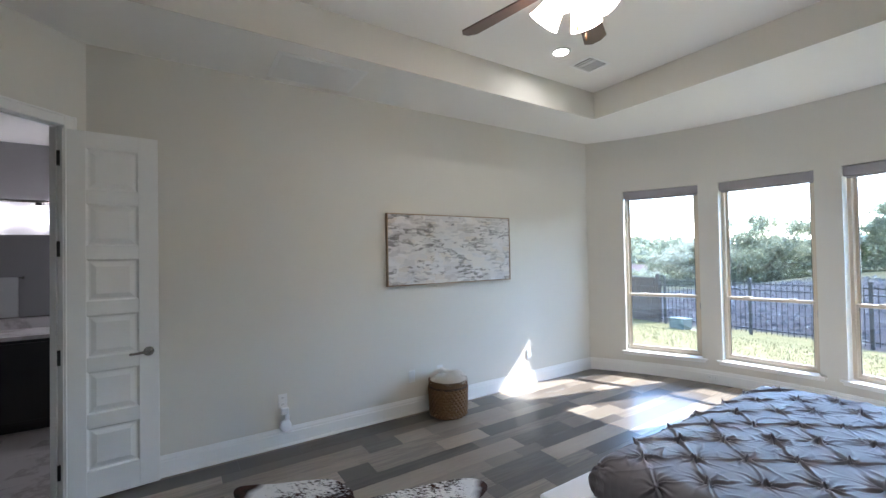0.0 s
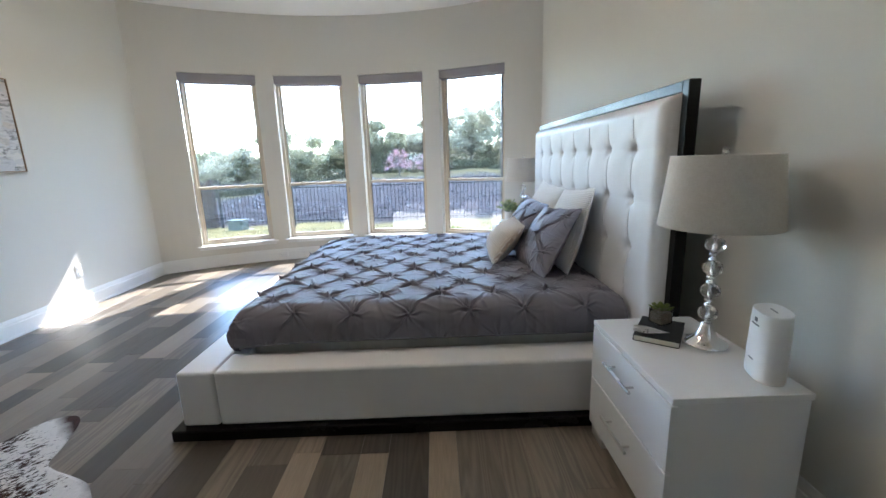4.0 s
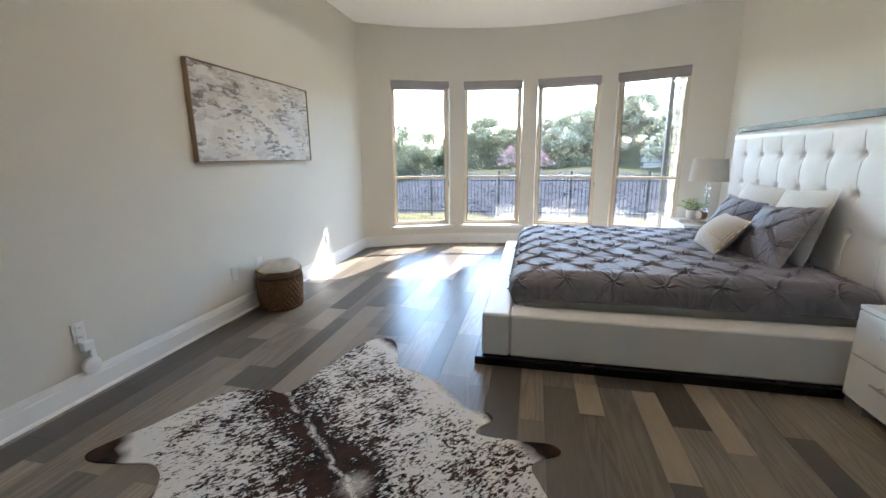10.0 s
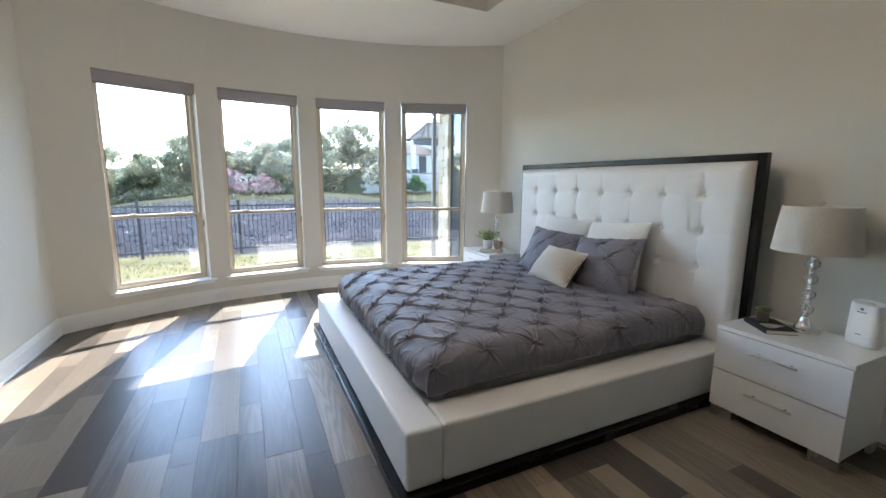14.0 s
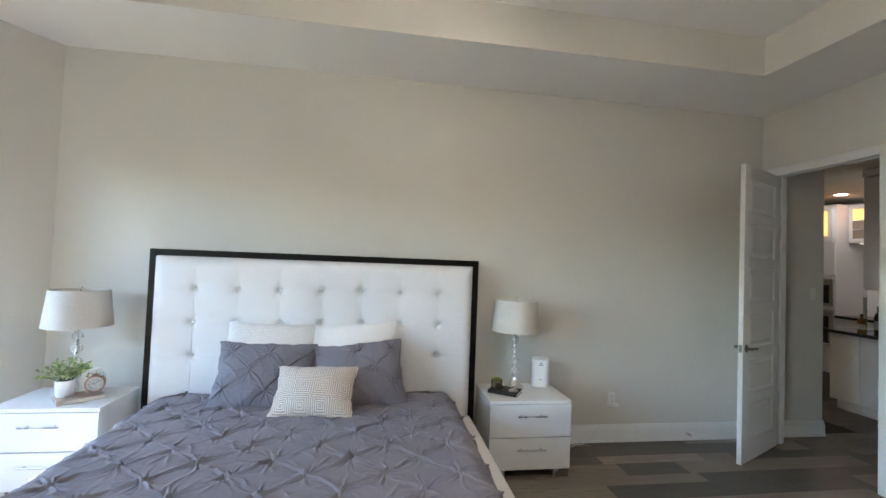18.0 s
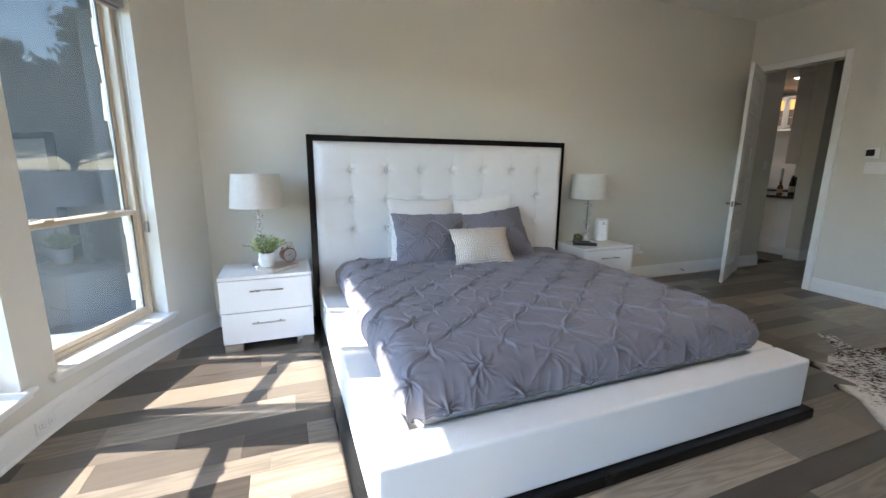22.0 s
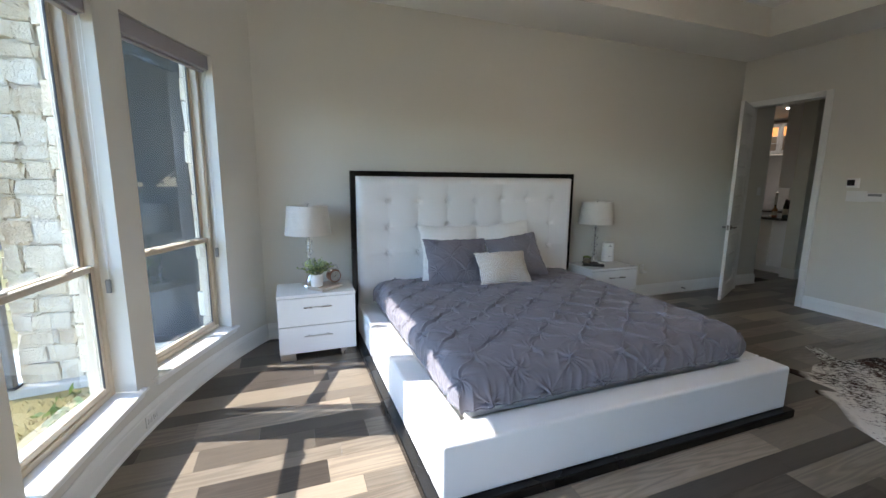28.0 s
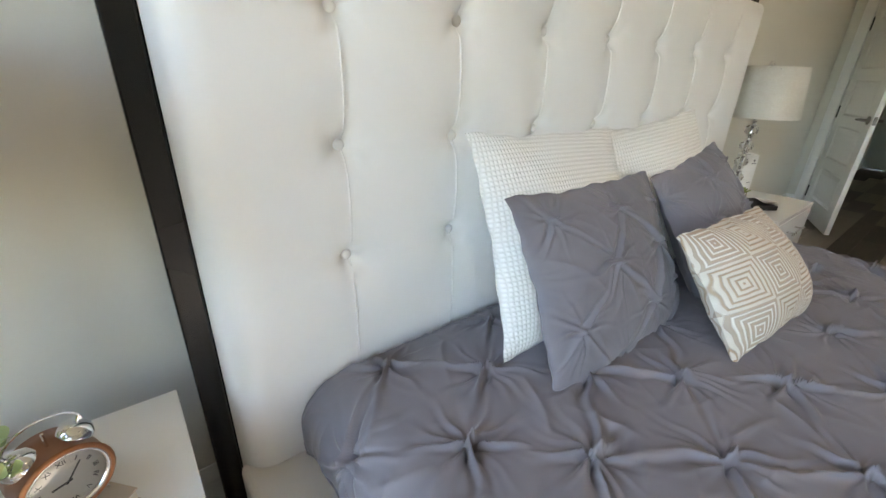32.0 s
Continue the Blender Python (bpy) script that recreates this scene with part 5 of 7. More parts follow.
# neighbour house on the rise
def house():
    root = thing("neighbour_house", "white two-storey neighbour house with brown roofs", "house", pose(18.0, 55.0, 2.5))
    wallm = mat("pale_stucco", (0.50, 0.50, 0.52), 0.9, var=0.05, scale=0.6, fine=10, strength=0.2)
    roofm = mat("brown_shingles", (0.27, 0.24, 0.235), 0.9, var=0.15, scale=1.0, fine=12, strength=0.5, dist=0.02)
    for q in (wallm, roofm):
        q.node_tree.nodes["Principled BSDF"].inputs["Specular IOR Level"].default_value = 0.08
    winm = mat("blue_reflecting_glass", (0.13, 0.27, 0.31), 0.1, strength=0.0)
    dark = mat("dark_porch", (0.045, 0.045, 0.05), 0.7)

    def hip(x0, x1, y0, y1, z0, z1, inset):
        b = bmesh.new()
        ym = (y0 + y1) / 2
        v = [b.verts.new(q) for q in ((x0, y0, z0), (x1, y0, z0), (x1, y1, z0), (x0, y1, z0), (x0 + inset, ym, z1), (x1 - inset, ym, z1))]
        for f in ((0, 1, 5, 4), (2, 3, 4, 5), (0, 4, 3), (1, 2, 5), (3, 2, 1, 0)):
            b.faces.new([v[k] for k in f])
        return b
    part("wall", bx((-0.7, 0, -0.4), (9.1, 7, 2.6)), wallm, root)
    part("wall", bx((9.2, 0.6, -0.4), (23.0, 9, 7.1)), wallm, root)
    part("roof", hip(-1.3, 9.0, -0.6, 7.6, 2.6, 4.6, 2.2), roofm, root)
    part("roof", hip(8.6, 23.6, 0.0, 9.6, 7.1, 9.6, 4.8), roofm, root)
    g = bmesh.new()
    v = [g.verts.new(q) for q in ((3.2, -3.0, 4.35), (11.6, -3.0, 4.6), (6.0, -3.0, 6.75), (3.2, 1.2, 4.35), (11.6, 1.2, 4.6), (6.0, 1.2, 6.75))]
    for f in ((0, 1, 2), (0, 2, 5, 3), (1, 4, 5, 2), (3, 5, 4), (0, 3, 4, 1)):
        g.faces.new([v[k] for k in f])
    part("porch_roof", g, roofm, root)
    tim = mat("brown_timber", (0.10, 0.075, 0.06), 0.8)
    for q0, q1 in (((3.4, 4.45), (6.0, 6.6)), ((6.0, 6.6), (11.3, 4.7)), ((4.4, 4.6), (8.4, 4.62)), ((6.0, 4.6), (6.0, 6.4)), ((5.0, 4.6), (5.6, 5.9)), ((7.4, 4.6), (6.5, 5.9))):
        part("rafter", tube([(q0[0], -3.08, q0[1]), (q1[0], -3.08, q1[1])], 0.11, 4), tim, root)
    part("porch_beam", bx((3.9, -3.02, 3.65), (11.2, -2.8, 4.34)), dark, root, "dark porch beam")
    for px in (3.95, 8.2, 11.0):
        part("porch_post", bx((px - 0.3, -2.9, -0.4), (px + 0.3, -2.4, 4.3), 0.02), wallm, root)
    part("porch_door", bx((5.9, -0.06, -0.1), (7.0, -0.002, 2.4)), dark, root, "dark glazed porch door")
    for x0, x1, z0, z1, yy, m2 in ((0.6, 2.0, 1.4, 2.5, 0, winm), (3.0, 3.7, 1.0, 2.5, 0, winm), (10.7, 12.4, 2.6, 4.1, 0.6, dark), (10.8, 12.2, 1.1, 2.3, 0.6, winm), (14.5, 16.0, 4.6, 6.2, 0.6, winm)):
        wn_ = part("window", bx((x0 - 0.1, yy - 0.06, z0 - 0.1), (x1 + 0.1, yy - 0.004, z1 + 0.1), 0.01), TRIM, root)
        for k in range(2):
            q = x0 + (x1 - x0) * k / 2
            part("pane", bx((q + 0.04, yy - 0.075, z0), (q + (x1 - x0) / 2 - 0.04, yy - 0.061, z1)), m2, wn_)
    for k in range(4):
        part("patio_table" if k == 1 else "patio_seat", bx((1.2 + 1.1 * k, -4.2, -0.3), (1.9 + 1.1 * k, -3.6, 0.5 - 0.15 * (k % 2)), 0.08), dark, root)


house()
rw = thing("retaining_wall", "pale block retaining wall below the neighbour house", "wall", pose(10.3, 34.0, 0))
rnd = random.Random(17)
blk = bx((0.006, -0.2, 0.004), (0.594, 0.2, 0.296), 0.015)
mb = bpy.data.meshes.new("block")
blk.to_mesh(mb)
blk.free()
mb.materials.append(mat("pale_wall_block", (0.36, 0.34, 0.32), 0.9, var=0.12, scale=2, fine=30, strength=0.4, random=0.2))
for r in range(6):
    for k in range(26):
        ob = new("block", mb)
        ob.parent = rw
        ob.location = (k * 0.6 + 0.3 * (r % 2), 0.02 * r, 0.22 + 0.3 * r)
nf = thing("far_fence", "dark wire fence before the far retaining wall", "fence", pose(8.5, 32.6, 0.25))
for k in range(12):
    part("post", bx((k * 1.5 - 0.03, -0.03, 0), (k * 1.5 + 0.03, 0.03, 1.35)), FENCE, nf)
for z in (0.1, 0.55, 0.9, 1.3):
    part("rail", bx((0, -0.012, z), (16.5, 0.012, z + 0.024)), FENCE, nf)
for hx, hy in ((-62, 104), (-50, 118)):
    vh = thing("valley_house", "low valley house with a reddish roof", "house", pose(hx, hy, lawn_height(hx, hy) - 0.6, 0, 0, 12))
    part("wall", bx((-5, -3.5, 0), (5, 3.5, 2.6)), mat("tan_stucco", (0.45, 0.36, 0.3), 0.9), vh)
    b = bmesh.new()
    v = [b.verts.new(p) for p in ((-5.5, -4, 2.6), (5.5, -4, 2.6), (5.5, 4, 2.6), (-5.5, 4, 2.6), (-2.5, 0, 4.3), (2.5, 0, 4.3))]
    for f in ((0, 1, 5, 4), (2, 3, 4, 5), (0, 4, 3), (1, 2, 5), (3, 2, 1, 0)):
        b.faces.new([v[k] for k in f])
    part("roof", b, mat("reddish_tiles", (0.16, 0.09, 0.075), 0.9, fine=8, strength=0.4, dist=0.03), vh)

# low plants under the windows
HERB = leaf_mat("garden_leaves", (0.11, 0.17, 0.04))
for x, y, w, n, sd in ((3.55, 7.35, 0.5, 420, 1), (4.0, 7.2, 0.4, 300, 2), (3.1, 7.5, 0.4, 260, 3), (3.75, 5.75, 0.14, 60, 4)):
    rr = random.Random(sd)
    bl = [((rr.uniform(-w, w), rr.uniform(-w, w) * 0.6, rr.uniform(0.04, 0.14)), 0.13) for _ in range(7)]
    me = leaves(bl, n, 0.035, sd)
    me.materials.append(HERB)
    ob = new("garden_plant", me)
    ob.location = (x, y, lawn_height(x, y) + 0.03)
    tagged(ob, "low leafy green plant in the bed below the windows", "plant", "garden plants")


# ---- fan, vents and lamps of the bedroom ceiling ----
WALNUT = mat("walnut_blade", (0.075, 0.045, 0.035), 0.4, var=0.15, scale=6, fine=120, strength=0.1)
FROST = emission("lit_bulb_glass", (1.0, 0.89, 0.76), FAN_GLASS * 0.5)


def ceiling_fan():
    cx, cy = 2.302, 1.55
    root = thing("ceiling_fan", "five-blade walnut ceiling fan with lit frosted glass shades", "ceiling fan", pose(cx, cy, 0))
    part("canopy", lathe([(0, TRAY), (0.07, TRAY), (0.07, TRAY - 0.02), (0.05, TRAY - 0.06), (0.015, TRAY - 0.07)], 28), NICKEL, root, smooth=True)
    part("downrod", lathe([(0.012, TRAY - 0.07), (0.012, 3.08)], 12), NICKEL, root, smooth=True)
    part("motor", lathe([(0, 3.09), (0.06, 3.085), (0.12, 3.06), (0.135, 3.02), (0.13, 2.97), (0.09, 2.94), (0.06, 2.93), (0.06, 2.90), (0, 2.90)], 36), NICKEL, root, smooth=True)
    for k in range(5):
        an = 191 + 72 * k
        m = pose(0, 0, 2.955, 0, 0, an) @ pose(0, 0, 0, -13, 0, 0)
        b = bmesh.new()
        n = 14
        rows = []
        for i in range(n + 1):
            t = i / n
            x = 0.2 + 0.55 * t
            w = (0.052 + 0.02 * t) * (1 if t < 0.93 else math.sqrt(max(0.05, 1 - ((t - 0.93) / 0.075) ** 2)))
            rows.append([b.verts.new(p) for p in ((x, -w, -0.004), (x, w, -0.004), (x, w, 0.004), (x, -w, 0.004))])
        for p, q in zip(rows, rows[1:]):
            for j in range(4):
                b.faces.new((p[j], p[(j + 1) % 4], q[(j + 1) % 4], q[j]))
        b.faces.new(rows[0][::-1])
        b.faces.new(rows[-1])
        part("blade", b, WALNUT, root, "dark walnut fan blade", m)
        arm = bx((0.11, -0.014, -0.008), (0.2, 0.014, -0.001), 0.002)
        bx((0.195, -0.04, -0.009), (0.245, 0.04, -0.0045), 0.002, bm=arm)
        part("blade_arm", arm, NICKEL, root, "", m)
    for k in range(4):
        an = radians(20 + 90 * k)
        d = Vector((math.cos(an), math.sin(an), 0))
        m = Matrix.Translation(d * 0.075 + Vector((0, 0, 2.875))) @ pose(0, 0, 0, 0, 0, math.degrees(an)) @ pose(0, 0, 0, 0, 180 - 42, 0)
        sh = lathe([(0.020, 0.0), (0.030, 0.012), (0.058, 0.055), (0.068, 0.095), (0.084, 0.142), (0.0815, 0.142), (0.0655, 0.095), (0.0555, 0.055), (0.027, 0.014)], 28)
        part("glass_shade", sh, FROSTGLASS, root, "frosted glass bell shade", m, True)
        bu = lathe([(0, 0.012), (0.014, 0.014), (0.028, 0.05), (0.03, 0.068), (0.02, 0.09), (0, 0.096)], 16)
        part("bulb", bu, FROST, root, "lit white bulb", m, True)
    for dx, ln in ((0.03, 0.24), (-0.02, 0.17)):
        pc = tube([(dx, 0.04, 2.90), (dx, 0.04, 2.90 - ln)], 0.0012, 5)
        part("pull_chain", pc, NICKEL, root)
        part("pull_fob", lathe([(0, 2.90 - ln), (0.005, 2.895 - ln), (0.007, 2.88 - ln), (0.005, 2.862 - ln), (0, 2.858 - ln)], 10, dx, 0.04), mat("amber_wood", (0.25, 0.11, 0.04), 0.4), root, "small wooden fob", smooth=True)


FROSTGLASS, nt_, p_ = nodes_of("frosted_glass")
p_.inputs["Base Color"].default_value = (0.74, 0.68, 0.64, 1)
p_.inputs["Roughness"].default_value = 0.35
p_.inputs["Emission Color"].default_value = (1.0, 0.87, 0.75, 1)
p_.inputs["Emission Strength"].default_value = FAN_GLASS * 0.13
fg = nd(nt_, "ShaderNodeBsdfTranslucent", {"Color": (0.8, 0.62, 0.55, 1)})
nt_.links.new(nd(nt_, "ShaderNodeMixShader", {0: 0.10, 1: p_.outputs[0], 2: fg.outputs[0]}).outputs[0], nt_.nodes["Material Output"].inputs["Surface"])
ceiling_fan()


def recessed_light(x, y, z, r=0.075, strength=DOWNLIGHT):
    root = thing("recessed_light", "round white recessed ceiling light, lit", "ceiling light", pose(x, y, z))
    part("trim_ring", lathe([(r, 0.0), (r + 0.022, 0.0), (r + 0.022, -0.004), (r, -0.009), (r - 0.003, -0.002)], 32), PLASTIC, root, smooth=True)
    part("lens", lathe([(0, -0.0035), (r - 0.002, -0.003)], 32), emission("lit_downlight", (1.0, 0.94, 0.86), strength), root, "lit diffuser")


recessed_light(1.19, 2.735, TRAY, 0.062)


def grille(name, label, cx, cy, z, w, d, slats, along_x, border=0.022):
    root = thing(name, label, "vent", pose(cx, cy, z))
    fr = bx((-w / 2, -d / 2, -0.006), (w / 2, -d / 2 + border, 0), 0.002)
    bx((-w / 2, d / 2 - border, -0.006), (w / 2, d / 2, 0), 0.002, bm=fr)
    bx((-w / 2, -d / 2 + border, -0.006), (-w / 2 + border, d / 2 - border, 0), 0.002, bm=fr)
    bx((w / 2 - border, -d / 2 + border, -0.006), (w / 2, d / 2 - border, 0), 0.002, bm=fr)
    GR = mat("bright_white_enamel", (0.90, 0.90, 0.89), 0.35, var=0.01)
    part("frame", fr, GR, root)
    # few-slat vent: a near-black sheet stands in for the shade of the duct
    part("backing", bx((-w / 2 + border, -d / 2 + border, -0.0015), (w / 2 - border, d / 2 - border, -0.0005)) if slats < 20 else bx((-w / 2 + border, -d / 2 + border, -0.006), (w / 2 - border, d / 2 - border, -0.0005)), SLOT if slats < 20 else GR, root)
    for k in range(slats):
        t = (k + 0.5) / slats
        if along_x:
            y = -d / 2 + border + t * (d - 2 * border)
            hw = 0.0085 if slats > 20 else 0.006
            b = bx((-w / 2 + border, -hw, -0.0008), (w / 2 - border, hw, 0.0008))
            bmesh.ops.rotate(b, verts=b.verts[:], matrix=Matrix.Rotation(radians(-14 if slats > 20 else -38), 3, "X"))
            bmesh.ops.translate(b, verts=b.verts[:], vec=(0, y, -0.0105))
        else:
            x = -w / 2 + border + t * (w - 2 * border)
            b = bx((x - 0.004, -d / 2 + border, -0.007), (x + 0.004, d / 2 - border, -0.002))
        part("slat", b, GR, root)
    return root


vent = grille("ceiling_vent", "white square air vent in the tray ceiling", 1.162, 3.165, TRAY, 0.25, 0.3, 7, True, 0.03)
part("divider", bx((-0.1, -0.05, -0.008), (0.1, -0.035, -0.003)), TRIM, vent)
part("divider", bx((-0.1, 0.035, -0.008), (0.1, 0.05, -0.003)), TRIM, vent)
ret = grille("return_grille", "white return-air grille in the ceiling border", 0.33, 0.83, H, 0.48, 0.69, 34, True, 0.03)
for k in range(1, 5):
    part("rib", bx((-0.21, -0.315 + 0.126 * k - 0.004, -0.009), (0.21, -0.315 + 0.126 * k + 0.004, -0.0071)), TRIM, ret)

# ---- bathroom beyond the angled door ----
BATHWALL = mat("grey_bath_paint", (0.42, 0.41, 0.42), 0.7, var=0.02)
bm = bx((-2.36, -3.2, 0), (-2.24, -0.2, 2.8))
bx((-2.24, -0.3, 0), (-0.14, -0.2, 2.8), bm=bm)
bx((-2.36, -3.3, 0), (0.8, -3.2, 2.8), bm=bm)
bx((0.68, -3.2, 0), (0.8, -1.56, 2.8), bm=bm)
solid("wall_bathroom", bm, BATHWALL, "grey painted bathroom walls", "wall", kind="structure")
solid("ceiling_bathroom", prism([(-2.4, -3.3), (0.8, -3.3), (0.8, -1.56), (0.735, -1.556), (-0.09, -0.736), (-0.142, -0.2), (-2.4, -0.2)], 2.8, 2.9), CEIL, "white bathroom ceiling", "ceiling", kind="structure")


def marble():
    m, nt, p = nodes_of("veined_marble")
    v = coords(nt)
    w = noise_tex(nt, v, 1.3, 6.0, 0.6)
    vein = math_node(nt, "ABSOLUTE", math_node(nt, "SUBTRACT", w, 0.5))
    f = nd(nt, "ShaderNodeMapRange", {0: vein, 1: 0.0, 2: 0.035, 3: 1.0, 4: 0.0}).outputs[0]
    nt.links.new(mixc(nt, math_node(nt, "MULTIPLY", f, 0.6), (0.66, 0.64, 0.64), (0.34, 0.31, 0.31)), p.inputs["Base Color"])
    p.inputs["Roughness"].default_value = 0.2
    return m


MARBLE = marble()
tiles = solid("floor_bathroom", prism([(-2.3, -3.25), (0.72, -3.25), (0.72, -1.5), (-0.05, -0.7), (-0.1, -0.25), (-2.3, -0.25)], -0.2, -0.013), MORTAR, "pale veined marble tile floor", "floor", kind="structure")
for i in range(5):
    for j in range(5):
        x0, y0 = -2.28 + 0.6 * i, -3.24 + 0.6 * j
        if y0 > -0.9 - x0:
            continue
        part("tile", bx((0.0015, 0.0015, -0.0125), (0.5985, 0.5985, -0.003), 0.001), MARBLE, tiles, m=pose(x0, y0, 0))

van = thing("vanity", "black bathroom vanity with a white marble top", "vanity", pose(0, 0, 0))
BLACKCAB = mat("black_cabinet_paint", (0.010, 0.010, 0.011), 0.4, var=0.1)
part("cabinet", bx((-2.235, -2.6, 0.09), (-1.66, -0.42, 0.862), 0.002), BLACKCAB, van)
part("toe_kick", bx((-2.235, -2.6, 0.0), (-1.74, -0.42, 0.0895)), BLACKCAB, van)
for k, y0 in enumerate((-2.58, -2.04, -1.5, -0.96)):
    dr = part("door", bx((-1.659, y0 + 0.006, 0.12), (-1.638, y0 + 0.53, 0.83), 0.003), BLACKCAB, van)
    yy = y0 + (0.48 if k % 2 == 0 else 0.055)
    hb = tube([(-1.612, yy, 0.62), (-1.612, yy, 0.76)], 0.005, 8)
    for z in (0.64, 0.74):
        tube([(-1.638, yy, z), (-1.612, yy, z)], 0.004, 6, bm=hb)
    part("handle", hb, NICKEL, dr, "brushed nickel pull")
part("countertop", bx((-2.238, -2.62, 0.8625), (-1.615, -0.40, 0.9), 0.004), MARBLE, van, "white marble countertop")
part("backsplash", bx((-2.238, -2.62, 0.9005), (-2.222, -0.40, 1.0), 0.002), MARBLE, van)
for sy in (-0.85, -1.95):
    sk = lathe([(0.2, 0.902), (0.19, 0.9035), (0.17, 0.90)], 30, -1.92, sy)
    part("sink", sk, PLASTIC, van, "white undermount basin", smooth=True)
    fa = bx((-2.16, sy - 0.03, 0.9005), (-2.1, sy + 0.03, 1.08), 0.004)
    bx((-2.1, sy - 0.025, 1.05), (-1.98, sy + 0.025, 1.075), 0.003, bm=fa)
    part("faucet", fa, NICKEL, van, "square brushed nickel faucet")
    part("faucet_lever", bx((-2.16, sy - 0.02, 1.083), (-2.06, sy + 0.02, 1.095), 0.002), NICKEL, van)
mir = thing("wall_mirror", "wide frameless bathroom mirror above the vanity", "mirror", pose(0, 0, 0))
MIRROR = mat("silver_mirror", (0.86, 0.88, 0.88), 0.01, metal=1.0, var=0.0, strength=0.0, rvar=0.0)
part("mirror_glass", bx((-2.238, -2.6, 1.02), (-2.232, -0.42, 1.86), 0.001), MIRROR, mir)
part("edge", bx((-2.2385, -2.605, 1.012), (-2.2335, -0.415, 1.0195)), NICKEL, mir)
vl = thing("vanity_light", "bathroom light bar with lit square glass shades", "wall light", pose(0, 0, 0))
part("bar", bx((-2.215, -1.75, 2.19), (-2.19, -0.55, 2.215), 0.003), NICKEL, vl)
BATHLAMP = emission("lit_opal_glass", (1.0, 0.93, 0.95), BATH_LAMP)
for k in range(4):
    y = -1.65 + 0.33 * k
    part("shade", bx((-2.24 + 0.04, y - 0.06, 1.95), (-2.24 + 0.14, y + 0.06, 2.15), 0.01), BATHLAMP, vl, "lit opal glass shade")
    part("socket", bx((-2.22, y - 0.025, 2.15), (-2.13, y + 0.025, 2.19), 0.003), NICKEL, vl)
tb = thing("towel_bar", "white towel on a wall bar in the bathroom", "towel bar", pose(0, 0, 0))
part("bar", tube([(0.62, -2.7, 1.35), (0.62, -2.1, 1.35)], 0.009, 8), NICKEL, tb)
part("bracket", bx((0.61, -2.71, 1.33), (0.68, -2.69, 1.37), 0.003), NICKEL, tb)
part("bracket", bx((0.61, -2.11, 1.33), (0.68, -2.09, 1.37), 0.003), NICKEL, tb)
part("towel", bx((0.605, -2.65, 0.75), (0.635, -2.15, 1.362), 0.008, 2), mat("white_terry", (0.75, 0.75, 0.74), 0.95, fine=300, strength=0.5), tb, "white folded towel")

# ---- hall and kitchen beyond the bedroom door ----
bm = bx((1.6, -1.66, 0), (3.5, -1.55, 2.8))
bx((1.6, -5.3, 0), (1.72, -1.66, 2.8), bm=bm)
bx((4.56, -3.9, 0), (4.752, -3.03, 2.8), bm=bm)
bx((1.72, -5.3, 0), (4.56, -5.2, 2.8), bm=bm)
bx((4.56, -5.3, 0), (4.70, -3.9, 2.8), bm=bm)
bx((4.752, -3.9, 0), (5.15, -3.74, 2.8), bm=bm)
bx((8.85, -9.0, 0), (9.0, -2.0, 2.8), bm=bm)
bx((5.28, -5.76, 0), (8.85, -5.62, 2.8), bm=bm)
bx((4.73, -2.13, 0), (9.0, -2.0, 2.8), bm=bm)
bx((5.16, -9.0, 0), (5.28, -3.9, 2.8), bm=bm)
bx((5.28, -9.0, 0), (8.85, -8.88, 2.8), bm=bm)
solid("wall_hall", bm, WALL, "greige painted walls of the hall and kitchen", "wall", kind="structure")
solid("ceiling_hall", bx((1.6, -9.0, 2.8), (9.0, -1.55, 2.9)), CEIL, "white hall and kitchen ceiling", "ceiling", kind="structure")
# past the laid boards the dim hall's shade is put in as near-black
solid("floor_hall", bx((1.6, -9.0, -0.2), (9.0, -2.2, -0.014)), SUBFLOOR, "grey-brown oak plank floor of hall and kitchen, shade put into its near-black colour", "floor", kind="structure")
solid("baseboard", sweep(BASE, [(4.56, -5.19), (4.56, -3.03), (4.752, -3.03)]), TRIM, "white baseboard on the far hall wall", "baseboard", kind="structure")
CAB = mat("white_cabinet_paint", (0.84, 0.83, 0.85), 0.4, var=0.015)
GRANITE = mat("dark_granite", (0.028, 0.025, 0.023), 0.15, var=0.4, scale=30, fine=200, strength=0.0)
bc = thing("bar_cabinet", "white bar cabinet with a dark granite top", "cabinet", pose(0, 0, 0))
part("body", bx((4.755, -3.735, 0.10), (5.36, -3.215, 0.885), 0.002), CAB, bc)
part("toe_kick", bx((4.755, -3.70, 0.0), (5.31, -3.235, 0.0995)), CAB, bc)
part("countertop", bx((4.754, -3.738, 0.886), (5.41, -3.06, 0.925), 0.004), GRANITE, bc, "dark granite countertop")
part("end_panel", bx((5.361, -3.73, 0.10), (5.375, -3.21, 0.885), 0.001), CAB, bc)
for k in range(2):
    part("door", bx((4.76 + 0.3 * k, -3.2145, 0.11), (5.055 + 0.3 * k, -3.195, 0.875), 0.003), CAB, bc)
uc = thing("upper_cabinet", "tall white upper cabinet above the dark counter", "cabinet", pose(0, 0, 0))
part("body", bx((4.755, -3.735, 1.40), (5.14, -3.37, 2.70), 0.002), CAB, uc)
part("door", bx((4.76, -3.3695, 1.405), (5.137, -3.35, 2.69), 0.003), CAB, uc)
part("crown", bx((4.754, -3.735, 2.701), (5.15, -3.335, 2.79), 0.01), CAB, uc)
bs = thing("steel_backsplash", "grey metal tile panel behind the bottles", "backsplash", pose(0, 0, 0))
part("sheet", bx((4.76, -3.7385, 0.93), (5.13, -3.732, 1.375), 0.001), STEEL, bs)
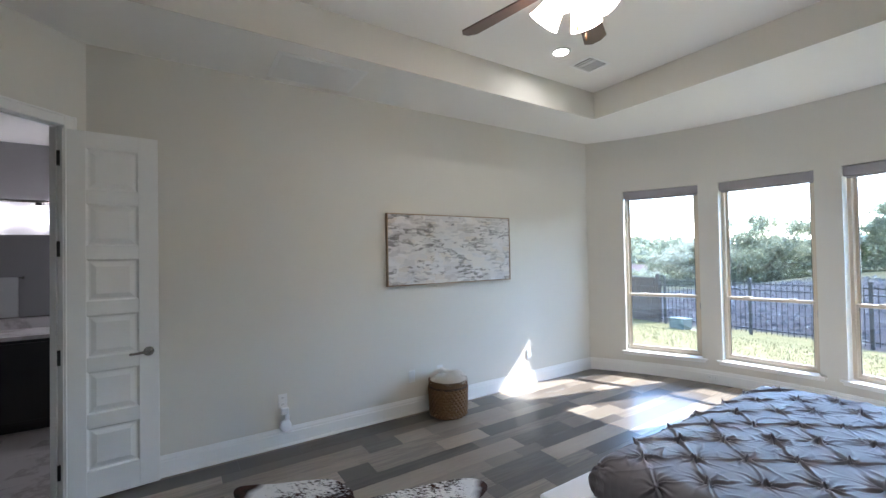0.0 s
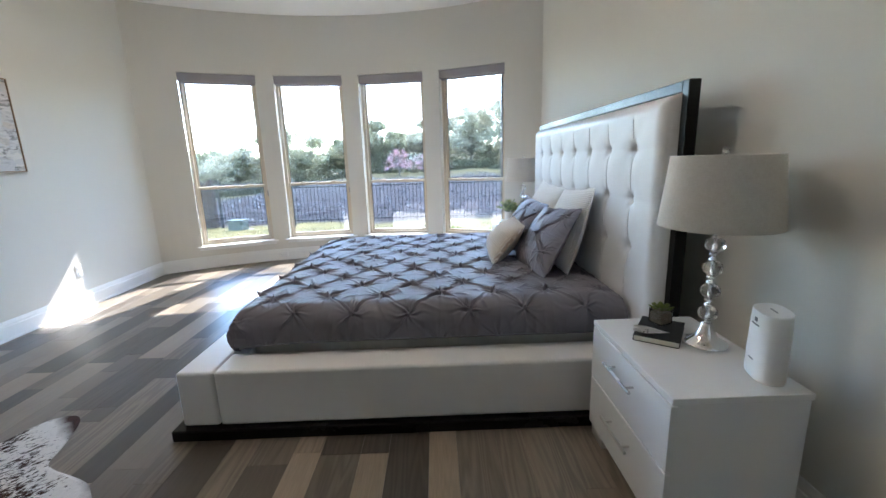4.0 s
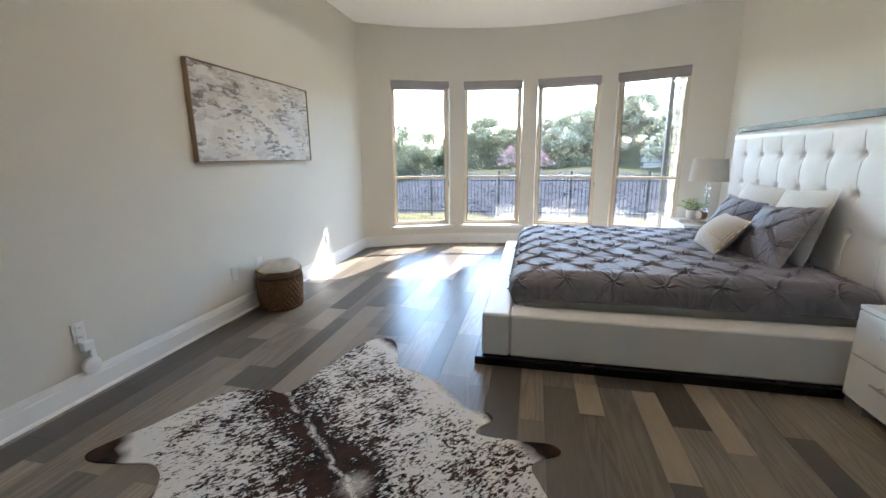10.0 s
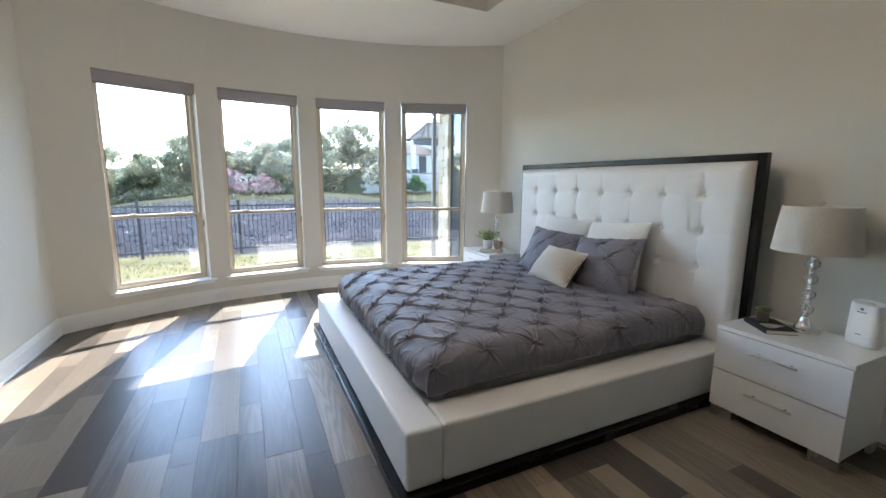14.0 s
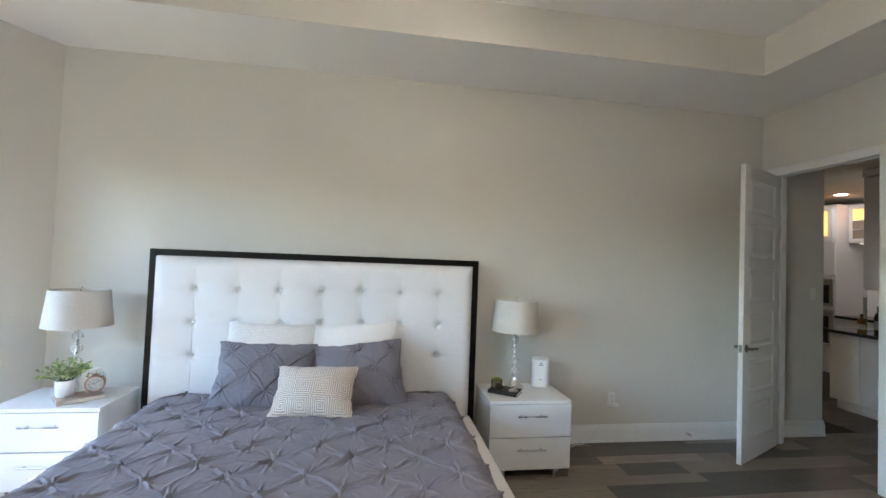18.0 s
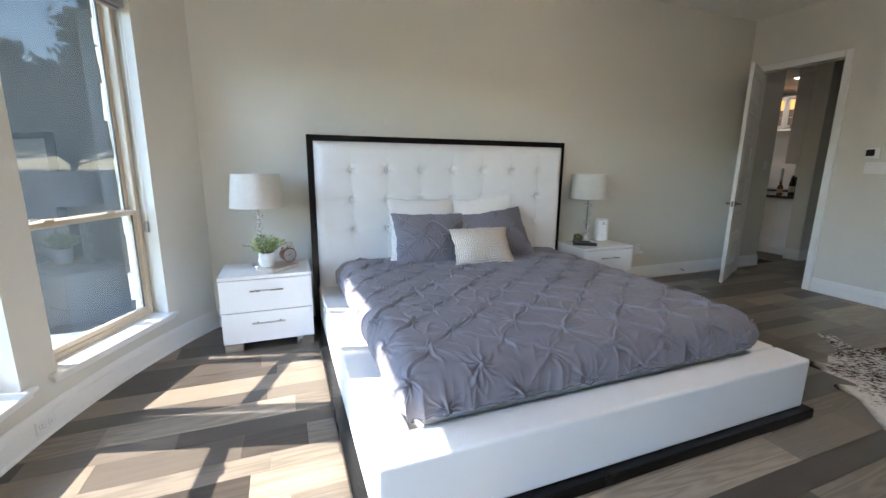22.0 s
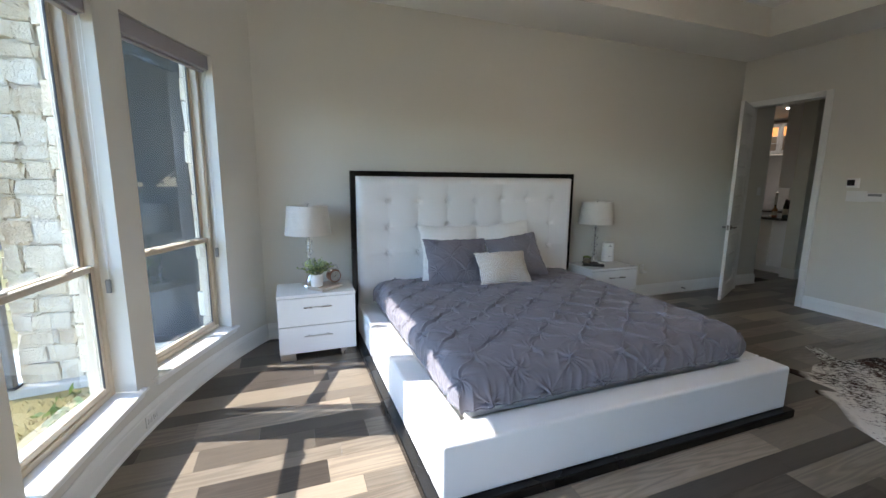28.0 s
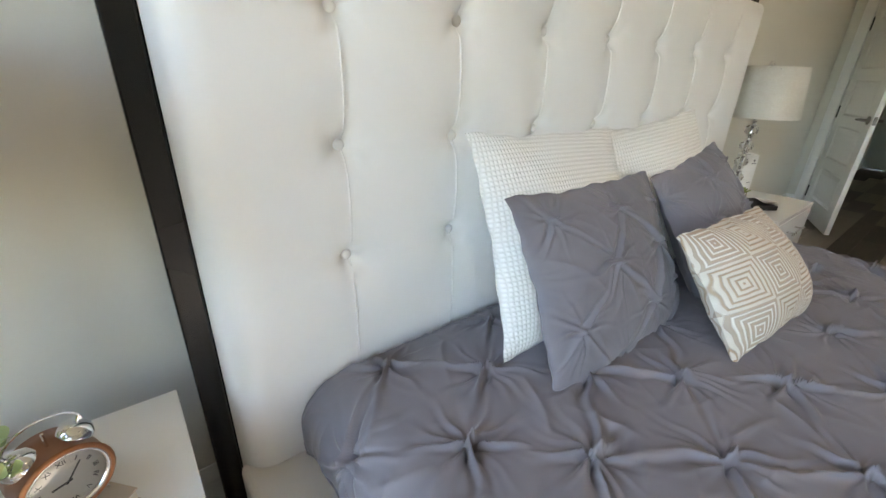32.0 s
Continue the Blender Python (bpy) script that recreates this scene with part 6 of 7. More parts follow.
part("coffee_machine", bx((4.98, -3.70, 0.9255), (5.10, -3.50, 1.2), 0.012, 2), BLACKMETAL, bs, "dark counter appliance")
WINE = mat("dark_bottle_glass", (0.012, 0.015, 0.010), 0.08, strength=0.0)
AMBER = mat("amber_bottle_glass", (0.22, 0.10, 0.03), 0.1, strength=0.0)
for x, y, h, mm, lb in ((4.86, -3.3, 0.32, WINE, "dark wine bottle on the granite counter"), (4.97, -3.33, 0.30, WINE, "dark wine bottle on the granite counter"), (5.10, -3.28, 0.2, AMBER, "short amber bottle on the granite counter")):
    bt = thing("bottle", lb, "bottle", pose(x, y, 0.9255), group="bottles on the bar")
    part("glass", lathe([(0, 0), (0.037, 0), (0.038, 0.01), (0.038, h * 0.58), (0.03, h * 0.7), (0.014, h * 0.78), (0.014, h * 0.98), (0, h * 0.98)], 18), mm, bt, smooth=True)
    part("cap", lathe([(0.0155, h * 0.9), (0.0155, h), (0, h)], 14), BLACKMETAL, bt, smooth=True)
    part("label", lathe([(0.0385, h * 0.15), (0.0385, h * 0.45)], 18), mat("paper_label", (0.5, 0.45, 0.36), 0.8), bt, smooth=True)
pot = thing("paper_towel", "steel upright paper towel holder on the counter", "holder", pose(5.26, -3.55, 0.9255))
part("base", lathe([(0, 0), (0.07, 0), (0.07, 0.01), (0, 0.012)], 20), STEEL, pot)
part("rod", lathe([(0.02, 0.01), (0.02, 0.4), (0, 0.41)], 14), STEEL, pot)
# oven tower and cupboards on the far kitchen wall
ov = thing("oven_tower", "white kitchen tower with stainless microwave and oven", "oven cabinet", pose(0, 0, 0))
part("body", bx((6.72, -5.6, 0.0), (7.55, -5.02, 2.7), 0.003), CAB, ov)
DARKGLASS = mat("black_oven_glass", (0.008, 0.008, 0.009), 0.08, strength=0.0)
for z0, z1, nm in ((0.42, 1.0, "oven"), (1.06, 1.5, "microwave")):
    o = part(nm, bx((6.75, -5.0195, z0), (7.5, -4.99, z1), 0.004), STEEL, ov, "stainless steel " + nm)
    part("glass", bx((6.80, -4.9895, z0 + 0.05), (7.45, -4.983, z1 - 0.1), 0.002), DARKGLASS, o)
    part("handle", tube([(6.82, -4.95, z1 - 0.05), (7.43, -4.95, z1 - 0.05)], 0.01, 8), STEEL, o)
for k in range(2):
    part("door", bx((6.725 + 0.41 * k, -5.0195, 1.56), (7.13 + 0.41 * k, -5.0, 2.06), 0.003), CAB, ov)
WARMPANE = emission("warm_cupboard_light", (1.0, 0.40, 0.13), WARM_STRIP * 0.16)
gd = part("glass_door", bx((6.78, -5.0195, 2.1), (7.2, -5.0, 2.65), 0.003), CAB, ov)
part("lit_pane", bx((6.84, -4.9995, 2.2), (7.14, -4.994, 2.6)), WARMPANE, gd, "warm lit cupboard pane")
wu = thing("wall_cupboard", "white wall cupboard with lit glass fronts over the far counter", "cupboard", pose(0, 0, 0))
part("body", bx((5.6, -5.6, 2.08), (6.715, -5.25, 2.7), 0.003), CAB, wu)
for k in range(3):
    x0 = 5.62 + 0.365 * k
    fr = bx((x0, -5.2495, 2.1), (x0 + 0.05, -5.23, 2.68), 0.002)
    bx((x0 + 0.31, -5.2495, 2.1), (x0 + 0.36, -5.23, 2.68), 0.002, bm=fr)
    bx((x0 + 0.05, -5.2495, 2.1), (x0 + 0.31, -5.23, 2.15), 0.002, bm=fr)
    bx((x0 + 0.05, -5.2495, 2.62), (x0 + 0.31, -5.23, 2.68), 0.002, bm=fr)
    gd = part("glass_door", fr, CAB, wu)
    part("lit_pane", bx((x0 + 0.051, -5.2495, 2.44), (x0 + 0.309, -5.244, 2.619)), WARMPANE, gd, "warm lit cupboard pane")
    part("shelf_back", bx((x0 + 0.051, -5.2495, 2.151), (x0 + 0.309, -5.244, 2.436)), mat("dim_cupboard", (0.32, 0.25, 0.2), 0.7), gd)
    for z in (2.29, 2.432):
        part("shelf", bx((x0 + 0.051, -5.2435, z), (x0 + 0.309, -5.232, z + 0.012)), CAB, gd)
part("under_light", bx((5.7, -5.34, 2.066), (6.6, -5.30, 2.0795)), emission("white_strip", (1.0, 0.88, 0.74), WARM_STRIP * 0.08), wu, "lit under-cabinet strip")
kc = thing("kitchen_counter", "white base cabinets with a dark granite top", "kitchen counter", pose(0, 0, 0))
part("body", bx((5.6, -5.6, 0.0), (6.715, -5.02, 0.885), 0.003), CAB, kc)
part("countertop", bx((5.58, -5.6, 0.886), (6.717, -4.98, 0.925), 0.004), GRANITE, kc, "dark granite countertop")
part("wall_tiles", bx((5.6, -5.618, 0.926), (6.715, -5.602, 2.079)), CAB, kc, "white tiled backsplash")
recessed_light(5.55, -4.1, 2.8, 0.075, DOWNLIGHT * 0.4)
recessed_light(6.45, -4.75, 2.8, 0.075, DOWNLIGHT * 0.4)
recessed_light(3.9, -2.4, 2.8, 0.075, DOWNLIGHT * 0.08)


# ---- plates, plugs and small fixtures on the walls ----
def outlet(m, label, kind="duplex", w=0.07, h=0.115):
    """Wall plate: local x across, y out of the wall, z up, centred."""
    root = thing("wall_outlet" if kind != "switch" else "light_switch", label, "outlet" if kind != "switch" else "switch", m)
    part("plate", bx((-w / 2, 0, -h / 2), (w / 2, 0.006, h / 2), 0.003, 2), PLASTIC, root)
    if kind == "duplex":
        for s in (-1, 1):
            soc = part("socket", bx((-0.017, 0.006, s * 0.027 - 0.016), (0.017, 0.0085, s * 0.027 + 0.016), 0.004, 2), PLASTIC, root)
            for dx in (-0.006, 0.006):
                part("slot", bx((dx - 0.0012, 0.0086, s * 0.027 - 0.004), (dx + 0.0012, 0.0092, s * 0.027 + 0.006)), SLOT, soc)
    elif kind == "switch":
        n = max(1, round(w / 0.07))
        for k in range(n):
            x = -w / 2 + (k + 0.5) * w / n
            part("rocker", bx((x - 0.016, 0.006, -0.033), (x + 0.016, 0.010, 0.033), 0.002), PLASTIC, root)
    return root


outlet(pose(0, 1.822, 0.366, 0, 0, -90), "blank white wall plate by the basket", "blank")
outlet(pose(0, 2.152, 0.37, 0, 0, -90), "white duplex outlet behind the basket")
outlet(pose(0, 3.42, 0.36, 0, 0, -90), "white duplex outlet near the window wall")
outlet(pose(0, 0.598, 0.375, 0, 0, -90), "white duplex outlet with a plugged-in hub")
outlet(pose(W, 0.075, 0.375, 0, 0, 90), "white duplex outlet with a plug beside the nightstand")
for a in (-15.1, 14.6):
    p = bow(BR - 0.016, a)
    outlet(pose(p[0], p[1], 0.075, 0, 90, -a + 180), "white outlet set sideways in the baseboard")
hub = thing("plug_in_hub", "round white plug-in hub below the outlet", "smart hub", pose(0, 0.61, 0.33, 0, 0, -90))
part("plug", bx((-0.03, 0.0095, -0.06), (0.03, 0.045, -0.005), 0.008, 2), PLASTIC, hub)
part("arm", bx((-0.034, 0.012, -0.115), (-0.006, 0.04, -0.0605), 0.006, 2), PLASTIC, hub)
dk = lathe([(0, 0), (0.044, 0), (0.047, 0.006), (0.047, 0.026), (0.042, 0.031), (0, 0.032)], 30)
part("disc", dk, PLASTIC, hub, "round white disc", pose(0.0, 0.018, -0.15, -90, 0, 0), True)
pl = thing("plug_adapter", "white charger plugged into the outlet", "charger", pose(W, 0.068, 0.345, 0, 0, 90))
part("block", bx((-0.045, 0.0095, -0.03), (0.03, 0.045, 0.0), 0.006, 2), PLASTIC, pl)
part("cable_end", bx((0.031, 0.02, -0.02), (0.06, 0.03, -0.01), 0.003), PLASTIC, pl)
wire = thing("power_cable", "thin white power cable on the floor by the baseboard", "cable", pose(0, 0, 0))
part("wire", tube([(4.545, 0.75, 0.02), (4.54, 0.66, 0.006), (4.50, 0.60, 0.004), (4.52, 0.52, 0.004), (4.55, 0.46, 0.004), (4.53, 0.38, 0.004), (4.55, 0.30, 0.03), (4.562, 0.2, 0.14)], 0.003, 6), CORD, wire)
part("wire", tube([(4.52, 0.74, 0.004), (4.48, 0.64, 0.004), (4.47, 0.55, 0.004), (4.51, 0.47, 0.004), (4.55, 0.40, 0.004)], 0.003, 6), CORD, wire)
ds = thing("door_stop", "steel spring door stop on the baseboard", "door stop", pose(W - 0.016, -0.667, 0.06, 0, -90, 0))
part("spring", lathe([(0.012, 0), (0.008, 0.006)] + [(0.006 + 0.0016 * (k % 2), 0.008 + 0.002 * k) for k in range(26)] + [(0, 0.062)], 12), STEEL, ds)
part("tip", lathe([(0.008, 0.06), (0.009, 0.064), (0.008, 0.074), (0, 0.075)], 12), PLASTIC, ds)
th = thing("thermostat", "white wall thermostat with a dark screen", "thermostat", pose(3.27, BACK, 1.487, 0, 0, 0))
part("body", bx((-0.058, 0, -0.052), (0.052, 0.022, 0.052), 0.006, 2), PLASTIC, th)
part("screen", bx((-0.02, 0.0222, -0.028), (0.046, 0.0235, 0.034), 0.002), DARKGLASS, th, "dark display")
outlet(pose(3.228, BACK, 1.345, 0, 0, 0), "white three-gang switch plate under the thermostat", "switch", 0.175, 0.115)
wc = thing("fan_control", "white wall control with a grey display", "wall control", pose(3.065, BACK, 1.34, 0, 0, 0))
part("body", bx((-0.08, 0, -0.045), (0.08, 0.02, 0.045), 0.006, 2), PLASTIC, wc)
part("display", bx((-0.05, 0.0202, 0.01), (0.06, 0.0215, 0.034), 0.001), CLEAT, wc)
outlet(pose(W, -2.0, 1.36, 0, 0, 90), "white light switch on the hall wall", "switch")


# ---- painting ----
def abstract_paint():
    """Layered palette-knife dabs drawn out sideways: greys, creams, tan, and clusters of dark strokes."""
    m, nt, p = nodes_of("abstract_canvas_paint")
    v = coords(nt)
    push = nd(nt, "ShaderNodeTexNoise", {"Vector": v, "Scale": 9.0, "Detail": 5.0}).outputs[1]
    push = nd(nt, "ShaderNodeVectorMath", {0: push, 1: (0.0, 0.12, 0.045)}, op="MULTIPLY").outputs[0]
    warped = nd(nt, "ShaderNodeVectorMath", {0: v, 1: push}, op="ADD").outputs[0]

    def dabs(scale, stretch):
        q = nd(nt, "ShaderNodeVectorMath", {0: warped, 1: (1.0, 1.0, stretch)}, op="MULTIPLY").outputs[0]
        n = nd(nt, "ShaderNodeTexVoronoi", {"Vector": q, "Scale": scale})
        n.distance = "CHEBYCHEV"
        return nd(nt, "ShaderNodeSeparateXYZ", {0: n.outputs["Color"]}).outputs
    big, mid, fine = dabs(4.5, 1.5), dabs(9.5, 2.2), dabs(13.0, 4.2)
    long = nd(nt, "ShaderNodeVectorMath", {0: warped, 1: (1.0, 1.0, 3.5)}, op="MULTIPLY").outputs[0]
    region = noise_tex(nt, v, 3.4, 3.0)
    streak = noise_tex(nt, long, 26.0, 5.0, 0.7)
    base = ramp(nt, big[0], [(0.0, (0.50, 0.475, 0.46)), (0.3, (0.60, 0.58, 0.57)), (0.55, (0.66, 0.62, 0.57)), (0.8, (0.58, 0.57, 0.58)), (1.0, (0.70, 0.68, 0.665))])
    layer = ramp(nt, mid[0], [(0.0, (0.42, 0.395, 0.38)), (0.25, (0.56, 0.54, 0.53)), (0.5, (0.68, 0.66, 0.645)), (0.72, (0.56, 0.48, 0.38)), (0.85, (0.70, 0.685, 0.68)), (1.0, (0.50, 0.485, 0.49))])
    c1 = mixc(nt, math_node(nt, "MULTIPLY", math_node(nt, "GREATER_THAN", mid[1], 0.45), 0.6), base, layer)
    grey = math_node(nt, "MULTIPLY", math_node(nt, "GREATER_THAN", fine[1], 0.72), nd(nt, "ShaderNodeMapRange", {0: region, 1: 0.42, 2: 0.58}).outputs[0])
    c2 = mixc(nt, math_node(nt, "MULTIPLY", grey, 0.65), c1, (0.26, 0.245, 0.235))
    c2 = mixc(nt, math_node(nt, "MULTIPLY", nd(nt, "ShaderNodeMapRange", {0: streak, 1: 0.5, 2: 0.66}).outputs[0], 0.3), c2, (0.76, 0.735, 0.72))
    where = nd(nt, "ShaderNodeMapRange", {0: noise_tex(nt, nd(nt, "ShaderNodeVectorMath", {0: v, 1: (1.0, 1.0, 2.0)}, op="MULTIPLY").outputs[0], 4.4, 3.0, 0.6), 1: 0.52, 2: 0.56}).outputs[0]
    dark = math_node(nt, "MULTIPLY", math_node(nt, "GREATER_THAN", fine[2], 0.42), where)
    dark = math_node(nt, "MULTIPLY", dark, nd(nt, "ShaderNodeMapRange", {0: noise_tex(nt, long, 14.0, 4.0, 0.7), 1: 0.40, 2: 0.52}).outputs[0])
    c3 = mixc(nt, math_node(nt, "MULTIPLY", dark, 0.72), c2, (0.085, 0.078, 0.072))
    nt.links.new(c3, p.inputs["Base Color"])
    p.inputs["Roughness"].default_value = 0.55
    bump(nt, p, math_node(nt, "ADD", math_node(nt, "MULTIPLY", mid[0], 0.6), streak), 0.6, 0.003)
    return m


pt = thing("painting", "wide abstract painting in greys and creams with thin wood frame", "painting", pose(0, 2.34, 1.628))
OAKFRAME = mat("pale_oak_frame", (0.30, 0.21, 0.125), 0.5, var=0.12, scale=8, fine=140, strength=0.15)
hw, hh = 0.78, 0.355
part("canvas", bx((0.004, -hw + 0.008, -hh + 0.008), (0.036, hw - 0.008, hh - 0.008), 0.002), abstract_paint(), pt, "abstract painted canvas")
for lo, hi in (((0.002, -hw, -hh), (0.044, -hw + 0.007, hh)), ((0.002, hw - 0.007, -hh), (0.044, hw, hh)), ((0.002, -hw + 0.007, -hh), (0.044, hw - 0.007, -hh + 0.007)), ((0.002, -hw + 0.007, hh - 0.007), (0.044, hw - 0.007, hh))):
    part("frame_bar", bx(lo, hi, 0.001), OAKFRAME, pt)


# ---- basket with a fur throw ----
def basket():
    root = thing("basket", "round brown woven basket holding a pale fur throw", "basket", pose(0.222, 2.105, 0) @ Matrix.Diagonal((0.90, 0.90, 1.06, 1)))
    wick = mat("brown_seagrass", (0.17, 0.088, 0.036), 0.7, var=0.45, scale=14, fine=90, strength=0.6, dist=0.003)
    band = mat("tan_seagrass_band", (0.15, 0.085, 0.04), 0.75, var=0.25, scale=20, fine=120, strength=0.5, dist=0.002)
    part("body", lathe([(0, 0.004), (0.178, 0.0), (0.188, 0.012), (0.205, 0.15), (0.208, 0.275), (0.206, 0.33), (0.196, 0.33), (0.194, 0.27), (0.18, 0.03), (0, 0.02)], 48), wick, root, smooth=True)
    cord = mat("dark_cord", (0.05, 0.03, 0.02), 0.8)
    for z in (0.268, 0.278):
        part("cord_ring", tube([(0.211 * math.cos(k * math.tau / 40), 0.211 * math.sin(k * math.tau / 40), z) for k in range(41)], 0.004, 6), cord, root)
    rim = bmesh.new()
    for k in range(60):
        a = k * math.tau / 60
        b = bx((0.204, -0.0095, 0.284), (0.214, 0.0095, 0.334), 0.003)
        bmesh.ops.rotate(b, verts=b.verts[:], matrix=Matrix.Rotation(a, 3, "Z"))
        join(rim, b)
    part("rim_band", rim, band, root, "upright woven rim band")
    # chunky knots
    kn = bmesh.new()
    bmesh.ops.create_icosphere(kn, subdivisions=1, radius=1.0)
    me = bpy.data.meshes.new("knot")
    for v in kn.verts:
        v.co = Vector((v.co.x * 0.021, v.co.y * 0.024, v.co.z * 0.0125))
    kn.to_mesh(me)
    kn.free()
    me.shade_smooth()
    me.materials.append(wick)
    rnd = random.Random(2)
    for r in range(10):
        z = 0.022 + r * 0.0262
        rad = 0.19 + 0.017 * (z / 0.28)
        for k in range(28):
            a = (k + 0.5 * (r % 2)) * math.tau / 28
            ob = new("knot", me)
            ob.parent = root
            ob.matrix_basis = pose(rad * math.cos(a), rad * math.sin(a), z) @ pose(0, 0, 0, rnd.uniform(-35, 35), 0, math.degrees(a))
    fur = mat("pale_fur", (0.74, 0.69, 0.62), 0.95, var=0.15, scale=15)
    part("throw_core", lathe([(0, 0.365), (0.08, 0.362), (0.15, 0.35), (0.19, 0.325), (0.19, 0.30), (0, 0.29)], 30), fur, root, smooth=True)
    vs, fs = [], []
    for k in range(7500):
        a, q = rnd.uniform(0, math.tau), math.sqrt(rnd.random()) * 0.215
        x, y = q * math.cos(a), q * math.sin(a)
        z = 0.378 - 0.045 * (q / 0.2) ** 3 + 0.026 * math.sin(19 * x + 3) * math.cos(23 * y + 1)
        ln = rnd.uniform(0.01, 0.035)
        tx, ty = rnd.uniform(-0.018, 0.018) + 0.03 * x, rnd.uniform(-0.018, 0.018) + 0.03 * y
        w = 0.0013
        ca, sa = math.cos(a + 1.3), math.sin(a + 1.3)
        n = len(vs)
        vs += [(x - w * ca, y - w * sa, z - 0.006), (x + w * ca, y + w * sa, z - 0.006), (x + tx, y + ty, z + ln)]
        fs.append((n, n + 1, n + 2))
    me = bpy.data.meshes.new("fur_throw")
    me.from_pydata(vs, [], fs)
    me.materials.append(leaf_mat("fur_strands", (0.82, 0.77, 0.70), 0.3, 0.15))
    ob = new("fur_throw", me)
    ob.parent = root
    ob["label"] = "pale beige fur throw"


basket()


# ---- cowhide rug ----
def cowhide():
    m, nt, p = nodes_of("speckled_cowhide")
    v = coords(nt)
    s = nd(nt, "ShaderNodeSeparateXYZ", {0: v})
    ax, ny = s.outputs[0], s.outputs[1]
    an = math_node(nt, "ABSOLUTE", ny)
    big = noise_tex(nt, v, 2.1, 3.0)
    mid = noise_tex(nt, v, 8.0, 4.0)
    lay = nd(nt, "ShaderNodeVectorMath", {0: v, 1: (1.0, 0.42, 1.0)}, op="MULTIPLY").outputs[0]
    speck = noise_tex(nt, lay, 85.0, 3.0, 0.65)
    hair = noise_tex(nt, nd(nt, "ShaderNodeVectorMath", {0: v, 1: (1.0, 0.2, 1.0)}, op="MULTIPLY").outputs[0], 260.0, 2.0)
    # brown is thick along the back, thins out to the belly edges
    back = nd(nt, "ShaderNodeMapRange", {0: an, 1: 0.03, 2: 0.25, 3: 0.155, 4: -0.02}).outputs[0]
    lev = math_node(nt, "ADD", speck, math_node(nt, "ADD", back, math_node(nt, "MULTIPLY", math_node(nt, "SUBTRACT", big, 0.5), 0.55)))
    lev = math_node(nt, "ADD", lev, math_node(nt, "MULTIPLY", math_node(nt, "SUBTRACT", mid, 0.5), 0.30))
    belly = nd(nt, "ShaderNodeMapRange", {0: an, 1: 0.57, 2: 0.70, 3: 0.012, 4: -0.13}).outputs[0]
    lev = math_node(nt, "ADD", lev, belly)
    lev = math_node(nt, "ADD", lev, nd(nt, "ShaderNodeMapRange", {0: ny, 1: -0.15, 2: 0.15, 3: -0.005, 4: 0.04}).outputs[0])
    f = nd(nt, "ShaderNodeMapRange", {0: lev, 1: 0.50, 2: 0.58}).outputs[0]
    # a pale stripe down the spine, a white belly edge, brown legs
    wob = math_node(nt, "ADD", ny, math_node(nt, "MULTIPLY", math_node(nt, "SUBTRACT", mid, 0.5), 0.12))
    stripe = nd(nt, "ShaderNodeMapRange", {0: math_node(nt, "ABSOLUTE", wob), 1: 0.0, 2: 0.018, 3: 0.9, 4: 0.0}).outputs[0]
    stripe = math_node(nt, "MULTIPLY", stripe, math_node(nt, "GREATER_THAN", big, 0.46))
    dv_ = nd(nt, "ShaderNodeVectorMath", {0: v, 1: (0.86, 0.03, 0.0)}, op="SUBTRACT").outputs[0]
    dist = nd(nt, "ShaderNodeVectorMath", {0: dv_}, op="LENGTH").outputs[1]
    tuft = nd(nt, "ShaderNodeMapRange", {0: math_node(nt, "ADD", dist, math_node(nt, "MULTIPLY", speck, 0.12)), 1: 0.075, 2: 0.15, 3: 0.6, 4: 0.0}).outputs[0]
    f = math_node(nt, "SUBTRACT", f, tuft)
    f = math_node(nt, "SUBTRACT", f, math_node(nt, "MULTIPLY", stripe, math_node(nt, "GREATER_THAN", speck, 0.47)))
    legs = nd(nt, "ShaderNodeMapRange", {0: math_node(nt, "ADD", an, math_node(nt, "MULTIPLY", mid, 0.1)), 1: 0.76, 2: 0.82}).outputs[0]
    f = math_node(nt, "MAXIMUM", f, legs)
    f.node.use_clamp = True
    brown = mixc(nt, nd(nt, "ShaderNodeMapRange", {0: mid, 1: 0.38, 2: 0.66}).outputs[0], (0.007, 0.004, 0.0035), (0.05, 0.019, 0.012))
    white = mixc(nt, hair, (0.56, 0.53, 0.50), (0.80, 0.77, 0.73))
    nt.links.new(mixc(nt, f, white, brown), p.inputs["Base Color"])
    p.inputs["Roughness"].default_value = 0.75
    p.inputs["Specular IOR Level"].default_value = 0.12
    bump(nt, p, math_node(nt, "ADD", hair, math_node(nt, "MULTIPLY", speck, 0.5)), 0.6, 0.004)
    half = [(0.0, 0.0), (-0.14, 0.24), (-0.33, 0.60), (-0.33, 0.76), (-0.22, 0.80), (0.0, 0.70), (0.11, 0.655), (0.40, 0.745), (0.70, 0.72), (0.80, 0.785), (0.86, 0.76), (0.89, 0.63), (1.05, 0.76), (1.16, 0.865), (1.22, 0.84), (1.19, 0.69), (1.36, 0.61), (1.46, 0.52), (1.64, 0.49), (1.82, 0.50), (1.86, 0.44), (1.80, 0.39), (1.60, 0.36), (1.66, 0.2), (1.76, 0.06)]
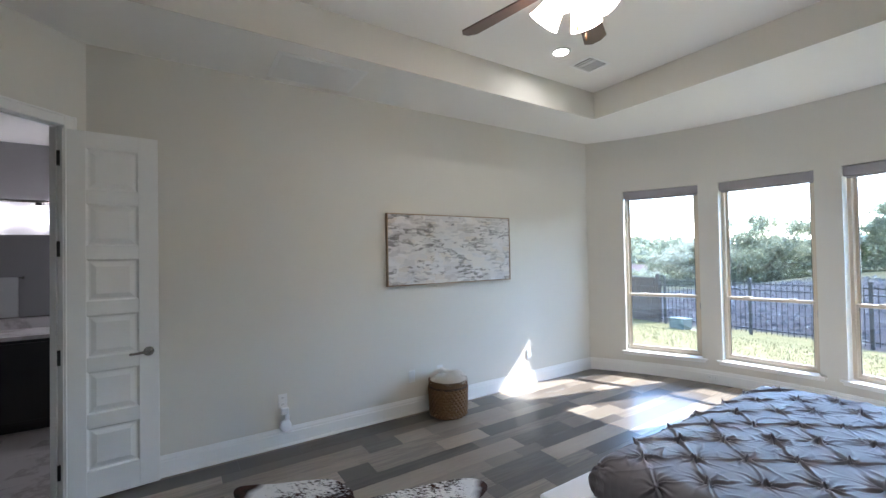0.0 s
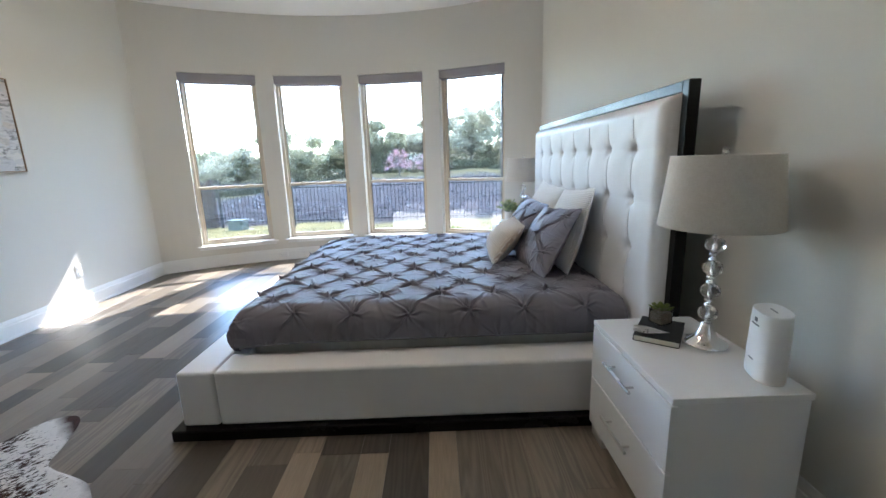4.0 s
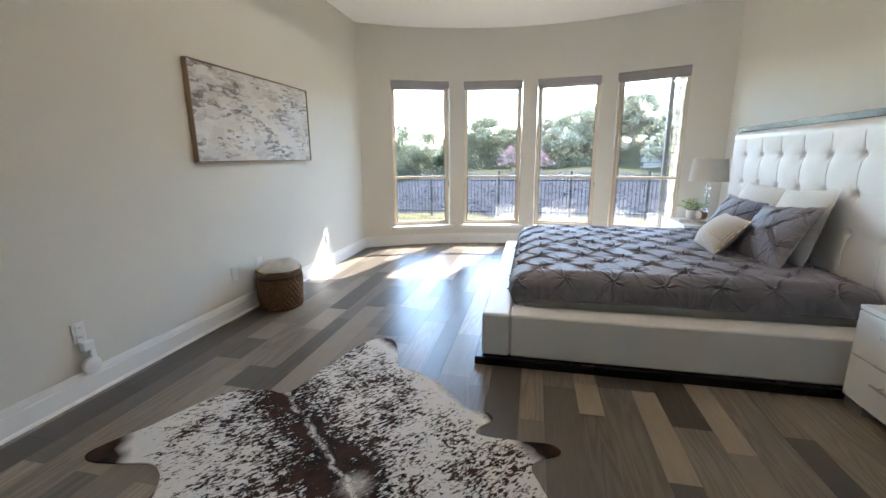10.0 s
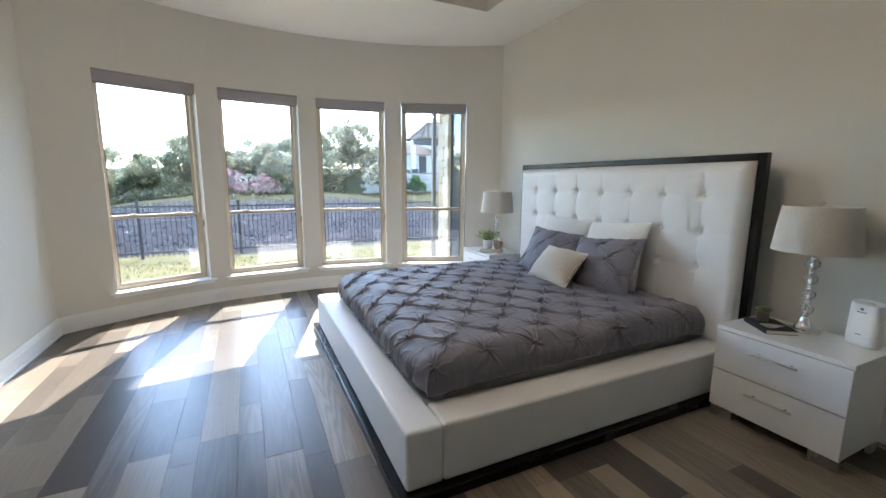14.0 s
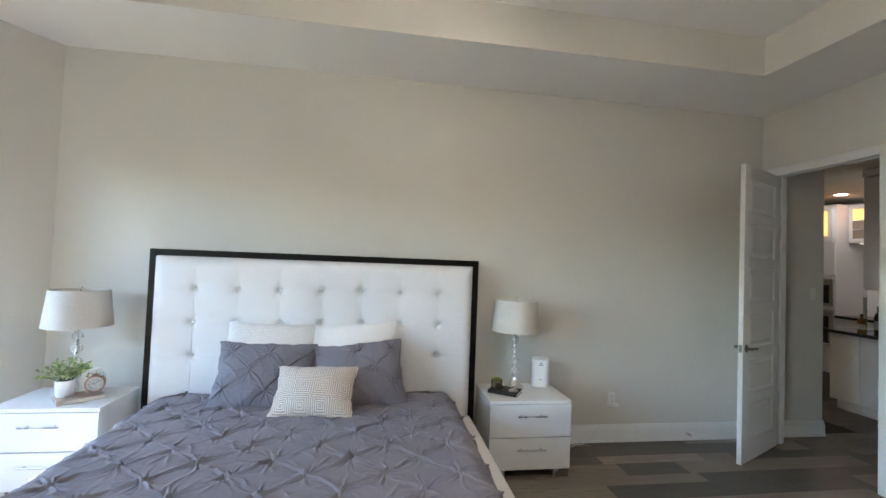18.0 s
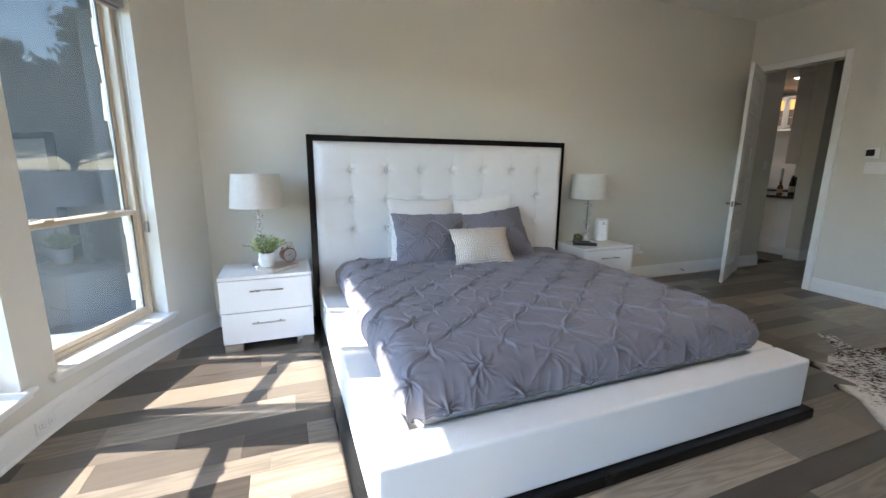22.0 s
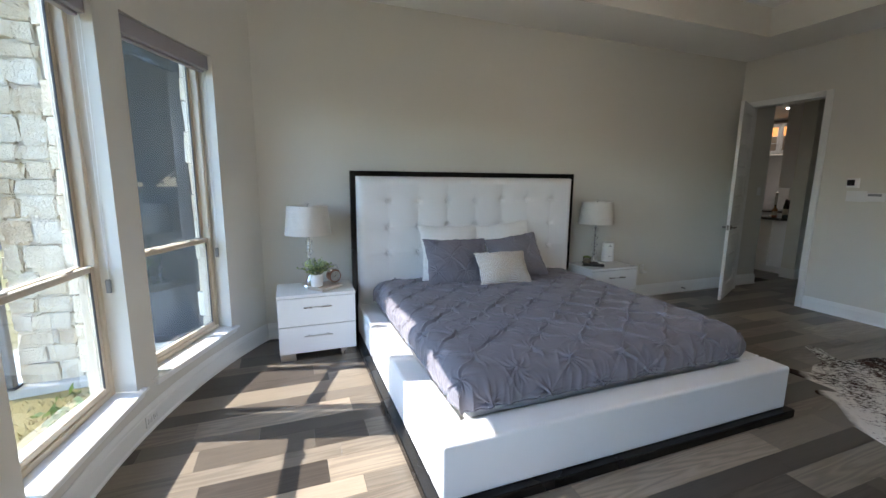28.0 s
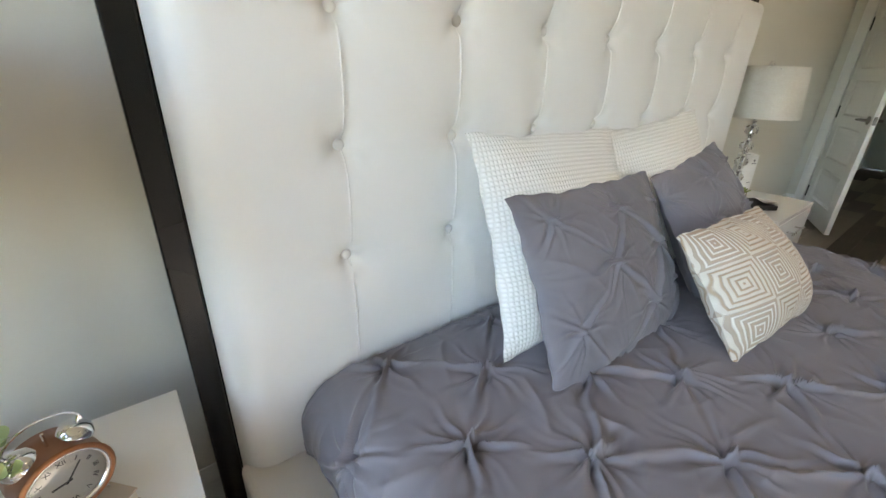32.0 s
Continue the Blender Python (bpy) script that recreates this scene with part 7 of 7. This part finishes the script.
    other = [(1.78, -0.05), (1.66, -0.2), (1.6, -0.35), (1.80, -0.42), (1.86, -0.48), (1.62, -0.5), (1.45, -0.53), (1.2, -0.68), (1.2, -0.84), (1.1, -0.82), (0.9, -0.62), (0.75, -0.71), (0.56, -0.675), (0.38, -0.62), (0.23, -0.64), (0.08, -0.84), (-0.03, -0.87), (-0.10, -0.64), (-0.2, -0.31), (-0.1, -0.1)]
    ctrl = [Vector(c) for c in half + other]
    n = len(ctrl)
    out = []
    for i in range(n):
        p0, p1, p2, p3 = ctrl[i - 1], ctrl[i], ctrl[(i + 1) % n], ctrl[(i + 2) % n]
        for k in range(7):
            t = k / 7
            q = 0.5 * ((2 * p1) + (p2 - p0) * t + (2 * p0 - 5 * p1 + 4 * p2 - p3) * t * t + (3 * p1 - p0 - 3 * p2 + p3) * t ** 3)
            out.append(q + Vector((noise.noise(Vector((q.x * 14, q.y * 14, 1))), noise.noise(Vector((q.x * 14, q.y * 14, 7))))) * 0.006)
    bm = bmesh.new()
    rings = []
    c = Vector((0.78, 0.0))
    for q, z in ((1.0, 0.0005), (1.0, 0.004), (0.985, 0.0065)):
        rings.append([bm.verts.new((c.x + (o.x - c.x) * q, c.y + (o.y - c.y) * q, z)) for o in out])
    for a, b in zip(rings, rings[1:]):
        for k in range(len(out)):
            bm.faces.new((a[k], a[(k + 1) % len(out)], b[(k + 1) % len(out)], b[k]))
    bm.faces.new(rings[-1])
    bmesh.ops.triangulate(bm, faces=[f_ for f_ in bm.faces if len(f_.verts) > 4])
    bmesh.ops.recalc_face_normals(bm, faces=bm.faces[:])
    mm = Matrix(((0.735, 0.678, 0, 1.09), (-0.678, 0.735, 0, 0.84), (0, 0, 1, 0), (0, 0, 0, 1)))
    solid("cowhide_rug", bm, m, "brown and white speckled cowhide rug on the plank floor", "rug", mm)


cowhide()


# ---- things on the nightstands ----
TOP = 0.5555


def closed_book(name, label, m, w, d, t, cover, pages=(0.72, 0.68, 0.6)):
    root = thing(name, label, "book", m)
    part("cover", bx((0, 0, 0), (w, d, 0.0025), 0.001), cover, root)
    part("cover", bx((0, 0, t - 0.0025), (w, d, t), 0.001), cover, root)
    part("spine", bx((0, 0, 0.0026), (0.003, d, t - 0.0026), 0.0005), cover, root)
    part("page_block", bx((0.0032, 0.003, 0.0026), (w - 0.003, d - 0.003, t - 0.0026)), mat("page_edges", pages, 0.9, var=0.06, fine=500, strength=0.3), root, "pale page block")
    return root


BLACKCOVER = mat("black_cloth_cover", (0.012, 0.012, 0.014), 0.6, fine=400, strength=0.2)
BEIGECOVER = mat("beige_cloth_cover", (0.46, 0.38, 0.31), 0.75, fine=400, strength=0.2)
closed_book("book", "black hardcover book on the white nightstand", pose(4.10, 1.128, TOP, 0, 0, -35), 0.16, 0.225, 0.024, BLACKCOVER)
closed_book("book", "beige cloth book under the plant and clock", pose(4.028, 4.092, TOP, 0, 0, -49), 0.24, 0.175, 0.026, BEIGECOVER)


def heart_dish():
    root = thing("heart_dish", "small white openwork heart-shaped dish on a black book", "dish", pose(4.158, 1.13, TOP + 0.0245, 0, 0, 62))
    b = bmesh.new()
    n, rings = 40, 7
    rows = []
    for i in range(rings + 1):
        q = i / rings
        row = []
        for k in range(n):
            t = k * math.tau / n
            x = 0.0036 * 16 * math.sin(t) ** 3 * 0.62
            y = 0.0036 * (13 * math.cos(t) - 5 * math.cos(2 * t) - 2 * math.cos(3 * t) - math.cos(4 * t))
            row.append(b.verts.new((x * q, y * q * 1.25, 0.004 + 0.012 * q * q)))
        rows.append(row)
    for a, c in zip(rows[1:], rows[2:]):
        for k in range(n):
            b.faces.new((a[k], a[(k + 1) % n], c[(k + 1) % n], c[k]))
    b.faces.new(rows[1])
    for v in rows[0]:
        b.verts.remove(v)
    g = bmesh.ops.solidify(b, geom=b.faces[:], thickness=0.0025)
    part("dish", b, mat("white_glaze", (0.78, 0.76, 0.72), 0.3), root, smooth=True)
    hole = mat("dark_hole", (0.12, 0.11, 0.1), 0.8)
    rnd = random.Random(8)
    for k in range(34):
        x, y = rnd.uniform(-0.022, 0.022), rnd.uniform(-0.035, 0.035)
        if abs(x) > 0.024 - 0.3 * max(0, -y):
            continue
        q = math.hypot(x / 0.036, y / 0.06)
        part("hole", lathe([(0, 0), (0.0024, 0.0), (0.0024, 0.0006), (0, 0.0006)], 8), hole, root, m=pose(x, y, 0.0048 + 0.012 * q * q))


heart_dish()


def succulent():
    root = thing("succulent", "green succulent in a square glass jar with pebbles", "plant", pose(4.262, 1.232, TOP + 0.0245, 0, 0, 20))
    part("jar", bx((-0.032, -0.032, 0.0), (0.032, 0.032, 0.062), 0.004, 2), crystal("jar_glass", (0.95, 0.96, 0.94)), root, "clear square glass jar")
    part("soil", bx((-0.027, -0.027, 0.004), (0.027, 0.027, 0.048), 0.002), mat("pebble_fill", (0.30, 0.24, 0.18), 0.9, var=0.5, scale=120, fine=300, strength=0.8, dist=0.003), root, "brown pebble fill")
    green = mat("succulent_green", (0.16, 0.20, 0.03), 0.45, var=0.2, scale=40)
    for ring, (n, r, tilt, ln) in enumerate(((8, 0.016, 20, 0.034), (6, 0.010, 45, 0.03), (4, 0.005, 68, 0.024))):
        for k in range(n):
            lf = lathe([(0, 0), (0.007, ln * 0.3), (0.009, ln * 0.65), (0.005, ln * 0.9), (0, ln)], 8)
            for v in lf.verts:
                v.co.y *= 0.45
            a = 360 * k / n + 20 * ring
            part("leaf", lf, green, root, m=pose(0, 0, 0.06) @ pose(0, 0, 0, 0, 0, a) @ Matrix.Translation((0, -r, 0)) @ pose(0, 0, 0, 90 - tilt, 0, 0), smooth=True)


succulent()


def text_mesh(body, size, depth=0.0003):
    cu = bpy.data.curves.new("txt", "FONT")
    cu.body, cu.size, cu.extrude = body, size, depth
    cu.align_x, cu.align_y = "CENTER", "CENTER"
    ob = bpy.data.objects.new("txt", cu)
    me = bpy.data.meshes.new_from_object(ob)
    bpy.data.objects.remove(ob)
    return me


def router():
    root = thing("wifi_router", "tall white oval router on the nightstand", "router", pose(4.385, 0.832, TOP, 0, 0, -14))
    b = bmesh.new()
    n = 40
    prof = [(0.0, 0.0), (0.9, 0.0), (0.97, 0.004), (1.0, 0.012), (1.0, 0.03), (0.985, 0.12), (0.955, 0.2), (0.935, 0.218), (0.925, 0.224), (0.89, 0.2235), (0.80, 0.2215), (0.0, 0.218)]
    rows = []
    for q, z in prof:
        row = []
        for k in range(n):
            t = k * math.tau / n
            c, s = math.cos(t), math.sin(t)
            x = 0.044 * abs(c) ** 0.8 * (1 if c > 0 else -1) * q
            y = 0.072 * abs(s) ** 0.7 * (1 if s > 0 else -1) * q
            row.append((x, y, z + (0.10 * x if z > 0.1 else 0)))
        rows.append([b.verts.new(p) for p in row] if q else [b.verts.new((0, 0, z))])
    for a, c in zip(rows, rows[1:]):
        for k in range(n):
            f = list(dict.fromkeys([a[k % len(a)], a[(k + 1) % n % len(a)], c[(k + 1) % n % len(c)], c[k % len(c)]]))
            if len(f) > 2:
                b.faces.new(f)
    part("housing", b, mat("white_satin_plastic", (0.80, 0.80, 0.79), 0.3, var=0.01), root, smooth=True)
    grey = mat("grey_print", (0.2, 0.2, 0.21), 0.6)
    part("mark", bx((-0.0436, -0.007, 0.186), (-0.0418, 0.007, 0.199), 0.0), grey, root, "small grey maker mark", pose(0, 0, 0))
    part("lettering_bar", bx((-0.0438, -0.02, 0.174), (-0.0418, 0.02, 0.179)), grey, root)
    part("lettering_bar", bx((-0.0452, -0.012, 0.06), (-0.0432, 0.012, 0.064)), grey, root)
    part("status_light", bx((0.0, -0.02, 0.2215), (0.006, 0.02, 0.2228), 0.0005), CLEAT, root)


router()


def eucalyptus():
    base = TOP + 0.0262
    root = thing("potted_plant", "leafy green plant in a small white pot on a book", "plant", pose(4.155, 4.13, base) @ Matrix.Diagonal((1.12, 1.12, 1.2, 1)))
    part("pot", lathe([(0, 0), (0.038, 0), (0.043, 0.004), (0.049, 0.085), (0.0485, 0.088), (0.0455, 0.088), (0.044, 0.06), (0, 0.06)], 36), mat("matte_white_ceramic", (0.78, 0.78, 0.78), 0.5), root, "matte white ceramic pot", smooth=True)
    part("soil", lathe([(0, 0.075), (0.044, 0.073)], 20), mat("dark_moss", (0.03, 0.025, 0.015), 0.9, fine=200, strength=0.6), root)
    stem_m = mat("green_stem", (0.12, 0.15, 0.06), 0.6)
    rnd = random.Random(17)
    leaf_bm = bmesh.new()
    ring = [leaf_bm.verts.new((0.5 * math.cos(t) * (1 - 0.25 * math.cos(t)) + 0.5, 0.42 * math.sin(t), 0.10 * math.cos(2 * t))) for t in [k * math.tau / 10 for k in range(10)]]
    cen = leaf_bm.verts.new((0.5, 0, -0.06))
    for k in range(10):
        leaf_bm.faces.new((ring[k], ring[(k + 1) % 10], cen))
    lme = bpy.data.meshes.new("leaf")
    leaf_bm.to_mesh(lme)
    leaf_bm.free()
    lme.shade_smooth()
    lm, lnt, lp = nodes_of("eucalyptus_leaf_blade")
    r = nd(lnt, "ShaderNodeObjectInfo").outputs["Random"]
    lc = ramp(lnt, r, [(0.0, (0.17, 0.25, 0.13)), (0.35, (0.31, 0.40, 0.20)), (0.7, (0.50, 0.58, 0.24)), (1.0, (0.66, 0.70, 0.34))])
    lnt.links.new(lc, lp.inputs["Base Color"])
    lp.inputs["Roughness"].default_value = 0.5
    tr = nd(lnt, "ShaderNodeBsdfTranslucent", {"Color": lc})
    lnt.links.new(nd(lnt, "ShaderNodeMixShader", {0: 0.25, 1: lp.outputs[0], 2: tr.outputs[0]}).outputs[0], lnt.nodes["Material Output"].inputs["Surface"])
    lme.materials.append(lm)
    for k in range(34):
        a = k * 2.399 + rnd.uniform(-0.3, 0.3)
        out = 0.035 + 0.105 * rnd.random() ** 0.8
        top = 0.205 - 0.6 * out + rnd.uniform(-0.015, 0.02)
        p0 = Vector((0.02 * math.cos(a), 0.02 * math.sin(a), 0.07))
        p2 = Vector((out * math.cos(a), out * math.sin(a), max(0.085, top)))
        p1 = (p0 + p2) / 2 + Vector((0, 0, 0.03))
        pts = [p0 * (1 - t) ** 2 + p1 * 2 * t * (1 - t) + p2 * t * t for t in (0, 0.25, 0.5, 0.75, 1.0)]
        st = part("stem", tube(pts, 0.0013, 5, taper=0.6), stem_m, root)
        for j in range(7):
            t = 0.3 + 0.7 * j / 6
            pos = p0 * (1 - t) ** 2 + p1 * 2 * t * (1 - t) + p2 * t * t
            for s in (0, 180):
                ob = new("leaf", lme)
                ob.parent = st
                sz = rnd.uniform(0.018, 0.028) * (1.05 - 0.35 * t)
                ob.matrix_basis = Matrix.Translation(pos) @ pose(0, 0, 0, 0, 0, math.degrees(a) + 90 + s + rnd.uniform(-40, 40) + 70 * (j % 2)) @ pose(0, 0, 0, rnd.uniform(-25, 25), rnd.uniform(-55, 5), 0) @ Matrix.Diagonal((sz, sz, sz, 1))


eucalyptus()


def alarm_clock():
    copper = mat("brushed_copper", (0.36, 0.16, 0.085), 0.35, metal=0.9, var=0.1, fine=200, strength=0.1)
    dialm = mat("cream_dial", (0.74, 0.73, 0.68), 0.5)
    ink = mat("black_ink", (0.015, 0.015, 0.015), 0.6)
    # local: -x is the face side, z up
    root = thing("alarm_clock", "copper twin-bell alarm clock with a roman dial", "clock", pose(4.203, 3.985, TOP + 0.0262, 0, 0, 24) @ Matrix.Diagonal((1.12, 1.12, 1.12, 1)))
    zc, r = 0.062, 0.047
    cs = lathe([(0.0, 0.044), (0.034, 0.043), (r - 0.002, 0.036), (r, 0.008), (r, -0.022), (r + 0.002, -0.026), (r - 0.002, -0.029), (r - 0.006, -0.025)], 40)
    part("case", cs, copper, root, "brushed copper case", pose(0, 0, zc, 0, 90, 0), True)
    part("bezel", lathe([(r - 0.006, -0.024), (r - 0.004, -0.0275), (r - 0.008, -0.026), (r - 0.009, -0.022)], 40), CHROME, root, "chrome bezel", pose(0, 0, zc, 0, 90, 0), True)
    part("dial", lathe([(0, -0.0205), (r - 0.008, -0.0205)], 40), dialm, root, "cream dial", pose(0, 0, zc, 0, 90, 0))
    face = pose(-0.0212, 0, zc) @ pose(0, 0, 0, 90, 0, -90)
    for k, s in enumerate(("XII", "I", "II", "III", "IV", "V", "VI", "VII", "VIII", "IX", "X", "XI")):
        an = math.tau * k / 12
        me = text_mesh(s, 0.0085)
        me.materials.append(ink)
        ob = new("numeral", me)
        ob.parent = root
        ob.matrix_basis = face @ Matrix.Translation((0.029 * math.sin(an), 0.029 * math.cos(an), 0)) @ pose(0, 0, 0, 0, 0, -30 * k)
    for ln, w, an in ((0.017, 0.003, 270), (0.026, 0.0022, 40)):
        hb = bx((-w / 2, -0.004, 0.0008), (w / 2, ln, 0.0014), 0.0003)
        part("hand_of_clock", hb, ink, root, "black clock pointer", face @ pose(0, 0, 0, 0, 0, -an))
    part("glass", lathe([(0, -0.0262), (r - 0.02, -0.0256), (r - 0.008, -0.0235)], 32), pane_glass("clock_glass", (0.98, 0.98, 0.98)), root, "clock glass", pose(0, 0, zc, 0, 90, 0), True)
    for s in (-1, 1):
        bell = lathe([(0.0195, 0.0), (0.019, 0.006), (0.014, 0.013), (0.006, 0.0165), (0, 0.017)], 22)
        part("bell", bell, CHROME, root, "chrome bell", pose(0, s * 0.027, zc + 0.042, s * -30, 0, 0), True)
        part("bell_post", tube([(0, s * 0.021, zc + 0.036), (0, s * 0.037, zc + 0.064)], 0.0025, 8), CHROME, root)
        part("foot", tube([(-0.004, s * 0.026, zc - 0.036), (-0.007, s * 0.036, 0.0)], 0.0032, 8, taper=0.6), CHROME, root, "chrome foot")
    part("carry_loop", tube([(0, 0.038 * math.cos(t), zc + 0.058 + 0.028 * math.sin(t)) for t in [math.pi * k / 12 for k in range(13)]], 0.0016, 6), CHROME, root)
    part("hammer", tube([(0, 0, zc + 0.046), (0, 0, zc + 0.066)], 0.002, 6), CHROME, root)


alarm_clock()


# ---- the floor, board by board ----
def board_tone(q):
    """Colour of a board between the darkest (0) and the palest (1) stain."""
    for (a, ca), (b, cb) in zip(TONES, TONES[1:]):
        if q <= b:
            f = max(0.0, (q - a) / (b - a))
            return tuple(u + (v - u) * f for u, v in zip(ca, cb))
    return TONES[-1][1]


# boards in full view: column -> (start, stain), ..., end; columns alternate narrow (even) and wide (odd)
NEAR_DOOR = {
    -3: (-0.40, 0.5, 0.36, 0.3, 1.20), -2: (-0.35, 0.34, 0.967, 1.0, 1.27), -1: (-0.5, 0.72, 0.34, 0.42, 1.25),
    0: (-0.4, 0.14, 0.56, 0.95, 1.25), 1: (-0.5, 0.55, 0.95, 0.1, 1.45), 2: (-0.5, 0.15, 0.196, 0.62, 0.797, 0.95, 1.45),
    3: (-0.35, 0.52, 1.4), 4: (-0.5, 0.72, 0.371, 0.12, 0.968, 0.6, 1.4), 5: (-0.9, 0.08, 0.517, 0.75, 1.5),
    6: (-0.3, 0.68, 1.0), 7: (-0.25, 0.12, 0.26, 0.7, 1.3),
}
NEAR_WINDOWS = {
    -15: (0.835, 0.2, 1.078), -12: (2.35, 0.05, 3.4), -10: (1.70, 0.12, 2.25, 0.5, 2.59, 0.05, 3.18, 0.93, 4.4),
    -9: (0.95, 0.66, 2.0, 0.2, 3.80, 0.75, 4.7), -8: (1.93, 0.1, 2.80, 0.52, 3.407, 0.66, 4.29, 0.5, 5.0),
    -7: (3.1, 0.62, 4.178, 0.06, 5.3), -6: (3.4, 0.9, 4.5), -5: (3.5, 0.45, 4.6), -4: (3.3, 0.5, 4.04, 1.0, 4.65, 0.8, 5.3),
}


def floor_boards():
    rnd = random.Random(5)
    floor = solid("floor", bx((-1.0, -2.2, -0.2), (5.2, 5.6, -0.012)), SUBFLOOR, "grey-brown oak plank floor with boards of mixed tone", "floor", kind="structure")
    cache = {}

    def lay(x0, x1, y, ln, q):
        key = (round(x1 - x0, 3), round(ln, 3))
        if key not in cache:
            b = bx((0.0003, 0.0003, -0.012), (key[0] - 0.0003, key[1] - 0.0003, 0.0), 0.0007)
            me = bpy.data.meshes.new("plank")
            b.to_mesh(me)
            b.free()
            me.materials.append(PLANK)
            cache[key] = me
        ob = new("plank", cache[key])
        ob.parent = floor
        ob.location = (x0, y, 0)
        ob.color = (*board_tone(q), 1)

    def run(x0, x1, y, top):
        # boards of common lengths from y to top, the last one cut to fit
        while y < top - 0.001:
            ln = rnd.choice((0.3, 0.45, 0.6, 0.6, 0.75, 0.9, 1.2, 1.5))
            if top - y - ln < 0.12:
                ln = top - y
            lay(x0, x1, y, ln, rnd.random())
            y += ln

    for k in range(-20, 18):
        x0 = 2.978 + 0.305 * (k // 2) + (0.125 if k % 2 else 0.0)
        x1 = x0 + (0.18 if k % 2 else 0.125)
        x0 = max(x0, 0.0)
        if x0 < W:
            x1 = min(x1, W + 0.1)
        if x1 - x0 < 0.01 or x0 > 5.5:
            continue
        y = -1.56 - round(rnd.random() * 0.8, 2) if x0 < 3.2 else -3.9 - round(rnd.random() * 0.6, 2)
        top = 5.3 if x0 < W else -2.6
        if x1 < 0.9:
            y = max(y, round(-0.72 - x1, 3))
        for plan in (NEAR_DOOR, NEAR_WINDOWS):
            if k in plan:
                cut = plan[k]
                run(x0, x1, y, cut[0])
                for n in range(0, len(cut) - 1, 2):
                    lay(x0, x1, cut[n], cut[n + 2] - cut[n], cut[n + 1])
                y = cut[-1]
        run(x0, x1, y, top)


floor_boards()
